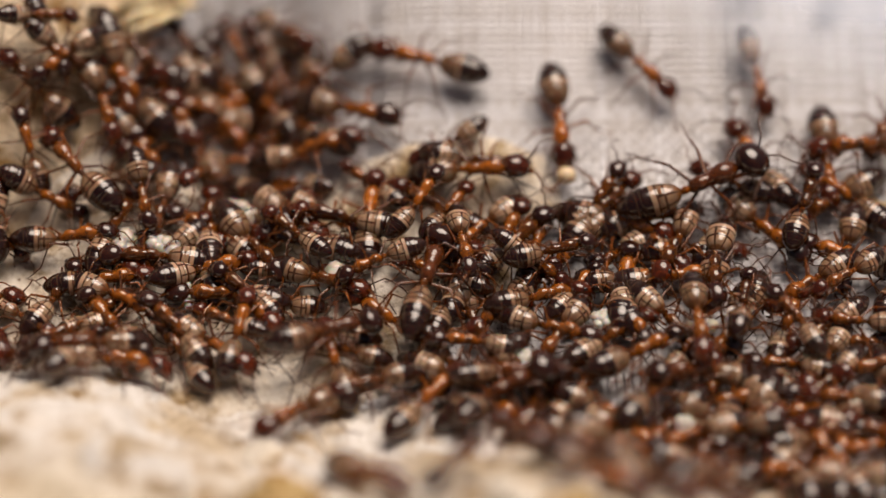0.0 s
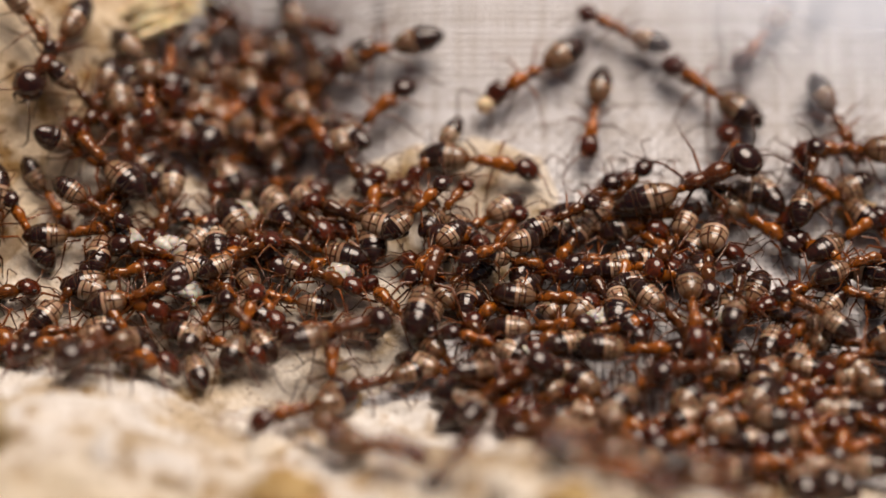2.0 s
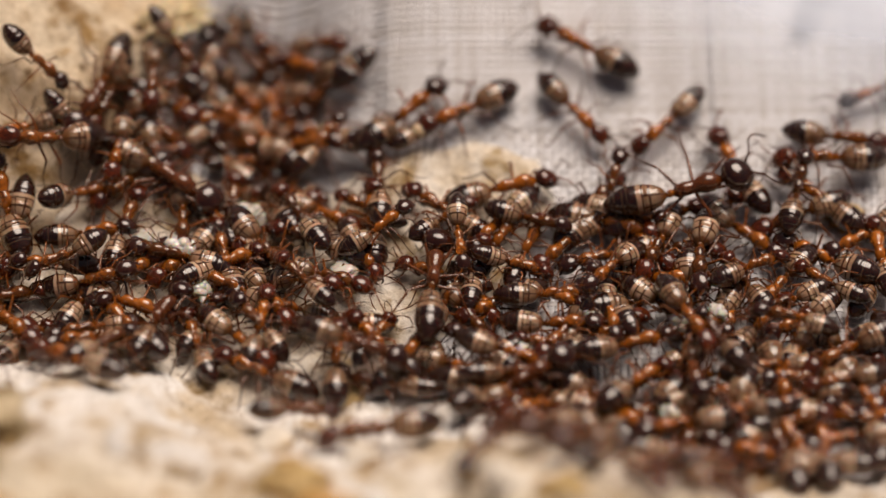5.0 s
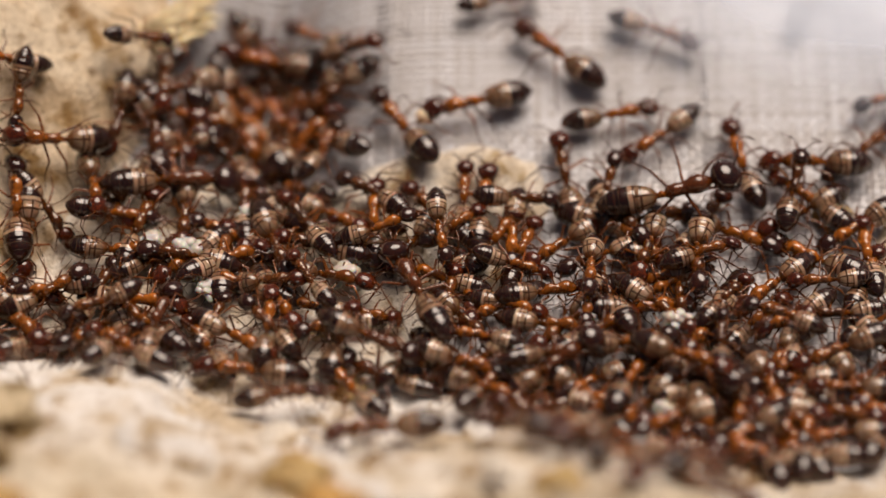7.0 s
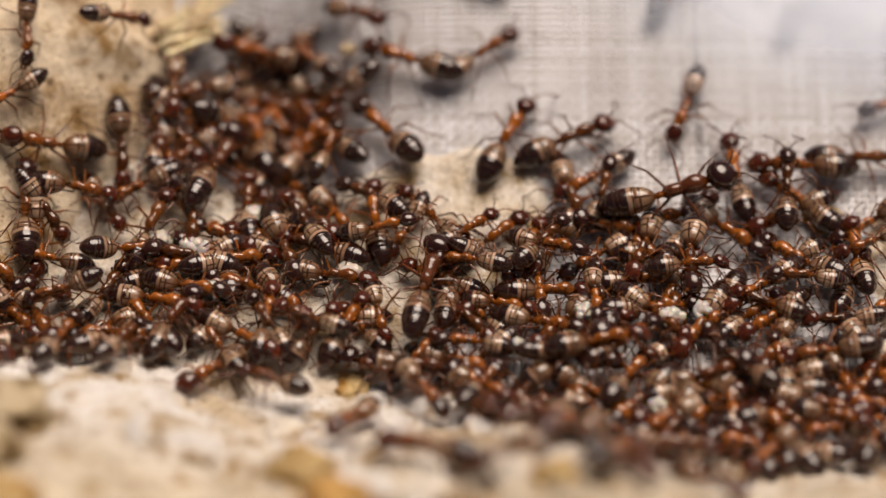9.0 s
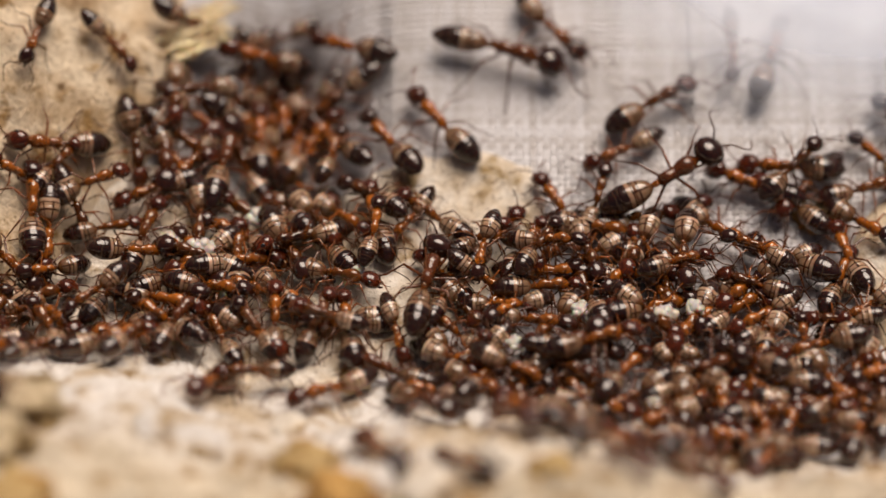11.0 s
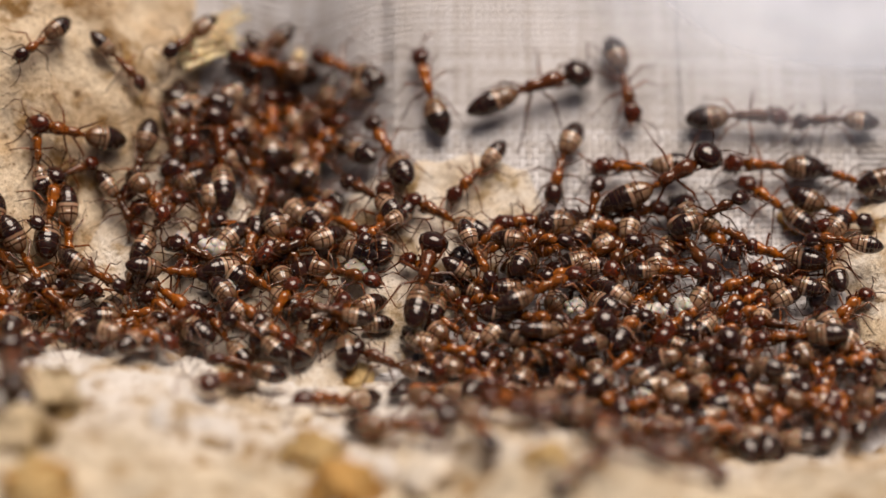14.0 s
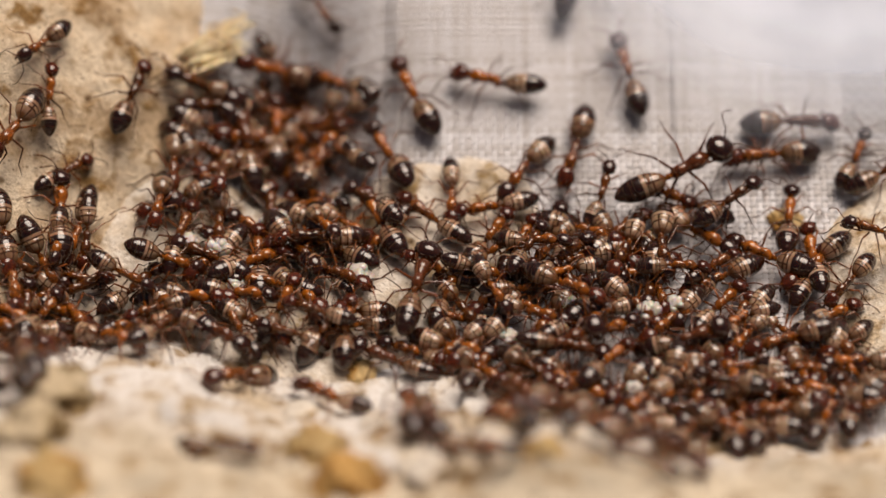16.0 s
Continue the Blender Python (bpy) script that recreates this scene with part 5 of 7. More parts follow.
ant(3, 1.02, 0.00, (0, -7.6, 11.9, 124), (1.75, -7.4, 12.2, 138), (4.43, -7.7, 12.2, 136), (7.14, -7.8, 12.3, 137), (8.76, -7.6, 12.5, 141), (11.99, -7.4, 12.1, 132), (15.19, -7.7, 12.5, 143), (16, -7.3, 12.6, 130))
ant(5, 0.98, 0.00, (0, -17.4, 7.5, 311), (2.29, -17.8, 7.1, 294), (5.18, -17.5, 7.1, 289), (7.28, -17.2, 7.1, 287), (9.38, -17.8, 7.6, 284), (11.71, -17.7, 7.5, 310), (13.79, -17.5, 7, 300), (15.59, -17.6, 7.1, 293), (16, -17.5, 7.5, 299))
ant(2, 1.03, 0.00, (0, -9.4, 16.5, 283), (3.28, -9.2, 16.3, 273), (6.52, -9.1, 16.2, 293), (9.7, -9.1, 15.9, 272), (11.67, -9.2, 16.3, 269), (14.42, -9.3, 16.2, 306), (16, -9.6, 16, 281))
ant(1, 1.17, 0.00, (0, -14.3, 14.4, 106), (1.66, -14.6, 14.2, 96), (4.91, -15.3, 14.7, 108), (7.73, -14.6, 14.1, 106), (10.37, -14.6, 14.2, 88), (13.47, -14.3, 14.4, 97), (16, -14.9, 14.4, 94), (16, -14.3, 14.4, 88))
ant(4, 1.10, 0.00, (0, -13.4, 11.5, 329), (3.27, -12.9, 11.7, 336), (4.91, -13.2, 11.6, 321), (7.15, -13.4, 11.3, 321), (10.06, -13, 11.6, 324), (12.62, -13.1, 11.2, 328), (14.96, -13.3, 11.4, 328), (16, -12.9, 11, 321))
ant(0, 0.99, 0.00, (0, -16.8, 8.4, 211), (1.95, -17, 8.3, 220), (3.72, -16.7, 8.2, 234), (6.11, -16.6, 8.5, 222), (8.98, -16.7, 8.6, 227), (11.6, -16.9, 8, 239), (13.85, -16.8, 8, 208), (16, -16.1, 8.4, 216))
ant(3, 1.08, 0.00, (0, -11.2, 15.5, 366), (3, -11.4, 15.7, 345), (6.21, -11, 15.4, 355), (8.54, -11.6, 15.6, 350), (10.76, -11.3, 15.6, 346), (13.48, -11, 15.7, 375), (16, -11.4, 15.9, 344))
ant(3, 1.01, 0.00, (0, -8, 14.1, 219), (2.11, -8, 14.5, 205), (4.2, -7.9, 14.6, 209), (7.14, -7.5, 14.4, 204), (9.48, -8, 14.3, 212), (11.65, -8.1, 14.5, 213), (14.68, -8.1, 14.4, 229), (16, -7.9, 14.3, 228))
ant(1, 1.09, 0.00, (0, -16.7, 13, 206), (2.26, -16.9, 12.8, 221), (4.09, -16.8, 12.9, 218), (6.24, -17.3, 13.2, 214), (9.15, -16.6, 13.2, 211), (11.25, -16.9, 13.7, 203), (13.2, -16.9, 13.1, 205), (14.82, -16.9, 13.3, 223), (16, -16.9, 13.2, 197))
ant(5, 1.16, 0.00, (0, -14.2, 12.7, 356), (2.37, -14.5, 12.4, 359), (5.55, -14, 12.5, 347), (8.38, -14.2, 12.4, 371), (10.12, -14, 12.8, 363), (13.02, -14, 12.4, 349), (14.88, -14.3, 12.8, 353), (16, -14, 12.1, 348))
ant(4, 1.05, 0.00, (0, -17.2, 10.1, 333), (2.77, -17.2, 9.9, 330), (5.75, -17.9, 9.8, 317), (9.09, -17.4, 9.8, 314), (11.66, -17.6, 9.6, 332), (14.74, -17.6, 9.7, 308), (16, -17.3, 9.5, 336))
ant(3, 1.16, 0.00, (0, -10.8, 13.9, 123), (2.09, -10.6, 14, 115), (3.97, -10.9, 14.6, 106), (6.93, -10.5, 14.2, 118), (8.88, -10.9, 13.9, 125), (11.56, -11, 14.2, 98), (13.89, -10.6, 14.6, 104), (16, -10.5, 14, 122))
ant(0, 1.16, 0.00, (0, -6.8, 10.4, 137), (2.09, -6.3, 10.6, 139), (4.54, -6.6, 10.4, 150), (7.43, -6.7, 10.6, 143), (9.5, -6.5, 10.8, 131), (12.24, -6.4, 10.6, 134), (15.23, -6.6, 11.1, 139), (16, -6.6, 10.6, 137))
ant(1, 1.11, 0.00, (0, -16.3, 11.2, 315), (2.96, -16.8, 11.2, 341), (4.76, -16.5, 11.1, 344), (7.2, -16.8, 11, 334), (9.92, -16.6, 11.4, 347), (11.84, -16.7, 11.3, 324), (13.62, -16.6, 11.8, 343), (16, -16.7, 11, 347))
ant(3, 1.10, 0.00, (0, -14.9, 9.1, 131), (3.35, -14.1, 9.5, 119), (5.96, -14.5, 9.1, 150), (9.35, -14.3, 8.9, 142), (11.47, -14.1, 9.3, 126), (14.1, -14.4, 9, 127), (15.76, -14.4, 9.4, 154), (16, -14.5, 9, 123))
ant(4, 1.11, 0.00, (0, -9.2, 11.7, 62), (1.71, -9, 11.9, 74), (4.45, -8.9, 11.4, 62), (7.01, -8.8, 12, 86), (9.16, -8.9, 11.7, 52), (11.25, -9.3, 11.7, 61), (14.26, -8.4, 11.4, 76), (16, -8.6, 11.7, 71))
ant(5, 1.18, 0.00, (0, -26.7, 2.8, 119), (1.76, -27.1, 3.2, 103), (4.34, -26.9, 3, 120), (7.72, -26.8, 2.8, 102), (10.99, -27.3, 2.7, 102), (13.59, -27.2, 2.6, 94), (16, -27.4, 2.4, 102))
ant(4, 1.01, 0.00, (0, -19.2, 5, 202), (2.59, -19, 5.1, 228), (5.48, -19.2, 5.4, 221), (7.56, -19.4, 5.3, 237), (9.25, -19.6, 5.3, 208), (11.95, -18.9, 5.2, 204), (14.85, -19.1, 5.1, 218), (16, -19.1, 4.8, 207))
ant(3, 1.13, 0.00, (0, -16.1, 2.8, 258), (2.43, -16.2, 2.9, 261), (4.64, -15.8, 2.6, 273), (7.41, -16.1, 2.9, 267), (10.26, -15.9, 2.5, 272), (12.56, -16.3, 2.8, 257), (15.57, -16.1, 2.9, 269), (16, -15.9, 2.7, 270))
ant(3, 1.10, 0.00, (0, -26, 1, 270), (2.79, -26.3, 1.4, 276), (5.39, -26, 1.1, 270), (8.4, -26.1, 1, 285), (10.22, -26.2, 1, 276), (13.08, -26, 1.1, 289), (15.05, -25.9, 0.8, 266), (16, -26.2, 1.3, 260))
ant(2, 1.08, 0.00, (0, -26, -3.7, 12), (2.06, -25.7, -3.5, 21), (5.26, -25.9, -3.7, 17), (7.71, -25.8, -4.1, 5), (9.96, -26.2, -3.9, 21), (12.68, -26, -3.9, 25), (14.77, -25.5, -4.1, 5), (16, -25.4, -3.5, 28))
ant(3, 1.03, 0.00, (0, -15.9, -0.1, 220), (3.27, -15.6, -0.3, 218), (5.85, -15.7, -0.6, 233), (9.04, -15.7, -0.4, 203), (11.12, -15.9, -0.3, 220), (13.43, -16, -0.2, 223), (15.32, -16.1, 0, 220), (16, -16.1, -0.5, 228))
ant(1, 1.01, 0.00, (0, -21.3, -3, 67), (1.78, -21.2, -3.1, 60), (4.2, -21.2, -3.3, 73), (7.36, -20.8, -2.9, 66), (9.88, -21.1, -3.2, 63), (12.76, -21.4, -3.1, 71), (15.73, -21, -3.4, 55), (16, -21.3, -3.3, 52))
ant(4, 1.04, 0.00, (0, -26.6, -5.4, 335), (2.74, -27, -5.8, 351), (6.12, -26.4, -5.3, 341), (8.23, -26.7, -5.5, 310), (10.05, -26.8, -5.3, 329), (12.32, -26.8, -5.5, 354), (15.43, -26.8, -5.2, 327), (16, -27, -5.6, 348))
ant(4, 1.03, 0.00, (0, -10.6, -4.1, 307), (1.87, -10.3, -3.9, 295), (4.5, -10.2, -3.8, 299), (6.46, -10.1, -4.2, 297), (8.33, -9.8, -4, 300), (10.54, -10.2, -3.7, 312), (13.92, -10.2, -4, 293), (16, -9.9, -3.9, 312))
ant(1, 1.03, 0.00, (0, -20.8, -7.9, 219), (2.57, -21.3, -7.9, 199), (4.21, -20.9, -7.9, 187), (5.93, -20.7, -8.1, 217), (8, -20.8, -7.4, 198), (10.56, -20.8, -8.1, 192), (13.54, -20.6, -8, 211), (16, -21, -7.9, 205))
ant(5, 1.16, 0.00, (0, -18.3, -5.3, 126), (2.2, -18.2, -5.8, 121), (5.14, -18.6, -5.9, 129), (7, -18.1, -5.9, 135), (8.61, -18.5, -5.8, 123), (11.93, -18, -5.7, 145), (14.11, -18.2, -5.9, 137), (16, -18.3, -5.7, 137))
ant(1, 1.15, 0.00, (0, -12.3, -3.3, 178), (1.82, -12.4, -3.1, 143), (4.2, -12.7, -3, 149), (6.78, -12.3, -2.6, 164), (9.33, -12.4, -3, 161), (11.51, -12.2, -3.3, 156), (13.57, -12.4, -3.2, 147), (15.27, -12.2, -2.7, 155), (16, -12.2, -3, 172))
ant(4, 1.07, 0.00, (0, 12, 1, 307), (3.05, 11.9, 1.1, 317), (5.16, 12, 1, 310), (7.76, 12.2, 0.8, 314), (10.89, 12.5, 1.1, 302), (14.12, 12.2, 0.9, 310), (15.79, 12.2, 0.8, 328), (16, 12.2, 1.1, 300))
ant(2, 1.06, 0.00, (0, 7.4, 0.7, 232), (3.32, 7.4, 0.8, 242), (6.39, 7.1, 0.7, 217), (9.7, 7.1, 0.7, 237), (11.6, 7.5, 0.8, 232), (13.7, 7.1, 1.1, 228), (15.32, 7, 1, 236), (16, 7.4, 0.6, 235))
ant(1, 1.00, 0.00, (0, 9.3, -0.3, 226), (2.12, 9.4, -0.4, 188), (4.41, 9.4, -0.2, 196), (6.82, 9.4, -0.1, 207), (10.14, 9.5, -0.2, 222), (12.95, 9.2, 0.1, 221), (15, 9.6, -0.3, 212), (16, 9.4, -0.4, 205))
ant(5, 1.12, 0.00, (0, 9.3, -2.8, 111), (1.64, 9.2, -3.4, 117), (3.81, 9.5, -3.4, 113), (7.16, 10, -3.3, 110), (9.93, 9.6, -3.5, 94), (11.65, 9.1, -3.2, 120), (15.03, 9.2, -3.2, 132), (16, 9.1, -3, 128))
ant(4, 1.08, 0.30, (0, -8, 0.8, 163), (2.26, -7.8, 0.2, 163), (4.87, -7.9, 1, 153), (6.64, -7.8, 0.6, 162), (9.43, -8, 0.5, 155), (11.67, -8, 0.9, 129), (14.33, -7.9, 0.7, 160), (16, -7.7, 0.4, 151))
ant(3, 1.14, 0.30, (0, -8.5, 2.6, 309), (1.62, -8.3, 2.8, 310), (3.5, -8.9, 2.4, 311), (5.3, -8.7, 3, 300), (6.98, -8.9, 2.4, 313), (9.05, -8.2, 2.7, 306), (11.83, -8.3, 2.8, 297), (14.45, -9, 2.4, 305), (16, -8.4, 2.4, 320))
ant(2, 1.06, 0.30, (0, -10, 4.3, 116), (2.25, -10.2, 4.8, 113), (4.8, -10.2, 4.4, 113), (7.63, -10.2, 4.5, 121), (10.97, -10.3, 4.2, 120), (12.67, -9.8, 4.6, 120), (15.63, -10.4, 4.9, 119), (16, -9.9, 4.9, 112))
ant(5, 1.13, 0.30, (0, -10.6, 0.2, 306), (2.76, -10.8, 0.4, 305), (4.44, -10.7, -0.1, 311), (6.08, -10.6, 0.4, 293), (8.73, -10.1, 0.1, 288), (12.1, -10.3, 0.1, 298), (15.1, -10.8, 0.2, 292), (16, -10.3, 0.2, 305))
ant(3, 1.05, 0.00, (0, -9.3, 5.9, 325), (3.27, -9.1, 5.9, 354), (5.76, -9.7, 5.9, 331), (8.35, -9.4, 6, 329), (10.54, -9, 5.8, 336), (13.58, -9.5, 5.7, 332), (16, -9.7, 5.8, 349))
ant(2, 1.14, 0.00, (0, -3.9, 3, 82), (2.06, -3.8, 3.2, 84), (4.44, -4, 2.8, 86), (7.8, -4, 2.9, 88), (10.75, -4.2, 3.2, 99), (13.88, -3.9, 3.1, 84), (16, -4.3, 3.3, 112))
ant(2, 1.16, 0.00, (0, -13.3, 0.3, 98), (2.09, -13, 0.1, 98), (4.61, -13.1, 0, 103), (7.3, -13.6, -0.2, 87), (9.87, -13.5, -0.3, 92), (11.56, -13.4, 0.3, 88), (14.58, -13.2, 0.3, 81), (16, -13, -0.2, 91))
ant(0, 1.10, 0.00, (0, -0.7, 3.5, 145), (1.85, -0.8, 3.3, 135), (5.08, -0.1, 3.3, 142), (7.46, -0.8, 3.3, 129), (10.31, -1, 3.1, 135), (12.16, -0.7, 3.5, 145), (13.82, -0.2, 3.2, 149), (15.88, -0.4, 3.4, 139), (16, -1.1, 3.3, 138))
ant(4, 1.03, 0.00, (0, 3.4, 1.4, 65), (3.12, 3.2, 0.9, 61), (6.45, 3.3, 1.3, 63), (8.47, 3.1, 1.4, 39), (10.5, 3.5, 1.5, 56), (13.4, 3, 1.2, 42), (15.75, 2.8, 1.3, 60), (16, 3.3, 1.7, 59))
ant(3, 0.99, 0.00, (0, -6.3, 3.3, 322), (2.14, -6.8, 3.6, 308), (4.71, -6.9, 3.6, 323), (6.75, -6.5, 3.5, 324), (9, -6.6, 3.8, 301), (11.29, -6.3, 3.6, 317), (14.32, -6.8, 3.1, 321), (16, -6.6, 3, 316))
ant(4, 1.00, 0.00, (0, 25.9, -1.5, 59), (2.49, 26, -1.5, 60), (5.53, 26, -1.7, 59), (7.56, 25.9, -1.8, 68), (10.36, 25.6, -1.9, 68), (13.63, 26.2, -1.3, 71), (16, 25.9, -1.5, 63))
ant(2, 1.17, 0.00, (0, 10.2, 2.3, 341), (1.69, 10, 2.4, 345), (4.62, 10.2, 2.4, 343), (7.12, 10.6, 2.2, 332), (9.05, 10.4, 2.4, 347), (11.76, 10.2, 2.2, 347), (14.48, 10.1, 2.5, 349), (16, 10, 2.1, 337))
ant(3, 1.14, 0.00, (0, 15.6, -6.1, 245), (1.7, 15.6, -6.3, 250), (3.41, 15.9, -6.2, 236), (5.52, 15.8, -5.9, 242), (7.83, 16, -6.2, 236), (10.07, 15.8, -6.1, 240), (13.22, 16, -6, 233), (16, 15.6, -6.4, 228))
ant(3, 1.13, 0.00, (0, 26.1, -10.5, 253), (1.92, 25.6, -10.1, 240), (3.96, 26.1, -10.2, 238), (6.98, 26, -10.6, 234), (10.26, 26, -10.3, 244), (13.63, 25.9, -10.1, 241), (15.56, 25.9, -10.5, 259), (16, 26, -10.2, 244))
ant(3, 1.02, 0.00, (0, 5.1, 0.7, 75), (3.27, 5.2, 1.1, 64), (6.58, 4.8, 0.6, 69), (8.69, 5.1, 0.7, 66), (10.35, 5.4, 0.8, 53), (12.4, 5.3, 1.1, 79), (14.43, 5.2, 1, 75), (16, 5.3, 1.3, 63))
ant(1, 1.06, 0.00, (0, 20.9, -10.4, 179), (1.76, 20.7, -10, 204), (4.46, 20.9, -9.8, 183), (7.75, 20.4, -10.4, 196), (9.42, 20.7, -10.3, 202), (11.37, 20.6, -10.3, 200), (13.96, 20.9, -10.3, 166), (16, 20.3, -10.7, 180))
ant(2, 1.03, 0.00, (0, 14.3, 0.4, 357), (2.52, 14.6, 0.1, 359), (5.71, 14.1, 0.6, 352), (7.97, 13.9, 0, 358), (10.14, 14, 0.1, 349), (12.56, 14.5, -0.2, 357), (14.98, 13.8, 0.6, 370), (16, 14.1, 0.1, 341))
ant(5, 1.14, 0.00, (0, 22.5, -0.1, 159), (3.32, 22.2, -0.3, 144), (5.82, 22.5, -0.2, 152), (9.18, 22.2, -0.3, 146), (11.43, 22.1, -0.2, 150), (13.32, 22.1, 0.1, 156), (15.97, 22.4, -0.5, 169), (16, 22.4, -0.1, 151))
ant(4, 1.12, 0.00, (0, 13, -1.7, 9), (2.58, 13, -1.8, 16), (4.57, 13, -2, -1), (7.14, 12.9, -2.1, 14), (10.16, 12.7, -2.2, 3), (11.81, 12.9, -1.6, 1), (13.46, 13.1, -1.9, 19), (16, 13.1, -2, 16))
ant(1, 1.16, 0.00, (0, 18.2, 1.8, 314), (2.89, 18.2, 2.3, 322), (4.61, 18.2, 1.7, 314), (6.29, 18, 1.5, 339), (8.97, 18.1, 1.9, 319), (11.82, 18.1, 2, 324), (14.62, 18, 1.8, 310), (16, 18.1, 1.8, 324))
ant(1, 1.14, 0.00, (0, 26.7, -8.1, 294), (1.67, 27, -8.5, 307), (3.93, 27, -8.4, 296), (7.23, 26.8, -8, 310), (9.24, 26.5, -8.4, 308), (11.04, 26.7, -8.4, 302), (13.4, 26.7, -8.3, 302), (16, 27, -8.3, 303))
ant(5, 1.01, 0.00, (0, 9, -11.6, 336), (1.72, 9.3, -11.4, 316), (4.22, 9.5, -11.5, 333), (7.48, 8.6, -11.4, 322), (10.38, 9.5, -11.6, 323), (12.3, 9.4, -11.2, 316), (15.66, 9.3, -11.3, 324), (16, 9.1, -11.6, 335))
ant(3, 1.10, 0.00, (0, 26.3, 0, 85), (3.28, 26, 0.4, 97), (5.57, 26.3, -0, 92), (8.06, 26.1, 0.3, 92), (10.17, 26.5, -0, 99), (12.19, 26.2, 0, 110), (15.05, 26.5, 0.1, 87), (16, 26, 0, 93))
ant(4, 1.00, 0.00, (0, 3.1, -3.9, 231), (2.69, 3.1, -3.8, 221), (5.48, 3.1, -4, 209), (7.16, 3.3, -4.3, 213), (8.99, 3.1, -3.7, 211), (10.88, 3.3, -4.1, 233), (13.12, 3.4, -3.7, 205), (15.15, 2.9, -3.9, 215), (16, 3.4, -3.6, 235))
ant(0, 1.09, 0.00, (0, 15.9, 2.5, 59), (1.87, 15.7, 2.6, 53), (3.54, 16.1, 2.6, 57), (5.75, 16.4, 2.8, 53), (8.32, 15.8, 2.8, 59), (10.61, 15.9, 2.5, 55), (12.28, 15.5, 2.7, 68), (15.23, 16, 2.4, 66), (16, 15.9, 3, 48))
ant(5, 0.98, 0.00, (0, 16.6, -4.8, 249), (2.02, 16.9, -4.7, 244), (4.65, 17, -4.3, 257), (7.43, 17.2, -4.8, 248), (9.41, 17.2, -4.6, 242), (12.56, 17.3, -4.4, 245), (15.07, 16.8, -4.7, 243), (16, 17.2, -4.6, 239))
ant(0, 1.01, 0.00, (0, 26.8, -5.5, 9), (3.14, 26.9, -5.2, 20), (5.31, 26.7, -5.3, 23), (8.15, 26.6, -5.1, 36), (11.49, 26.9, -5.1, 25), (13.83, 26.9, -5.2, 37), (16, 26.6, -5.9, 27))
ant(2, 1.00, 0.00, (0, 0.7, -8.5, 305), (2.77, 0.5, -8.5, 305), (4.47, 0.5, -8.9, 308), (6.87, 0.6, -8.5, 312), (10, 0.8, -9.2, 312), (11.88, 0.6, -8.4, 304), (13.66, 0.8, -8.4, 306), (15.39, 0.4, -8.8, 305), (16, 1.2, -8.4, 304))
ant(4, 1.14, 0.00, (0, 24.4, -10.7, 283), (2.11, 24.4, -11, 304), (5.28, 24.3, -11.3, 295), (8.45, 24.7, -11, 291), (10.16, 24.3, -11.2, 294), (13.28, 24.6, -11.3, 294), (15.02, 24.5, -10.9, 294), (16, 24.5, -11.8, 291))
ant(2, 1.04, 0.00, (0, 2.6, -11.7, 328), (2.61, 2.8, -11.6, 342), (4.49, 2.5, -11.2, 337), (7.11, 2.6, -11.4, 327), (10.35, 2.3, -11.7, 320), (12.91, 2, -11.7, 320), (15.91, 2.5, -11.5, 341), (16, 2.7, -11.4, 308))
ant(1, 1.14, 0.00, (0, 18.2, -16.3, 192), (2.6, 18.2, -16.3, 189), (5.08, 17.9, -16.1, 172), (6.92, 18.1, -16.6, 168), (9.75, 18.1, -16.2, 175), (12.53, 17.9, -16.4, 179), (15.24, 17.9, -16.1, 177), (16, 18.2, -16.3, 179))
ant(4, 1.11, 0.00, (0, 20, -11.7, 188), (2.63, 19.9, -11.7, 175), (4.39, 20.2, -11.7, 203), (6.55, 20.7, -12, 195), (9.16, 20.1, -11.4, 182), (12.21, 20.6, -11.5, 191), (13.98, 20.3, -11.9, 189), (16, 20.6, -11.9, 183))
ant(0, 1.07, 0.00, (0, 15.3, -10.9, 12), (2.57, 15.4, -11.5, 23), (4.56, 15.4, -11.2, 8), (6.95, 15.6, -11.1, 4), (9.44, 15.3, -11.1, 15), (12.68, 15.8, -11, 22), (15.79, 15.7, -11, 18), (16, 16, -11.3, 40))
ant(2, 1.17, 0.00, (0, 14.3, -14.1, 242), (1.68, 14.3, -14, 252), (3.34, 14.5, -13.8, 263), (4.99, 14.2, -14, 255), (7.15, 14.5, -13.7, 251), (9.07, 14.2, -13.9, 248), (12.05, 14.4, -13.5, 248), (13.99, 14.2, -14, 261), (16, 14.3, -13.7, 240))
ant(4, 1.09, 0.00, (0, 8.7, -12.9, 123), (3.13, 8.3, -12.3, 125), (6.36, 8.8, -12.5, 129), (8.54, 8.7, -12.7, 124), (10.67, 8.5, -12.4, 115), (12.98, 8.9, -12.6, 116), (15.31, 8.6, -13, 118), (16, 8.5, -13, 123))
ant(0, 1.15, 0.00, (0, 8.2, -16.9, 294), (1.61, 8, -17.3, 288), (4.28, 8.4, -17.2, 285), (5.9, 7.8, -17.2, 279), (9, 8.1, -17.2, 283), (11.29, 7.9, -16.9, 300), (14.31, 7.9, -17, 293), (16, 8.3, -17.4, 260))
ant(1, 1.05, 0.00, (0, 22.9, -14.2, 193), (1.84, 23.3, -14.4, 207), (5.05, 22.9, -14.5, 197), (7.79, 23.1, -14.7, 192), (10.08, 23.4, -14.6, 187), (13.4, 22.8, -14.3, 212), (16, 22.9, -14.3, 206))
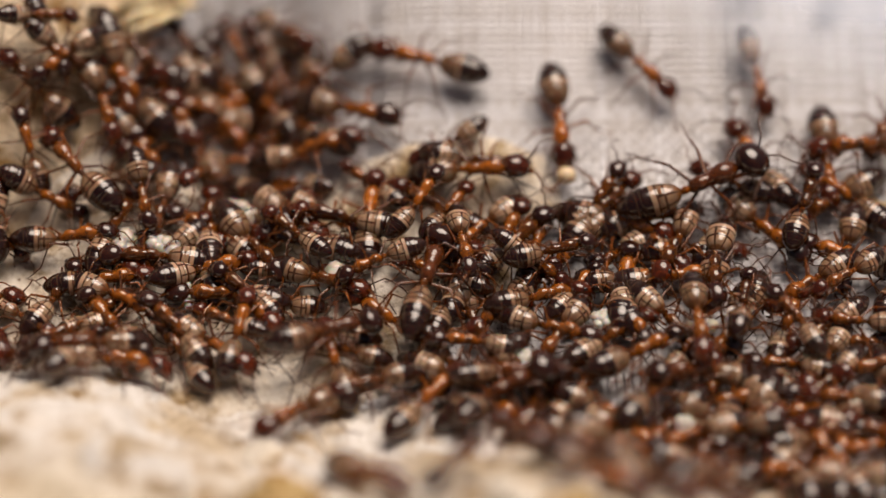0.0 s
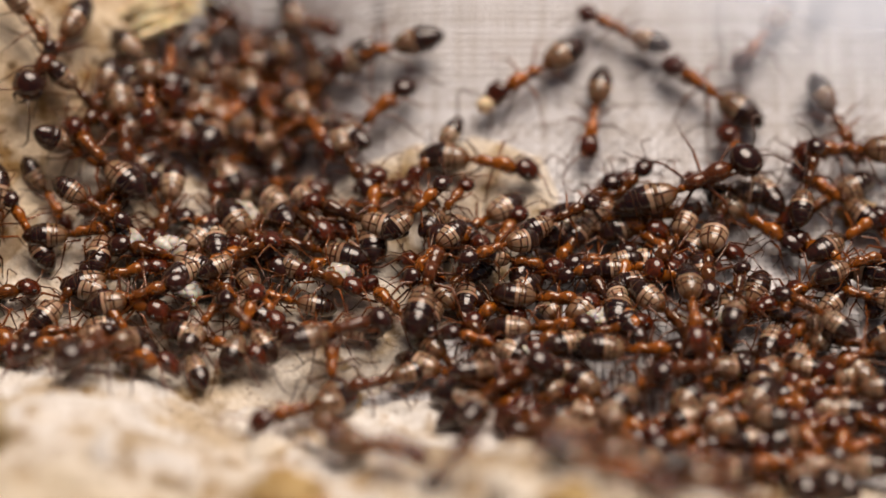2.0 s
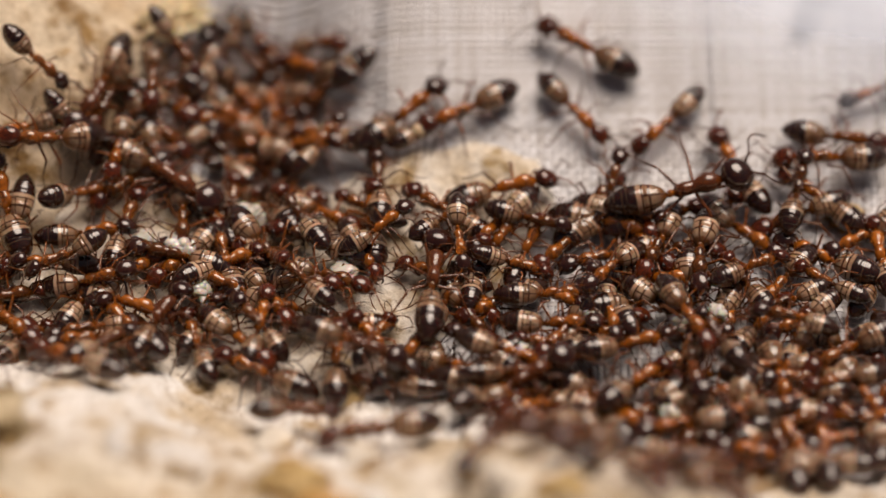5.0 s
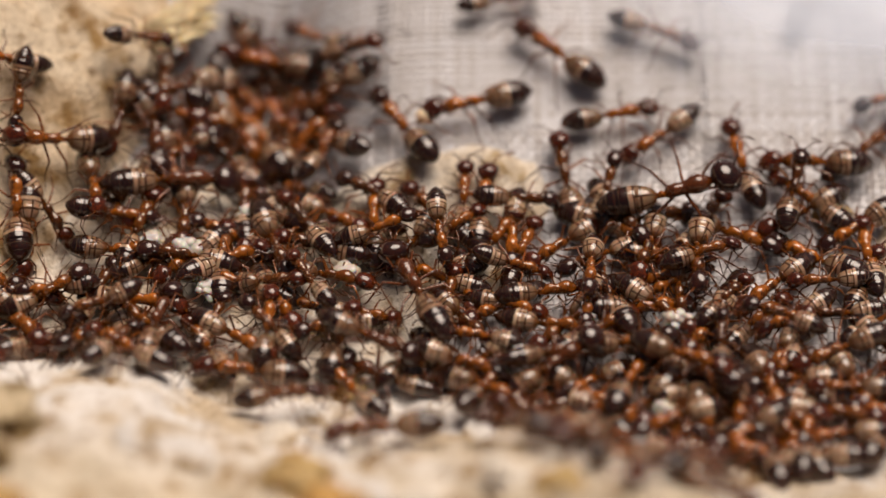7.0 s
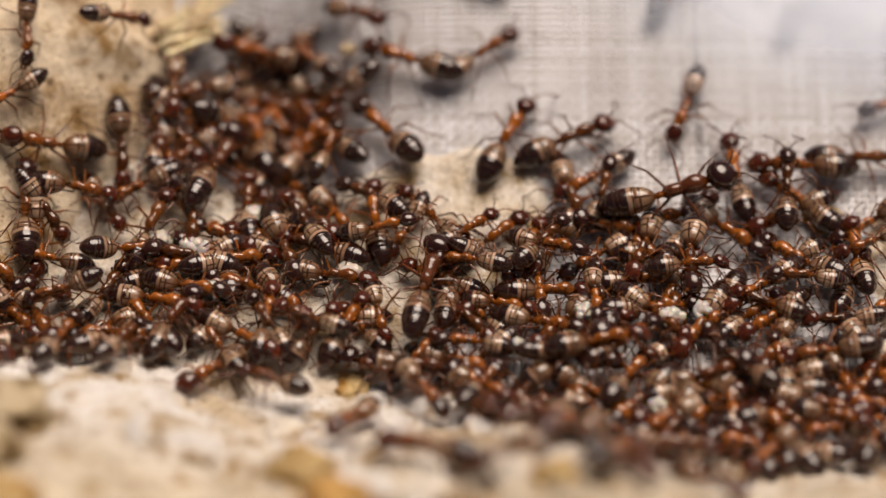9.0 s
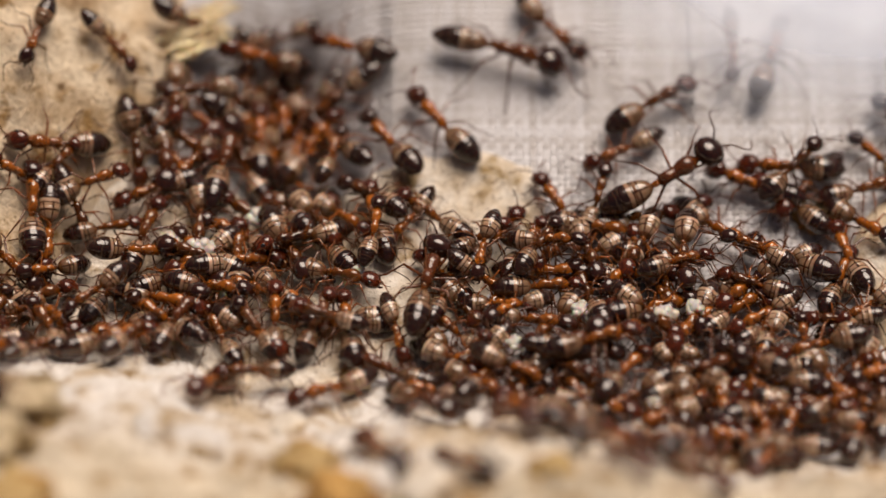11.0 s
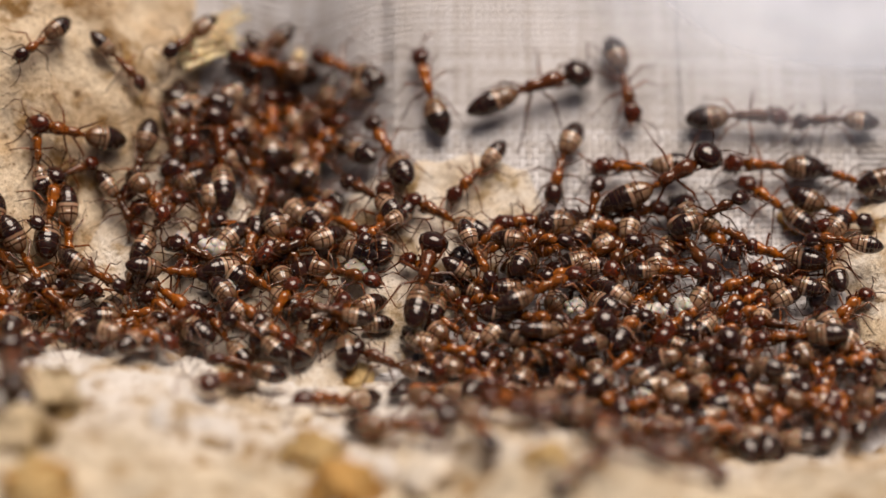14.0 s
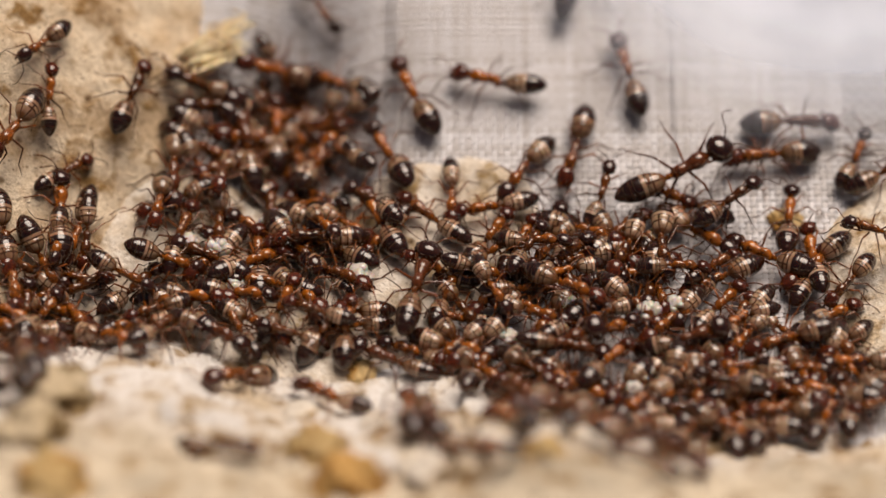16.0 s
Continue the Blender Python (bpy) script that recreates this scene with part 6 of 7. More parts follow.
ant(5, 1.10, 0.00, (0, 16, -12.5, 233), (2.38, 16, -13, 230), (5.66, 16.2, -12.8, 243), (8.09, 16, -12.8, 232), (10.32, 16, -12.6, 246), (12.29, 15.9, -12.7, 225), (13.97, 15.9, -12.5, 246), (16, 15.4, -12.2, 256))
ant(0, 1.11, 0.00, (0, 9.8, -13.7, 316), (2.94, 9.5, -13.1, 332), (6.25, 9.9, -12.9, 329), (9.11, 9.8, -13.5, 334), (11.31, 9.5, -13.6, 341), (13.02, 9.6, -13.4, 334), (15.97, 10, -13.1, 320), (16, 9.3, -13.3, 336))
ant(3, 1.07, 0.00, (0, 21, -16.1, 162), (1.8, 20.7, -16.1, 167), (3.84, 20.9, -16.2, 154), (7.08, 21.1, -16.3, 165), (10.24, 20.6, -16.5, 160), (12.45, 20.8, -16, 172), (14.15, 20.7, -16.8, 160), (16, 20.7, -15.9, 162))
ant(2, 1.10, 0.00, (0, 7.4, -21, 229), (3.1, 7.2, -21.2, 211), (5.76, 7.4, -21.1, 240), (8.98, 7.2, -20.8, 231), (11.16, 6.8, -20.2, 224), (14.01, 7.3, -20.6, 234), (16, 7.4, -20.6, 216))
ant(0, 1.18, 0.00, (0, 20.5, -14.9, 118), (2.35, 20.2, -14.9, 116), (5.21, 20, -14.9, 116), (8.41, 20.6, -14.9, 118), (10.25, 19.6, -14.8, 116), (12.48, 20.3, -14.6, 114), (15.19, 20, -14.7, 104), (16, 20.1, -14.7, 99))
ant(5, 1.06, 0.00, (0, 12, -13, 231), (3.23, 11.9, -12.8, 225), (6.31, 11.4, -12.6, 225), (8.05, 11.9, -12.5, 229), (10.6, 11.7, -12.4, 219), (12.31, 11.8, -13.1, 209), (13.96, 11.5, -12.8, 216), (16, 11.8, -13, 229))
ant(2, 1.10, 0.00, (0, -30, -4.2, 290), (2.13, -30.1, -4.3, 306), (3.91, -29.8, -3.9, 316), (6.91, -30.5, -4.4, 312), (9.11, -30.5, -5, 320), (11.2, -30.2, -4.4, 304), (13.84, -30.4, -4.7, 306), (16, -30.3, -4.3, 291))
ant(3, 1.15, 0.00, (0, -29.7, -8.2, 324), (1.69, -30.1, -8.1, 337), (3.37, -29.7, -8.3, 324), (5.12, -29.9, -8.4, 318), (7.9, -29.7, -8.3, 336), (9.6, -30.2, -8.3, 328), (11.64, -29.4, -8.8, 340), (13.25, -30, -8.6, 325), (16, -30.3, -8.5, 336))
ant(5, 1.08, 0.00, (0, -28.1, -1.9, 303), (2.9, -28.2, -1.7, 309), (4.61, -28.3, -1.8, 316), (7.06, -28.1, -2.1, 324), (10.15, -28.5, -1.6, 317), (11.8, -28, -1.9, 329), (15.2, -28.3, -2, 301), (16, -28, -2, 306))
ant(0, 1.17, 0.00, (0, -25.2, -6, 297), (2.98, -25.1, -6.5, 303), (5.1, -25.6, -5.7, 313), (8.29, -25.3, -5.7, 295), (11, -24.9, -5.7, 309), (12.86, -25.3, -5.9, 297), (15.29, -25, -5.7, 305), (16, -25.5, -6.1, 301))
ant(1, 1.10, 0.00, (0, -27.9, -4, 48), (2.82, -27.9, -3.9, 21), (5.53, -27.7, -4.2, 37), (7.76, -28, -3.8, 48), (9.6, -27.9, -4, 41), (12.72, -27.8, -4.3, 38), (14.7, -28.1, -4, 43), (16, -28.2, -4.2, 46))
ant(5, 1.06, 0.00, (0, -28.9, -6.5, 99), (3.32, -29.3, -6.4, 90), (6.08, -29.2, -6.1, 105), (8.12, -29.1, -5.9, 102), (9.97, -29.1, -6.4, 79), (13.06, -28.7, -5.9, 71), (15.75, -28.8, -6.4, 86), (16, -29.2, -6.4, 90))
ant(4, 1.07, 0.00, (0, -30.7, -0.8, 291), (1.91, -30.6, -1.1, 278), (4.04, -30.7, -1.3, 306), (5.67, -30.2, -1.6, 302), (8.12, -30.3, -1.3, 285), (11.21, -30.9, -0.9, 291), (13.13, -30.6, -1.5, 283), (16, -30.9, -1.3, 291))
ant(1, 1.06, 0.00, (0, -29.5, -2.8, 165), (3.37, -29, -3.1, 157), (6.09, -29.5, -2.3, 168), (8.98, -29.4, -2.7, 145), (11.36, -29.5, -2.7, 148), (14.17, -29.7, -2.5, 154), (16, -29.5, -2.6, 166))
ant(3, 1.12, 0.00, (0, -30.5, -6.7, 343), (2.11, -30.4, -7.1, 366), (3.72, -30.5, -7, 346), (5.66, -30.1, -6.8, 344), (8.32, -30.2, -6.7, 347), (10.54, -30.7, -6.8, 352), (12.77, -30.3, -6.6, 343), (15.52, -30.8, -7.2, 355), (16, -30.2, -6.8, 342))
ant(5, 1.13, 0.00, (0, -27.4, -18, 99), (2.32, -27.7, -18.1, 87), (4.91, -28, -18, 92), (8.29, -27.6, -17.8, 92), (11.5, -26.4, -19.4, 95, 0.5), (12, -26.5, -19.4, 95, 0.5), (13, -26.8, -18.4, 95, 0.5), (14, -27, -18, 95, 0.5), (15, -27, -18.1, 96, 0.5), (16, -27.2, -18.1, 96, 0.5))
ant(0, 1.09, 0.00, (0, -28.9, -11.8, 6), (2.25, -28.9, -11.8, 7), (4.14, -28.8, -11.6, 2), (6.15, -28.6, -11.5, 20), (8.47, -28.8, -11.6, 13), (11.75, -28.9, -11.1, 19), (14.21, -28.9, -11.5, 24), (16, -28.9, -12.3, 15))
ant(4, 1.15, 0.00, (0, 17.2, -12.3, 278), (2.82, 17.6, -12.2, 266), (5.69, 17.4, -12, 263), (7.73, 17.3, -12.3, 284), (9.67, 17.5, -12.4, 273), (12.97, 17, -12.1, 285), (15.95, 17.2, -12.4, 277), (16, 17.1, -12.6, 273))
ant(4, 1.13, 0.00, (0, 18.8, -15.2, 99), (2.65, 19, -15.3, 103), (5.54, 19.2, -15.5, 105), (7.8, 18.9, -15.5, 96), (10.17, 18.7, -15.3, 106), (12.41, 18.5, -15.5, 94), (15.36, 19.2, -15.1, 117), (16, 18.9, -15.6, 102))
ant(1, 1.04, 0.00, (0, 17.7, -13.9, 281), (1.93, 17.8, -13.6, 276), (4.36, 17.6, -13.8, 279), (7.12, 17.3, -13.4, 270), (10.5, 17.6, -13.5, 274), (13.34, 17.5, -13.7, 299), (15.39, 17.9, -13.9, 281), (16, 17.5, -13.6, 284))
ant(5, 1.17, 0.00, (0, 26.4, -13.4, 154), (3.09, 25.9, -13.2, 152), (4.71, 26.1, -13.3, 171), (8.02, 26.4, -12.9, 176), (10.13, 26, -12.8, 163), (11.85, 25.9, -12.8, 153), (14.95, 25.7, -13.2, 170), (16, 25.9, -13.1, 164))
ant(5, 1.03, 0.00, (0, 20.4, -13.4, 16), (2.54, 20.5, -13, 31), (5.03, 20.4, -12.7, 24), (7.04, 20.7, -13.1, 33), (9.12, 20.7, -13, 21), (10.8, 20.3, -13, 25), (13.1, 20.4, -13.1, 17), (15.97, 20.6, -13, 19), (16, 20.7, -12.5, 24))
ant(5, 1.00, 0.00, (0, 25.7, -14.8, 58), (2.2, 25.9, -14.7, 68), (4.52, 26.1, -14.4, 56), (6.89, 26, -14.2, 61), (9.76, 26, -15.1, 73), (12.43, 25.7, -14.5, 68), (14.62, 25.7, -14.7, 64), (16, 25.7, -15.1, 66))
ant(5, 1.08, 0.00, (0, 21.1, -15.1, 83), (1.71, 21.6, -15, 74), (4.95, 21.6, -15.3, 91), (7.83, 21.1, -14.8, 77), (10.56, 21.4, -14.9, 75), (12.83, 21.6, -15.2, 74), (16, 21.3, -15.5, 76))
ant(2, 1.09, 0.00, (0, 19.5, -11.2, 306), (1.79, 19.2, -10.7, 297), (5.07, 19.5, -9.9, 279), (7.65, 19.4, -11.1, 290), (10.41, 19.5, -11.2, 300), (12.09, 19.4, -10.7, 296), (14.2, 19.2, -10.8, 285), (16, 19.4, -10.8, 298))
ant(0, 1.15, 0.00, (0, 19.9, -13.7, 34), (1.9, 19.2, -13.6, 9), (4.89, 19.6, -13.5, 18), (7.2, 19.9, -13.8, 13), (9.8, 19.9, -13.8, 2), (12.31, 19.8, -13.8, 9), (15.02, 19.4, -14, 20), (16, 19.9, -13.6, 23))
ant(0, 1.18, 0.00, (0, 22.9, -13.1, 339), (3.15, 23.2, -12.8, 328), (6.32, 23.2, -13.2, 356), (8.03, 23.2, -12.6, 328), (9.89, 22.7, -12.8, 346), (13.22, 23, -13.3, 346), (14.98, 23.1, -13, 336), (16, 23.1, -12.9, 336))
ant(0, 1.04, 0.00, (0, 4.8, -15.5, 143), (3.29, 5.4, -15.2, 140), (5.29, 4.7, -15.2, 143), (7.71, 5.1, -15, 152), (10.35, 5.2, -15.1, 129), (13.47, 4.7, -15, 150), (15.4, 4.9, -14.9, 139), (16, 5.1, -14.9, 122))
ant(3, 1.08, 0.00, (0, 5.8, -18.9, 235), (1.99, 6.1, -19.2, 256), (5.34, 5.6, -19, 235), (7.09, 6.2, -19.3, 228), (8.94, 5.3, -19, 228), (12.27, 6, -19.1, 247), (14.51, 5.5, -19.3, 241), (16, 5.5, -19.4, 249))
ant(3, 1.09, 0.00, (0, 4.8, -11.8, 255), (2.07, 4.8, -11.9, 230), (5.1, 4.6, -12.2, 239), (8.48, 4.9, -11.9, 241), (10.31, 5.1, -11.7, 246), (13.08, 4.4, -11.4, 247), (15.29, 4.5, -11.7, 245), (16, 4.9, -11.8, 268))
ant(1, 1.09, 0.00, (0, 1, -9.1, 342), (2.71, 0.7, -9.5, 337), (5.45, 1, -9.2, 334), (7.57, 1, -9.2, 344), (10.73, 1.2, -9.5, 335), (13.04, 0.6, -9, 335), (14.85, 0.8, -9, 347), (16, 1, -8.9, 343))
ant(2, 1.11, 0.00, (0, 6.3, -12.9, 28), (2.66, 6, -12.7, 40), (4.9, 6.5, -12.9, 39), (7.76, 6, -12.9, 32), (11, 6, -13.1, 32), (12.86, 5.7, -12.5, 43), (15.23, 6.3, -13, 10), (16, 6.3, -12.5, 11))
ant(3, 1.04, 0.00, (0, 2.1, -8.7, 220), (2.85, 2.3, -9, 221), (5.01, 1.9, -9, 210), (7.74, 1.9, -8.8, 218), (9.44, 2.1, -8.8, 216), (12.62, 2.1, -8.7, 230), (14.23, 1.9, -8.9, 223), (16, 2.2, -8.6, 227))
ant(5, 1.01, 0.00, (0, 7.8, -15.4, 334), (2.9, 8.3, -15.7, 324), (5, 8.8, -16.8, 297), (7.6, 9.8, -17.4, 322), (8.9, 9.8, -17.4, 293), (10.7, 9.8, -17.4, 322), (12.5, 9.8, -17.4, 326), (14.2, 9.8, -17.4, 303), (15.6, 9.8, -17.4, 316), (16, 9.8, -17.4, 285))
ant(3, 1.03, 0.00, (0, 13.9, -16.6, 351), (2, 14.7, -16.5, 367), (4.1, 15.2, -16.5, 360), (5.5, 15.7, -16.1, 394), (8.5, 15.9, -15.5, 394), (10.3, 15.9, -15.5, 378), (12.9, 15.9, -15.3, 369), (15.5, 15.9, -14.8, 382), (16, 15.9, -14.6, 373))
ant(2, 1.00, 0.00, (0, 13.1, -23.5, 300), (1.7, 14.2, -24.6, 315), (4.6, 14.5, -25.1, 293), (7.3, 15.0, -25.5, 312), (9.1, 15.1, -25.5, 297), (11.2, 15.1, -25.5, 287), (12.9, 15.1, -25.5, 318), (14.8, 15.1, -25.5, 295), (16, 15.1, -25.5, 285))
ant(2, 1.09, 0.00, (0, 6.3, -17.5, 59), (2.8, 6.3, -17.4, 92), (4.9, 6.4, -16.5, 86), (6.7, 7.0, -15.6, 56), (8.3, 7.7, -15.5, 47), (10.1, 8.2, -15.5, 72), (12.9, 8.3, -15.5, 75), (15.8, 8.3, -15.5, 62), (16, 8.3, -15.5, 93))
ant(3, 1.00, 0.00, (0, 10.5, -22.9, 310), (2.8, 10.7, -24.3, 276), (4.2, 10.9, -24.8, 291), (6.5, 10.7, -24.9, 258), (8.3, 10.8, -24.9, 280), (9.8, 10.8, -24.9, 284), (12.2, 10.9, -24.9, 297), (13.8, 11.4, -24.9, 318), (16, 12.5, -24.9, 350))
ant(3, 0.99, 0.00, (0, 7.7, -23.4, 328), (1.9, 8.4, -23.4, 352), (3.4, 8.8, -23.3, 375), (4.8, 9.7, -22.6, 389), (6.7, 9.7, -22.3, 409), (9.6, 9.7, -22.1, 407), (11.8, 9.7, -21.7, 395), (13.2, 9.7, -21.4, 417), (14.6, 9.7, -21.4, 440), (16, 9.7, -21.4, 406))
ant(3, 1.06, 0.00, (0, 11.6, -18.8, 31), (2.6, 12.8, -18.3, 18), (4, 12.9, -18.3, 0), (5.4, 13.6, -18.3, 5), (7, 13.6, -18.2, 20), (8.3, 13.6, -18.2, 5), (10.2, 13.6, -18.2, 0), (11.9, 13.6, -18.1, 3), (14.8, 13.6, -17.7, 21), (16, 13.6, -17.3, 43))
ant(14, 1.20, 0.90, (0, 3.1, -10.6, 27), (2, 3.1, -10.7, 31), (4, 3.5, -11, 25), (6.5, 6.6, -9.2, 31), (8, 6.7, -9.2, 27), (9, 7.6, -8.9, 30), (11.5, 7.6, -8.5, 26), (12, 7.6, -8.3, 24), (14, 8.5, -8.2, 22), (16, 8.1, -8.8, 20))
ant(1, 0.97, 0.20, (0, 27.1, -13.5, 78), (2.8, 27.1, -13.6, 79), (6, 27.7, -13.5, 99), (8.7, 27.1, -13.3, 85), (10.8, 27.4, -13.2, 89), (14.1, 27.3, -13.7, 87), (16, 27, -13.8, 98))
ant(0, 1.11, 0.45, (0, -18.2, 1.8, 66), (2.8, -19.2, 1.8, 76), (5.9, -18.7, 1.9, 72), (9.3, -18.3, 2, 68), (11.3, -19.3, 1.4, 70), (14.6, -18.9, 2.3, 58), (16, -18.2, 1.4, 73))
ant(0, 0.96, 0.00, (0, -14.3, -7.3, 119), (3.2, -14.4, -6.9, 102), (6.3, -14.5, -7, 115), (8.1, -13.9, -7.9, 124), (10.5, -14.1, -6.7, 113), (12.5, -14.7, -7.4, 115), (15.6, -14.3, -7.2, 125), (16, -14.1, -6.9, 115))
ant(1, 0.99, 0.00, (0, -6.8, -6.1, 181), (2.8, -6.7, -5.9, 191), (4.8, -6.4, -5.8, 189), (7.7, -6.7, -6.1, 202), (9.9, -6.5, -5.5, 191), (11.8, -6.7, -5.9, 195), (14.1, -6.8, -5.8, 218), (16, -6.7, -5.8, 196))
ant(2, 1.10, 0.00, (0, 6.3, -6.2, 240), (2.4, 6.6, -5.9, 229), (4.4, 7, -6.3, 235), (7, 7.2, -6, 227), (10.2, 7.1, -6.1, 231), (13.5, 6.5, -6.1, 236), (16, 7.3, -6.2, 240))
ant(0, 1.12, 0.00, (0, -17.6, -3.7, 329), (3, -18.2, -3.8, 333), (5.1, -18.3, -4.1, 335), (7.1, -18.2, -4, 347), (9.8, -17.4, -4.3, 341), (12.2, -18.1, -4.2, 339), (14.5, -18.2, -4.1, 315), (16, -17.6, -4.4, 354))
ant(2, 1.01, 0.45, (0, -5.9, -8.3, 104), (2.1, -6.2, -9.2, 90), (5.3, -6.1, -8.6, 86), (8.6, -5.9, -6.4, 61), (11.5, -6.2, -6.5, 101), (13.6, -6.5, -6.9, 95), (16, -6.5, -7.3, 83))
ant(4, 1.04, 0.00, (0, 1.5, -4.7, 293), (2.5, 1.1, -4.9, 307), (5.3, 1.5, -4.9, 301), (7.5, 1.4, -5.6, 311), (10.5, 1.5, -4.9, 305), (13.4, 1.3, -5.1, 299), (15.2, 1.3, -4.9, 303), (16, 1.3, -5.1, 303))
ant(0, 1.01, 0.00, (0, 13.4, -15, 260), (3, 13.3, -14.8, 274), (5.5, 13.7, -14.8, 271), (8.7, 13.2, -14.8, 265), (10.9, 13.2, -14.8, 267), (14.3, 13.5, -14.4, 271), (16, 13.2, -14.8, 267))
ant(0, 1.07, 0.45, (0, 12.5, -5.5, 307), (2.9, 13, -5.3, 309), (6.1, 13.1, -4.7, 317), (9.5, 13.3, -5.7, 314), (11.9, 13.1, -5.6, 312), (14.8, 13.2, -5.7, 319), (16, 13.2, -5.2, 310))
ant(4, 1.03, 0.45, (0, -6.5, -2.5, 336), (2.6, -7, -2.2, 333), (5.3, -6.7, -2.4, 337), (8.6, -6.7, -2.4, 345), (10.9, -6.6, -2.4, 341), (12.9, -6.8, -2.6, 343), (14.8, -6.6, -2.3, 332), (16, -7.3, -2.3, 329))
ant(4, 0.97, 0.70, (0, -11.3, -6.1, 78), (3.3, -11.1, -5.9, 72), (6.7, -10.7, -6.3, 86), (9.5, -11.1, -6, 81), (11.8, -10.8, -6.1, 95), (13.8, -11, -5.7, 61), (16, -11.1, -5.3, 66))
ant(5, 1.05, 0.70, (0, 10.9, -7.7, 29), (2.4, 11.2, -8, -4), (4.2, 11, -7.7, 17), (6.6, 11.5, -7.7, 6), (9.1, 11.3, -7.8, 38), (11.8, 11.2, -7.5, 29), (14.9, 11.8, -7.8, 32), (16, 11.1, -7.9, 23))
ant(1, 1.00, 0.45, (0, 28.3, -11, 221), (2.2, 28.2, -10.5, 193), (4.1, 28.4, -10.8, 188), (7.4, 28.4, -10.4, 220), (10.4, 27.5, -10.6, 204), (12.5, 27.8, -10.2, 197), (15.4, 27.9, -9.9, 193), (16, 28, -10.4, 190))
ant(0, 1.04, 0.00, (0, 13, -17.4, 158), (2.6, 13.4, -17.7, 189), (4.8, 13.5, -17.2, 174), (7.6, 13.1, -17.3, 169), (10.5, 12.9, -17.6, 187), (12.4, 12.9, -17.4, 192), (15.6, 12.8, -17.3, 186), (16, 12.7, -17.5, 187))
ant(1, 1.02, 0.45, (0, 6.1, -5.9, 342), (2.6, 5.9, -6, 366), (4.5, 6.8, -5.9, 362), (7.4, 6.6, -6.2, 351), (10.4, 6, -6.2, 346), (12.7, 5.7, -6, 371), (15.2, 5.8, -6.5, 336), (16, 6.4, -6, 340))
ant(3, 1.08, 0.20, (0, 9.5, -6.2, 34), (2, 9.1, -6.3, 17), (4.5, 9.7, -6.5, 29), (6.5, 9.4, -6.4, 34), (8.9, 9.4, -6.6, 28), (10.9, 9.5, -6.6, 50), (12.9, 9.4, -6.3, 35), (15.2, 9.2, -6.3, 24), (16, 9.5, -6.3, 31))
ant(2, 0.97, 0.00, (0, -11.7, 2.3, 240), (2.4, -11, 2.4, 242), (4.4, -11.4, 2.4, 249), (6.6, -11.7, 2, 253), (9, -11.4, 2.1, 244), (10.9, -11.3, 1.7, 253), (13.6, -11.3, 2, 254), (16, -11.6, 2.6, 254))
ant(1, 1.00, 0.00, (0, -20.9, -6.3, 213), (2.8, -21.2, -6.4, 196), (5.6, -20.8, -6.4, 205), (8.6, -21.2, -6.6, 221), (10.9, -20.9, -6.9, 207), (14.1, -20.8, -6.8, 203), (16, -20.9, -6.8, 205))
ant(4, 1.07, 0.70, (0, 23.9, -8.5, 190), (3.3, 23.2, -8, 208), (6.6, 23.4, -8.2, 204), (9, 23.4, -8.6, 184), (11.8, 23.7, -8.2, 193), (13.6, 23.3, -8, 177), (16, 23.4, -8.4, 195))
ant(2, 1.04, 0.70, (0, 11.3, -10.9, 52), (2.5, 11, -10.6, 46), (4.3, 11.2, -10.7, 39), (6.9, 11.1, -10.9, 64), (10.1, 11.5, -10.7, 54), (12.8, 11.2, -11, 55), (15.4, 11.7, -11, 46), (16, 11.2, -10.7, 51))
ant(1, 0.94, 0.00, (0, -15.2, 0.1, 155), (2.5, -15.5, 0.2, 152), (5.3, -15, -0.3, 159), (8.6, -15.1, -0.1, 149), (10.5, -16, 0.1, 131), (13.2, -15.2, 0.2, 158), (16, -15.2, 0.4, 140))
ant(0, 0.98, 0.00, (0, -0.4, -1.5, 156), (3.1, -0.4, -2, 141), (4.9, -0.4, -1.7, 159), (8.3, -0.4, -2.1, 160), (11.4, -0.2, -2, 126), (13.9, -0.7, -1.9, 146), (16, -0.6, -1.4, 152))
ant(3, 1.09, 0.45, (0, -13, -1.4, 22), (2.8, -13, -0.8, 33), (5.1, -13, -1, 32), (7.3, -13.2, -0.7, 30), (10.1, -13.1, -0.9, 10), (12.7, -13, -1.1, 20), (15.7, -12.7, -1.3, 17), (16, -13.3, -1, 29))
ant(0, 1.04, 0.20, (0, -29.4, -8.8, 206), (2.5, -29.1, -8.9, 185), (5.6, -29.6, -8.8, 198), (8, -29.1, -9.2, 190), (10.1, -29.1, -9.1, 202), (12.4, -29.8, -8.9, 174), (15.2, -29.5, -8.7, 186), (16, -28.8, -9.1, 197))
ant(1, 1.11, 0.00, (0, -13.4, 1.9, 153), (2, -13.1, 1.8, 156), (5.3, -13.2, 2.1, 140), (8.1, -13.5, 1.4, 164), (10.9, -13.7, 1.8, 156), (13.5, -13.6, 1.8, 154), (15.6, -13.3, 1.7, 153), (16, -13.2, 2.2, 148))
ant(2, 0.98, 0.20, (0, 28.1, -11.1, 125), (3.3, 28, -10.7, 122), (6.1, 27.8, -11, 117), (9.1, 27.8, -10.9, 146), (11.5, 28.1, -10.8, 124), (14.6, 28.2, -10.3, 118), (16, 27.6, -10.9, 133))
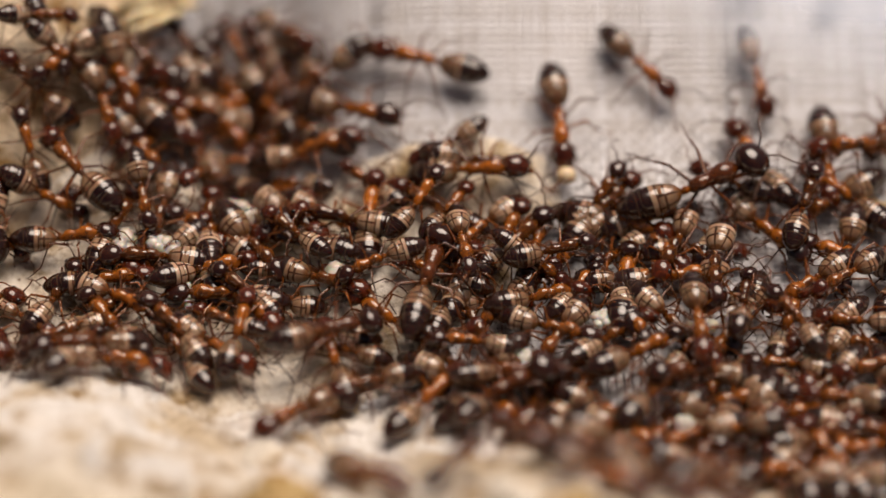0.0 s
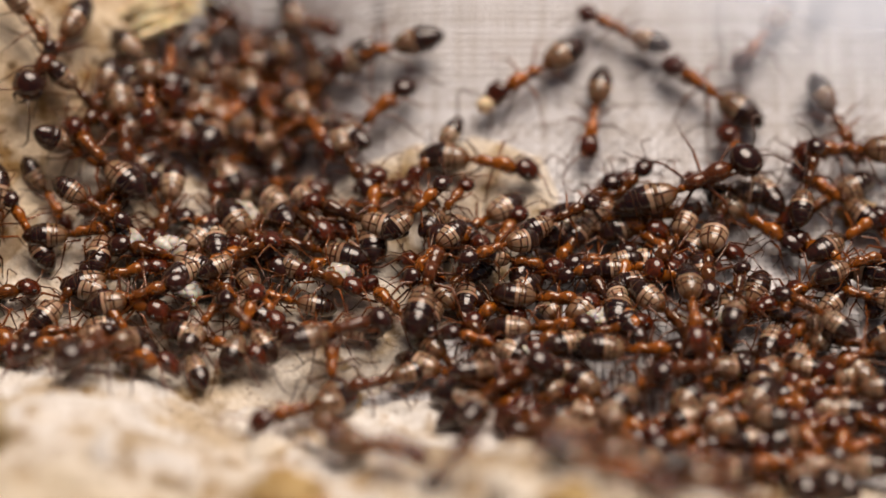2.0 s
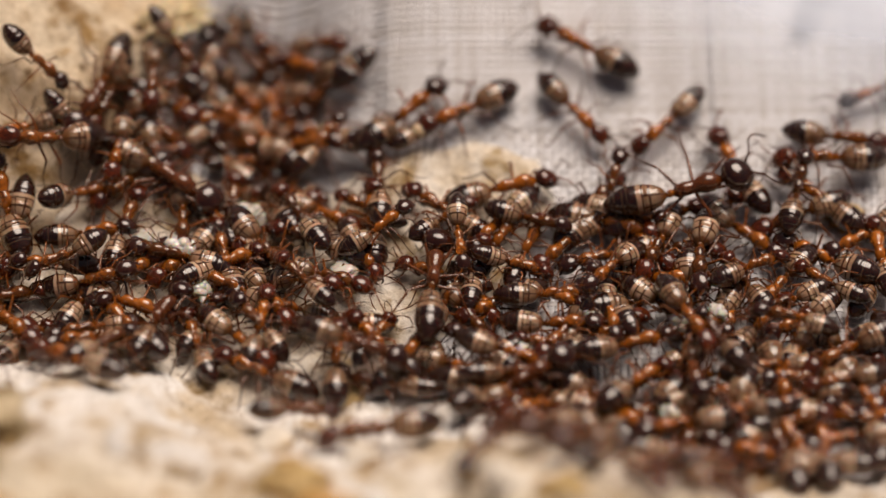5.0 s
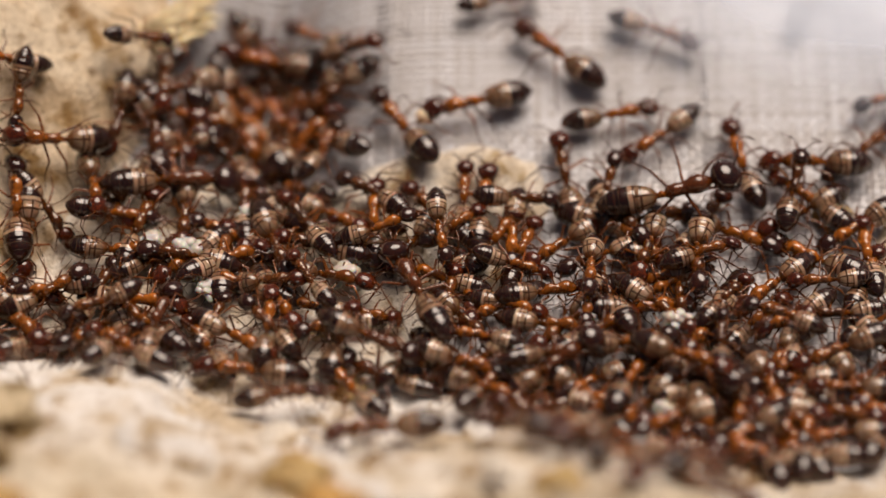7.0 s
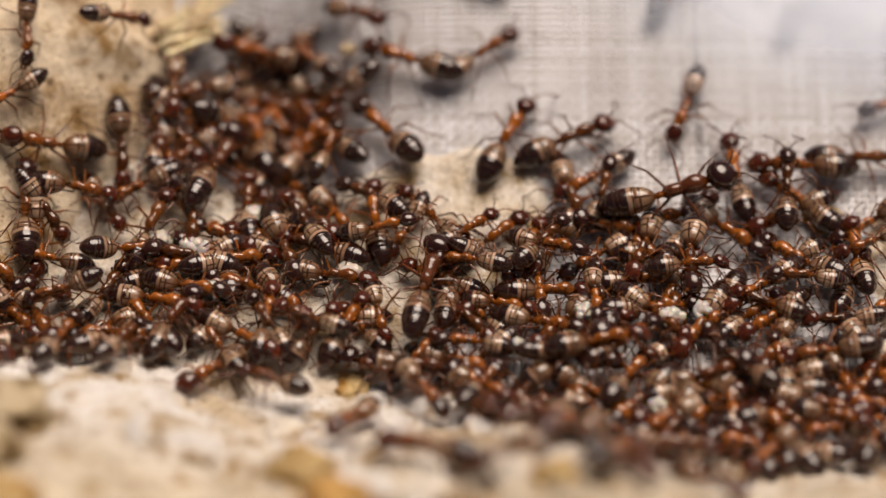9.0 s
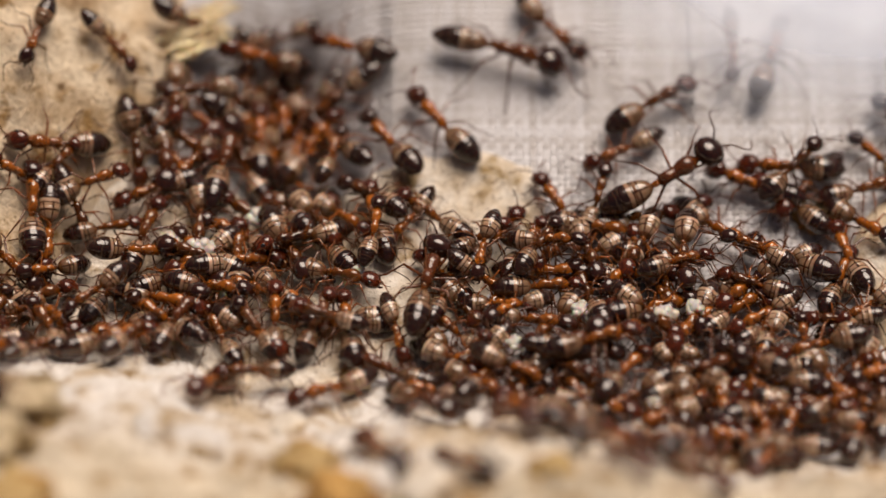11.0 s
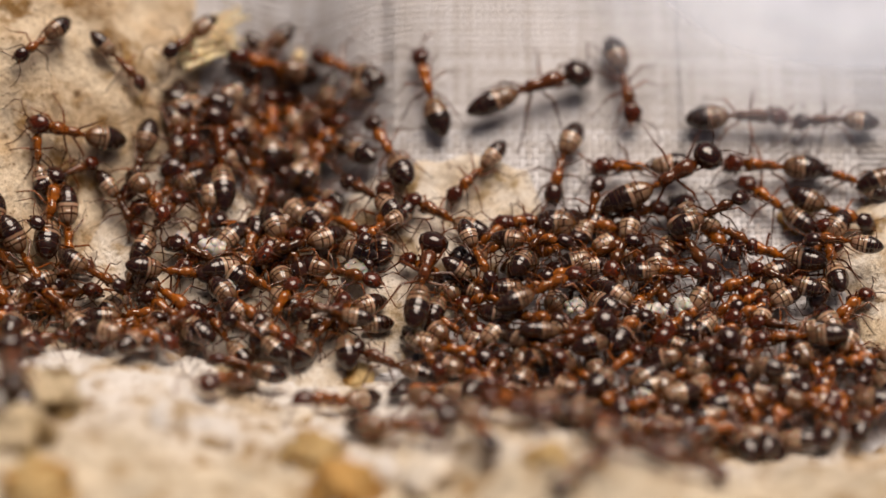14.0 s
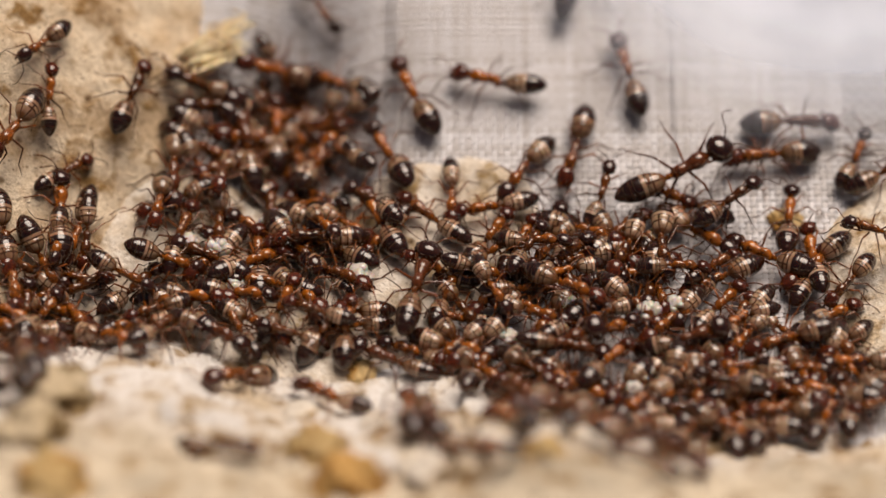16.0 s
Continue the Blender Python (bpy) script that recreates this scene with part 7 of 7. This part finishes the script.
ant(3, 1.08, 0.00, (0, -12.3, -7.2, 318), (2.4, -12.3, -7.3, 336), (5.2, -11.7, -7.4, 312), (7.6, -12.3, -7.2, 324), (9.8, -12.1, -7.4, 323), (12.9, -11.9, -7, 310), (15.4, -11.9, -7.1, 327), (16, -12.7, -6.8, 323))
ant(4, 1.01, 0.45, (0, 5.6, -3.7, 18), (3.3, 6.3, -4.1, -8), (6.3, 6.5, -3.6, 14), (8.8, 6.6, -3.7, 5), (10.9, 6.5, -3.4, 8), (12.7, 6.3, -3.4, 6), (15.8, 6.1, -4.1, 14), (16, 5.9, -3.9, 8))
ant(3, 1.07, 0.70, (0, 13.2, -0.2, 247), (2.9, 13.3, -0.2, 241), (6, 12.9, -0.2, 250), (8.2, 12.8, -0.4, 254), (10.3, 13, -0.2, 246), (13.6, 12.4, -0.4, 250), (15.8, 12.2, -0.4, 249), (16, 13, -0.4, 247))
ant(1, 0.98, 0.70, (0, -19.6, -8.8, 69), (2.5, -19.5, -8.9, 69), (5.2, -19.4, -9, 55), (8, -19.4, -9.1, 70), (10.4, -19.6, -8.8, 65), (12.6, -19.4, -9, 70), (15.6, -19.8, -9.2, 67), (16, -19.3, -8.8, 62))
ant(4, 0.99, 0.00, (0, 0.3, -3.3, 72), (2.8, 0.2, -3.2, 57), (5.1, 0.3, -3.4, 66), (7, 0.2, -3.6, 80), (8.8, 0.2, -3.1, 87), (12, 0.1, -3.3, 66), (15.2, 0.1, -3.4, 74), (16, 0.2, -3.7, 73))
ant(1, 1.06, 0.70, (0, 13, -13.9, 209), (3.3, 13.4, -14.3, 213), (5.7, 13.4, -13.8, 194), (8.2, 13.2, -14.1, 225), (10.9, 13.3, -14.6, 219), (12.9, 13.5, -13.9, 213), (15.8, 13, -14, 200), (16, 13.1, -14.2, 229))
ant(1, 1.08, 0.45, (0, -16.4, -0.6, 184), (3.1, -16.4, -0.4, 164), (6.3, -16, -0.4, 177), (8.7, -16.2, -0.5, 174), (11.1, -15.9, -0.4, 164), (13.3, -16.1, -0.8, 149), (15.5, -16.1, -0.8, 169), (16, -16.5, -0.6, 157))
ant(5, 1.02, 0.20, (0, 2.4, -11.2, 56), (2.2, 2.3, -11.6, 67), (5.1, 2.3, -11.2, 53), (7.8, 2.3, -11.6, 64), (11.1, 2.3, -11.3, 61), (13.3, 2.9, -11.5, 65), (15.6, 2.3, -11.3, 58), (16, 2.3, -11.4, 69))
ant(3, 1.00, 0.00, (0, 1.1, -1.7, 71), (4, 1.9, -1.3, 80), (6.5, 1.7, -0.2, 75), (7, 1.3, 4.6, 87), (7.5, 0.3, 9.8, 93), (8, 0.5, 12.1, 82), (8.5, 1.6, 14.3, 68), (9, 2.7, 15.5, 37), (9.6, 8, 27, 60), (10.2, 10, 33, 60), (16, 10, 33, 60))
ant(0, 1.03, 0.00, (0, 19, -4.9, 70), (2.3, 19.2, -4.6, 64), (5.2, 18.8, -5.3, 46), (8.5, 19.3, -5, 41), (10.5, 19, -4.6, 37), (13.2, 18.8, -5.1, 42), (16, 19.2, -4.7, 48))
ant(3, 0.92, 0.00, (0, 20.3, -6.2, 74), (2.6, 20.6, -6.1, 64), (4.7, 20.7, -6.4, 69), (6.6, 21.3, -6.4, 72), (9.3, 21, -6.2, 82), (11.6, 20.6, -5.9, 78), (14.9, 20.7, -6.1, 63), (16, 20.4, -5.7, 63))
ant(4, 1.09, 0.20, (0, 20.2, -2.4, 218), (3, 20.1, -3.2, 210), (5.1, 19.9, -2.6, 234), (8.1, 19.8, -3, 217), (10.7, 19.6, -2.9, 224), (14.1, 20.3, -2.8, 203), (16, 19, -2.6, 210))
ant(3, 0.98, 0.20, (0, 20.7, -5.7, 213), (2.7, 20.6, -5.4, 224), (4.6, 20.8, -5.4, 216), (6.6, 21, -5.3, 209), (9.2, 20.3, -5.5, 217), (11.6, 20.4, -5.4, 211), (13.4, 21.3, -5.1, 205), (15.8, 20.3, -5.4, 204), (16, 20.6, -6, 225))
ant(5, 1.07, 0.20, (0, 14.6, -3.5, 259), (2.1, 14.7, -3.9, 272), (4.5, 14.3, -3.4, 264), (7.5, 14.2, -3.5, 274), (10.5, 14.1, -3.3, 277), (12.5, 14.7, -3, 247), (14.4, 14.5, -3.5, 280), (16, 14.3, -2.9, 261))
ant(0, 1.01, 0.00, (0, 20.7, -8, 239), (2.3, 20.4, -8.1, 239), (5.3, 20.5, -8.2, 243), (7.1, 20.6, -7.9, 232), (9.4, 20.5, -7.7, 245), (12.5, 20.7, -7.6, 247), (15.6, 20.4, -7.7, 247), (16, 20.7, -7.8, 233))

brood(0, -11.9, 3.4, 0, 1.25, 1.20)
brood(1, -17.9, 0.4, 67, 1.10, 1.00)
brood(2, -15.7, 0.1, 134, 1.10, 1.00)
brood(3, -14.4, -3.1, 21, 0.80, 1.00)
brood(4, -5.9, -1.9, 88, 1.25, 0.70)
brood(5, 14.1, -5.8, 155, 1.00, 1.30)
brood(6, 8.8, -5.3, 42, 0.85, 1.30)
brood(7, 16.1, -5.1, 109, 0.80, 1.30)
brood(8, 13.6, -11.2, 176, 0.80, 1.00)
brood(9, 4.6, -8.1, 63, 0.75, 1.20)
brood(10, 13.0, -12.6, 130, 0.75, 0.90)
pebble(0, -24.6, -19.2, 2.2, MOSSY, "cream lump of stone with ochre moss stains", 0.7, 0.55)
pebble(1, -26.0, -24.1, 2.2, MOSSY, "cream mossy lump of stone on the plaster slope", 0.8, 0.7)
pebble(2, -24.4, -29.7, 2.4, OCHRE_STONE, "tan stained lump of stone on the plaster slope", 0.7, 0.75)
pebble(3, -8.1, -23.9, 1.9, OCHRE_STONE, "brownish ochre lump of stone on plaster", 0.9, 0.45)
pebble(4, -6.2, -28.2, 2.2, ORANGE_STONE, "orange ochre lump of stone on the plaster slope", 0.9, 0.45)
pebble(5, -5.6, -10.2, 1.1, OCHRE_STONE, "thin amber flake lying on white plaster", 0.25, 0.5)
pebble(6, 24.3, 3.8, 1.2, OCHRE_STONE, "small amber crumb beside the screen", 0.6, 0.55)
pebble(7, -4.6, -26.2, 1.8, WHITE_STONE, "pale lump of plaster on the plaster slope", 0.7, 0.5)
pebble(8, -0.9, -27.4, 1.6, CREAM_STONE, "cream lump of stone on the plaster slope", 0.8, 0.4)
pebble(9, 2.5, -12.9, 1.3, WHITE_STONE, "small white crumb of plaster beside the crowd", 0.6, 0.5)
pebble(10, 3.7, -24.5, 1.5, CREAM_STONE, "cream crumb of stone on the plaster slope", 0.7, 0.5)
pebble(11, 6.3, -26.2, 1.3, OCHRE_STONE, "tan crumb of stone on the plaster slope", 0.7, 0.5)
pebble(12, 9.0, -23.2, 1.2, CREAM_STONE, "cream crumb of stone beside the crowd", 0.7, 0.5)
pebble(13, 2.0, -15.9, 0.9, WHITE_STONE, "white crumb of plaster beside the crowd", 0.7, 0.5)
pebble(14, -14.6, -21.5, 1.5, WHITE_STONE, "white lump of plaster on the plaster slope", 0.5, 0.6)
pebble(15, -9.4, -16.7, 1.1, CREAM_STONE, "cream crumb of stone on plaster", 0.6, 0.5)
pebble(16, -17.4, -21.2, 1.4, WHITE_STONE, "white lump of plaster on the plaster slope", 0.5, 0.6)
pebble(17, -4.4, -18.4, 0.9, CREAM_STONE, "cream crumb of stone on plaster", 0.6, 0.5)

def carried_larva(*rows):
    """A round pale larva that travels along in the jaws of an ant."""
    ob = part("larva_ball", spun(bmesh.new(), oval(-0.55, 0.55, 0.52, 0.5, n=9, front=0.7, back=0.7), 14), CREAM_BROOD)
    tagged(ob, "round cream larva carried in an ant's jaws", "larva", "brood of the colony")
    CARRIED.append((ob, rows))


carried_larva((0, 7.0, 5.6), (0.5, 5.2, 8.6), (1, 3.1, 10.4), (1.5, 2.8, 10.6), (2, 2.5, 10.4), (2.5, 0.5, 8.8), (3, -0.6, 6.9), (3.5, -1.2, 6.7), (4, -1.7, 7.4), (6.5, -0.6, 9.9), (7, -1.2, 10.3), (7.5, -2.9, 13.7), (8, -3.7, 14.6), (8.5, -4.6, 15.2), (9, -6.3, 16.8), (11.5, -11.0, 16.8), (12, -11.6, 18.4), (13, -11.1, 18.6), (14, -10.3, 18.8), (15, -10.5, 18.2), (16, -10.7, 17.7))

def fibre_tuft(x, y):
    """A frayed bundle of pale plant fibre."""
    rnd = random.Random(77)
    tuft = new("fibre_tuft")
    for k in range(48):
        a = radians(rnd.gauss(30, 10))
        long = rnd.uniform(1.6, 4.4)
        x0, y0, z0 = rnd.gauss(0, 0.35), rnd.gauss(0, 0.55), rnd.uniform(-0.2, 0.5)
        pts = [(x0 + long * f * math.cos(a + 0.5 * f * f * rnd.uniform(-1, 1)), y0 + long * f * math.sin(a) + rnd.gauss(0, 0.06),
                z0 + 0.9 * f * long * 0.4 * rnd.uniform(0.5, 1.1)) for f in (0, 0.3, 0.6, 0.85, 1.0)]
        part("fibre", tube(bmesh.new(), pts, [0.34, 0.30, 0.22, 0.13, 0.04]), FIBRE, tuft)
    tuft.matrix_basis = pose(x * MM, y * MM, (ground_h(x, y) + 0.5) * MM)
    return tagged(tuft, "frayed tuft of pale cream plant fibre on limestone", "fibre")


fibre_tuft(-18.0, 16.2)

# ---- the woven screen ----
def wires():
    """Plain weave: two sets of wires that pass over and under each other in turn."""
    screen = tagged(new("wire_screen"), "woven grey steel wire screen, sagging, under the ants", "screen", kind="structure")
    gap, thick = 0.46, 0.186
    nx, ny = range(-75, 75), range(-48, 59)
    for along in (0, 1):
        for k in (nx if along else ny):
            pts = []
            for j2 in range(2 * (ny if along else nx)[0], 2 * (ny if along else nx)[-1]):
                j = j2 / 2
                x, y = (k * gap, j * gap) if along else (j * gap, k * gap)
                if not on_screen(x, y):
                    continue
                if front_h(x, y) > screen_h(x, y) + 0.9 or left_h(x, y) > screen_h(x, y) + 0.9 or right_h(x, y) > screen_h(x, y) + 0.9:
                    continue
                if pts and abs(pts[-1][2] - j2) > 1:
                    break
                wave = 0.5 * math.cos(math.pi * (j + k + along)) * 0.075
                pts.append((x, y, j2, screen_h(x, y) - 0.15 + wave))
            if len(pts) < 6:
                continue
            verts, faces = [], []
            for x, y, _, z in pts:
                for dx, dz in ((-1.27, 0.1), (-0.75, 0.85), (0.75, 0.85), (1.27, 0.1), (0, -0.8)):
                    verts.append(((x + (dx * thick if along else 0)) * MM, (y + (0 if along else dx * thick)) * MM, (z + dz * thick * 0.45) * MM))
            for i in range(len(pts) - 1):
                for s in range(5):
                    a, b = 5 * i + s, 5 * i + (s + 1) % 5
                    faces.append((a, b, b + 5, a + 5) if along else (b, a, a + 5, b + 5))
            me = bpy.data.meshes.new("wire")
            me.from_pydata(verts, [], faces)
            me.update()
            for p in me.polygons:
                p.use_smooth = True
            me.materials.append(STEEL)
            new("wire", me).parent = screen


wires()


def rest(x, y, turn, lift, roll=0.0, pitch=0.0):
    """The pose of an ant on the ground there, tilted with the slope and, where it climbs, by a lean of its own."""
    e = 1.6
    gx = (ground_h(x + e, y) - ground_h(x - e, y)) / (2 * e)
    gy = (ground_h(x, y + e) - ground_h(x, y - e)) / (2 * e)
    n = Vector((-max(-0.8, min(0.8, gx)), -max(-0.8, min(0.8, gy)), 1)).normalized()
    f = Vector((math.cos(radians(turn)), math.sin(radians(turn)), 0))
    f = (f - n * f.dot(n)).normalized()
    m = Matrix((f, n.cross(f), n)).transposed().to_4x4()
    m.translation = Vector((x, y, ground_h(x, y) + lift)) * MM
    much = min(1.0, lift / 0.9)
    return m @ pose(0, 0, 0, roll * much, pitch * much, 0)


def step_legs(ob, poses):
    """Legs swing in two sets of three while the ant walks."""
    gone = [0.0]
    for a, b in zip(poses, poses[1:]):
        gone.append(gone[-1] + math.hypot(b[1] - a[1], b[2] - a[2]))
    if gone[-1] < 7:
        return
    legs = [o for o in ob.children if o.name.split(".")[0] == "leg"]
    marks = [(poses[0][0], 0.0)]
    for (a, b), (g, h) in zip(zip(poses, poses[1:]), zip(gone, gone[1:])):
        n = max(1, min(12, round((h - g) / 0.9)))
        for k in range(1, n + 1):
            f = k / n
            marks.append((a[0] + (b[0] - a[0]) * f, g + (h - g) * f))
    for k, leg in enumerate(legs):
        place = leg.location.copy()
        side = 1 if k % 2 else -1
        sign = 1 if (k // 2 + k) % 2 else -1
        rows = []
        for t, d in marks:
            swing = 16 * math.sin(2 * math.pi * d / 3.4) * sign * side
            rows.append((t, Matrix.LocRotScale(place, Euler((0, 0, radians(swing))), None)))
        walk(leg, rows)


def motions():
    for ob, rows in CARRIED:
        walk(ob, [(t, pose(x * MM, y * MM, (ground_h(x, y) + 1.1) * MM, 0, 0, 5 * t)) for t, x, y in rows])
    for number, (ob, lift, rows) in enumerate(ROUTES):
        rows = [(*row, lift)[:5] for row in rows]
        poses = []
        for a, b in zip(rows, rows[1:]):
            turn = (b[3] - a[3] + 180) % 360 - 180
            steps = max(1, math.ceil(abs(turn) / 60), math.ceil(math.hypot(b[1] - a[1], b[2] - a[2]) / 3))
            for k in range(steps):
                f = k / steps
                poses.append(tuple(p + (q - p) * f for p, q in zip(a[:3], b[:3])) + (a[3] + turn * f, a[4] + (b[4] - a[4]) * f))
        poses.append(rows[-1])
        lean = random.Random(number)
        roll, pitch = lean.uniform(-28, 28), lean.uniform(-16, 16)
        walk(ob, [(t, rest(x, y, turn, high, roll, pitch)) for t, x, y, turn, high in poses])
        step_legs(ob, poses)


motions()
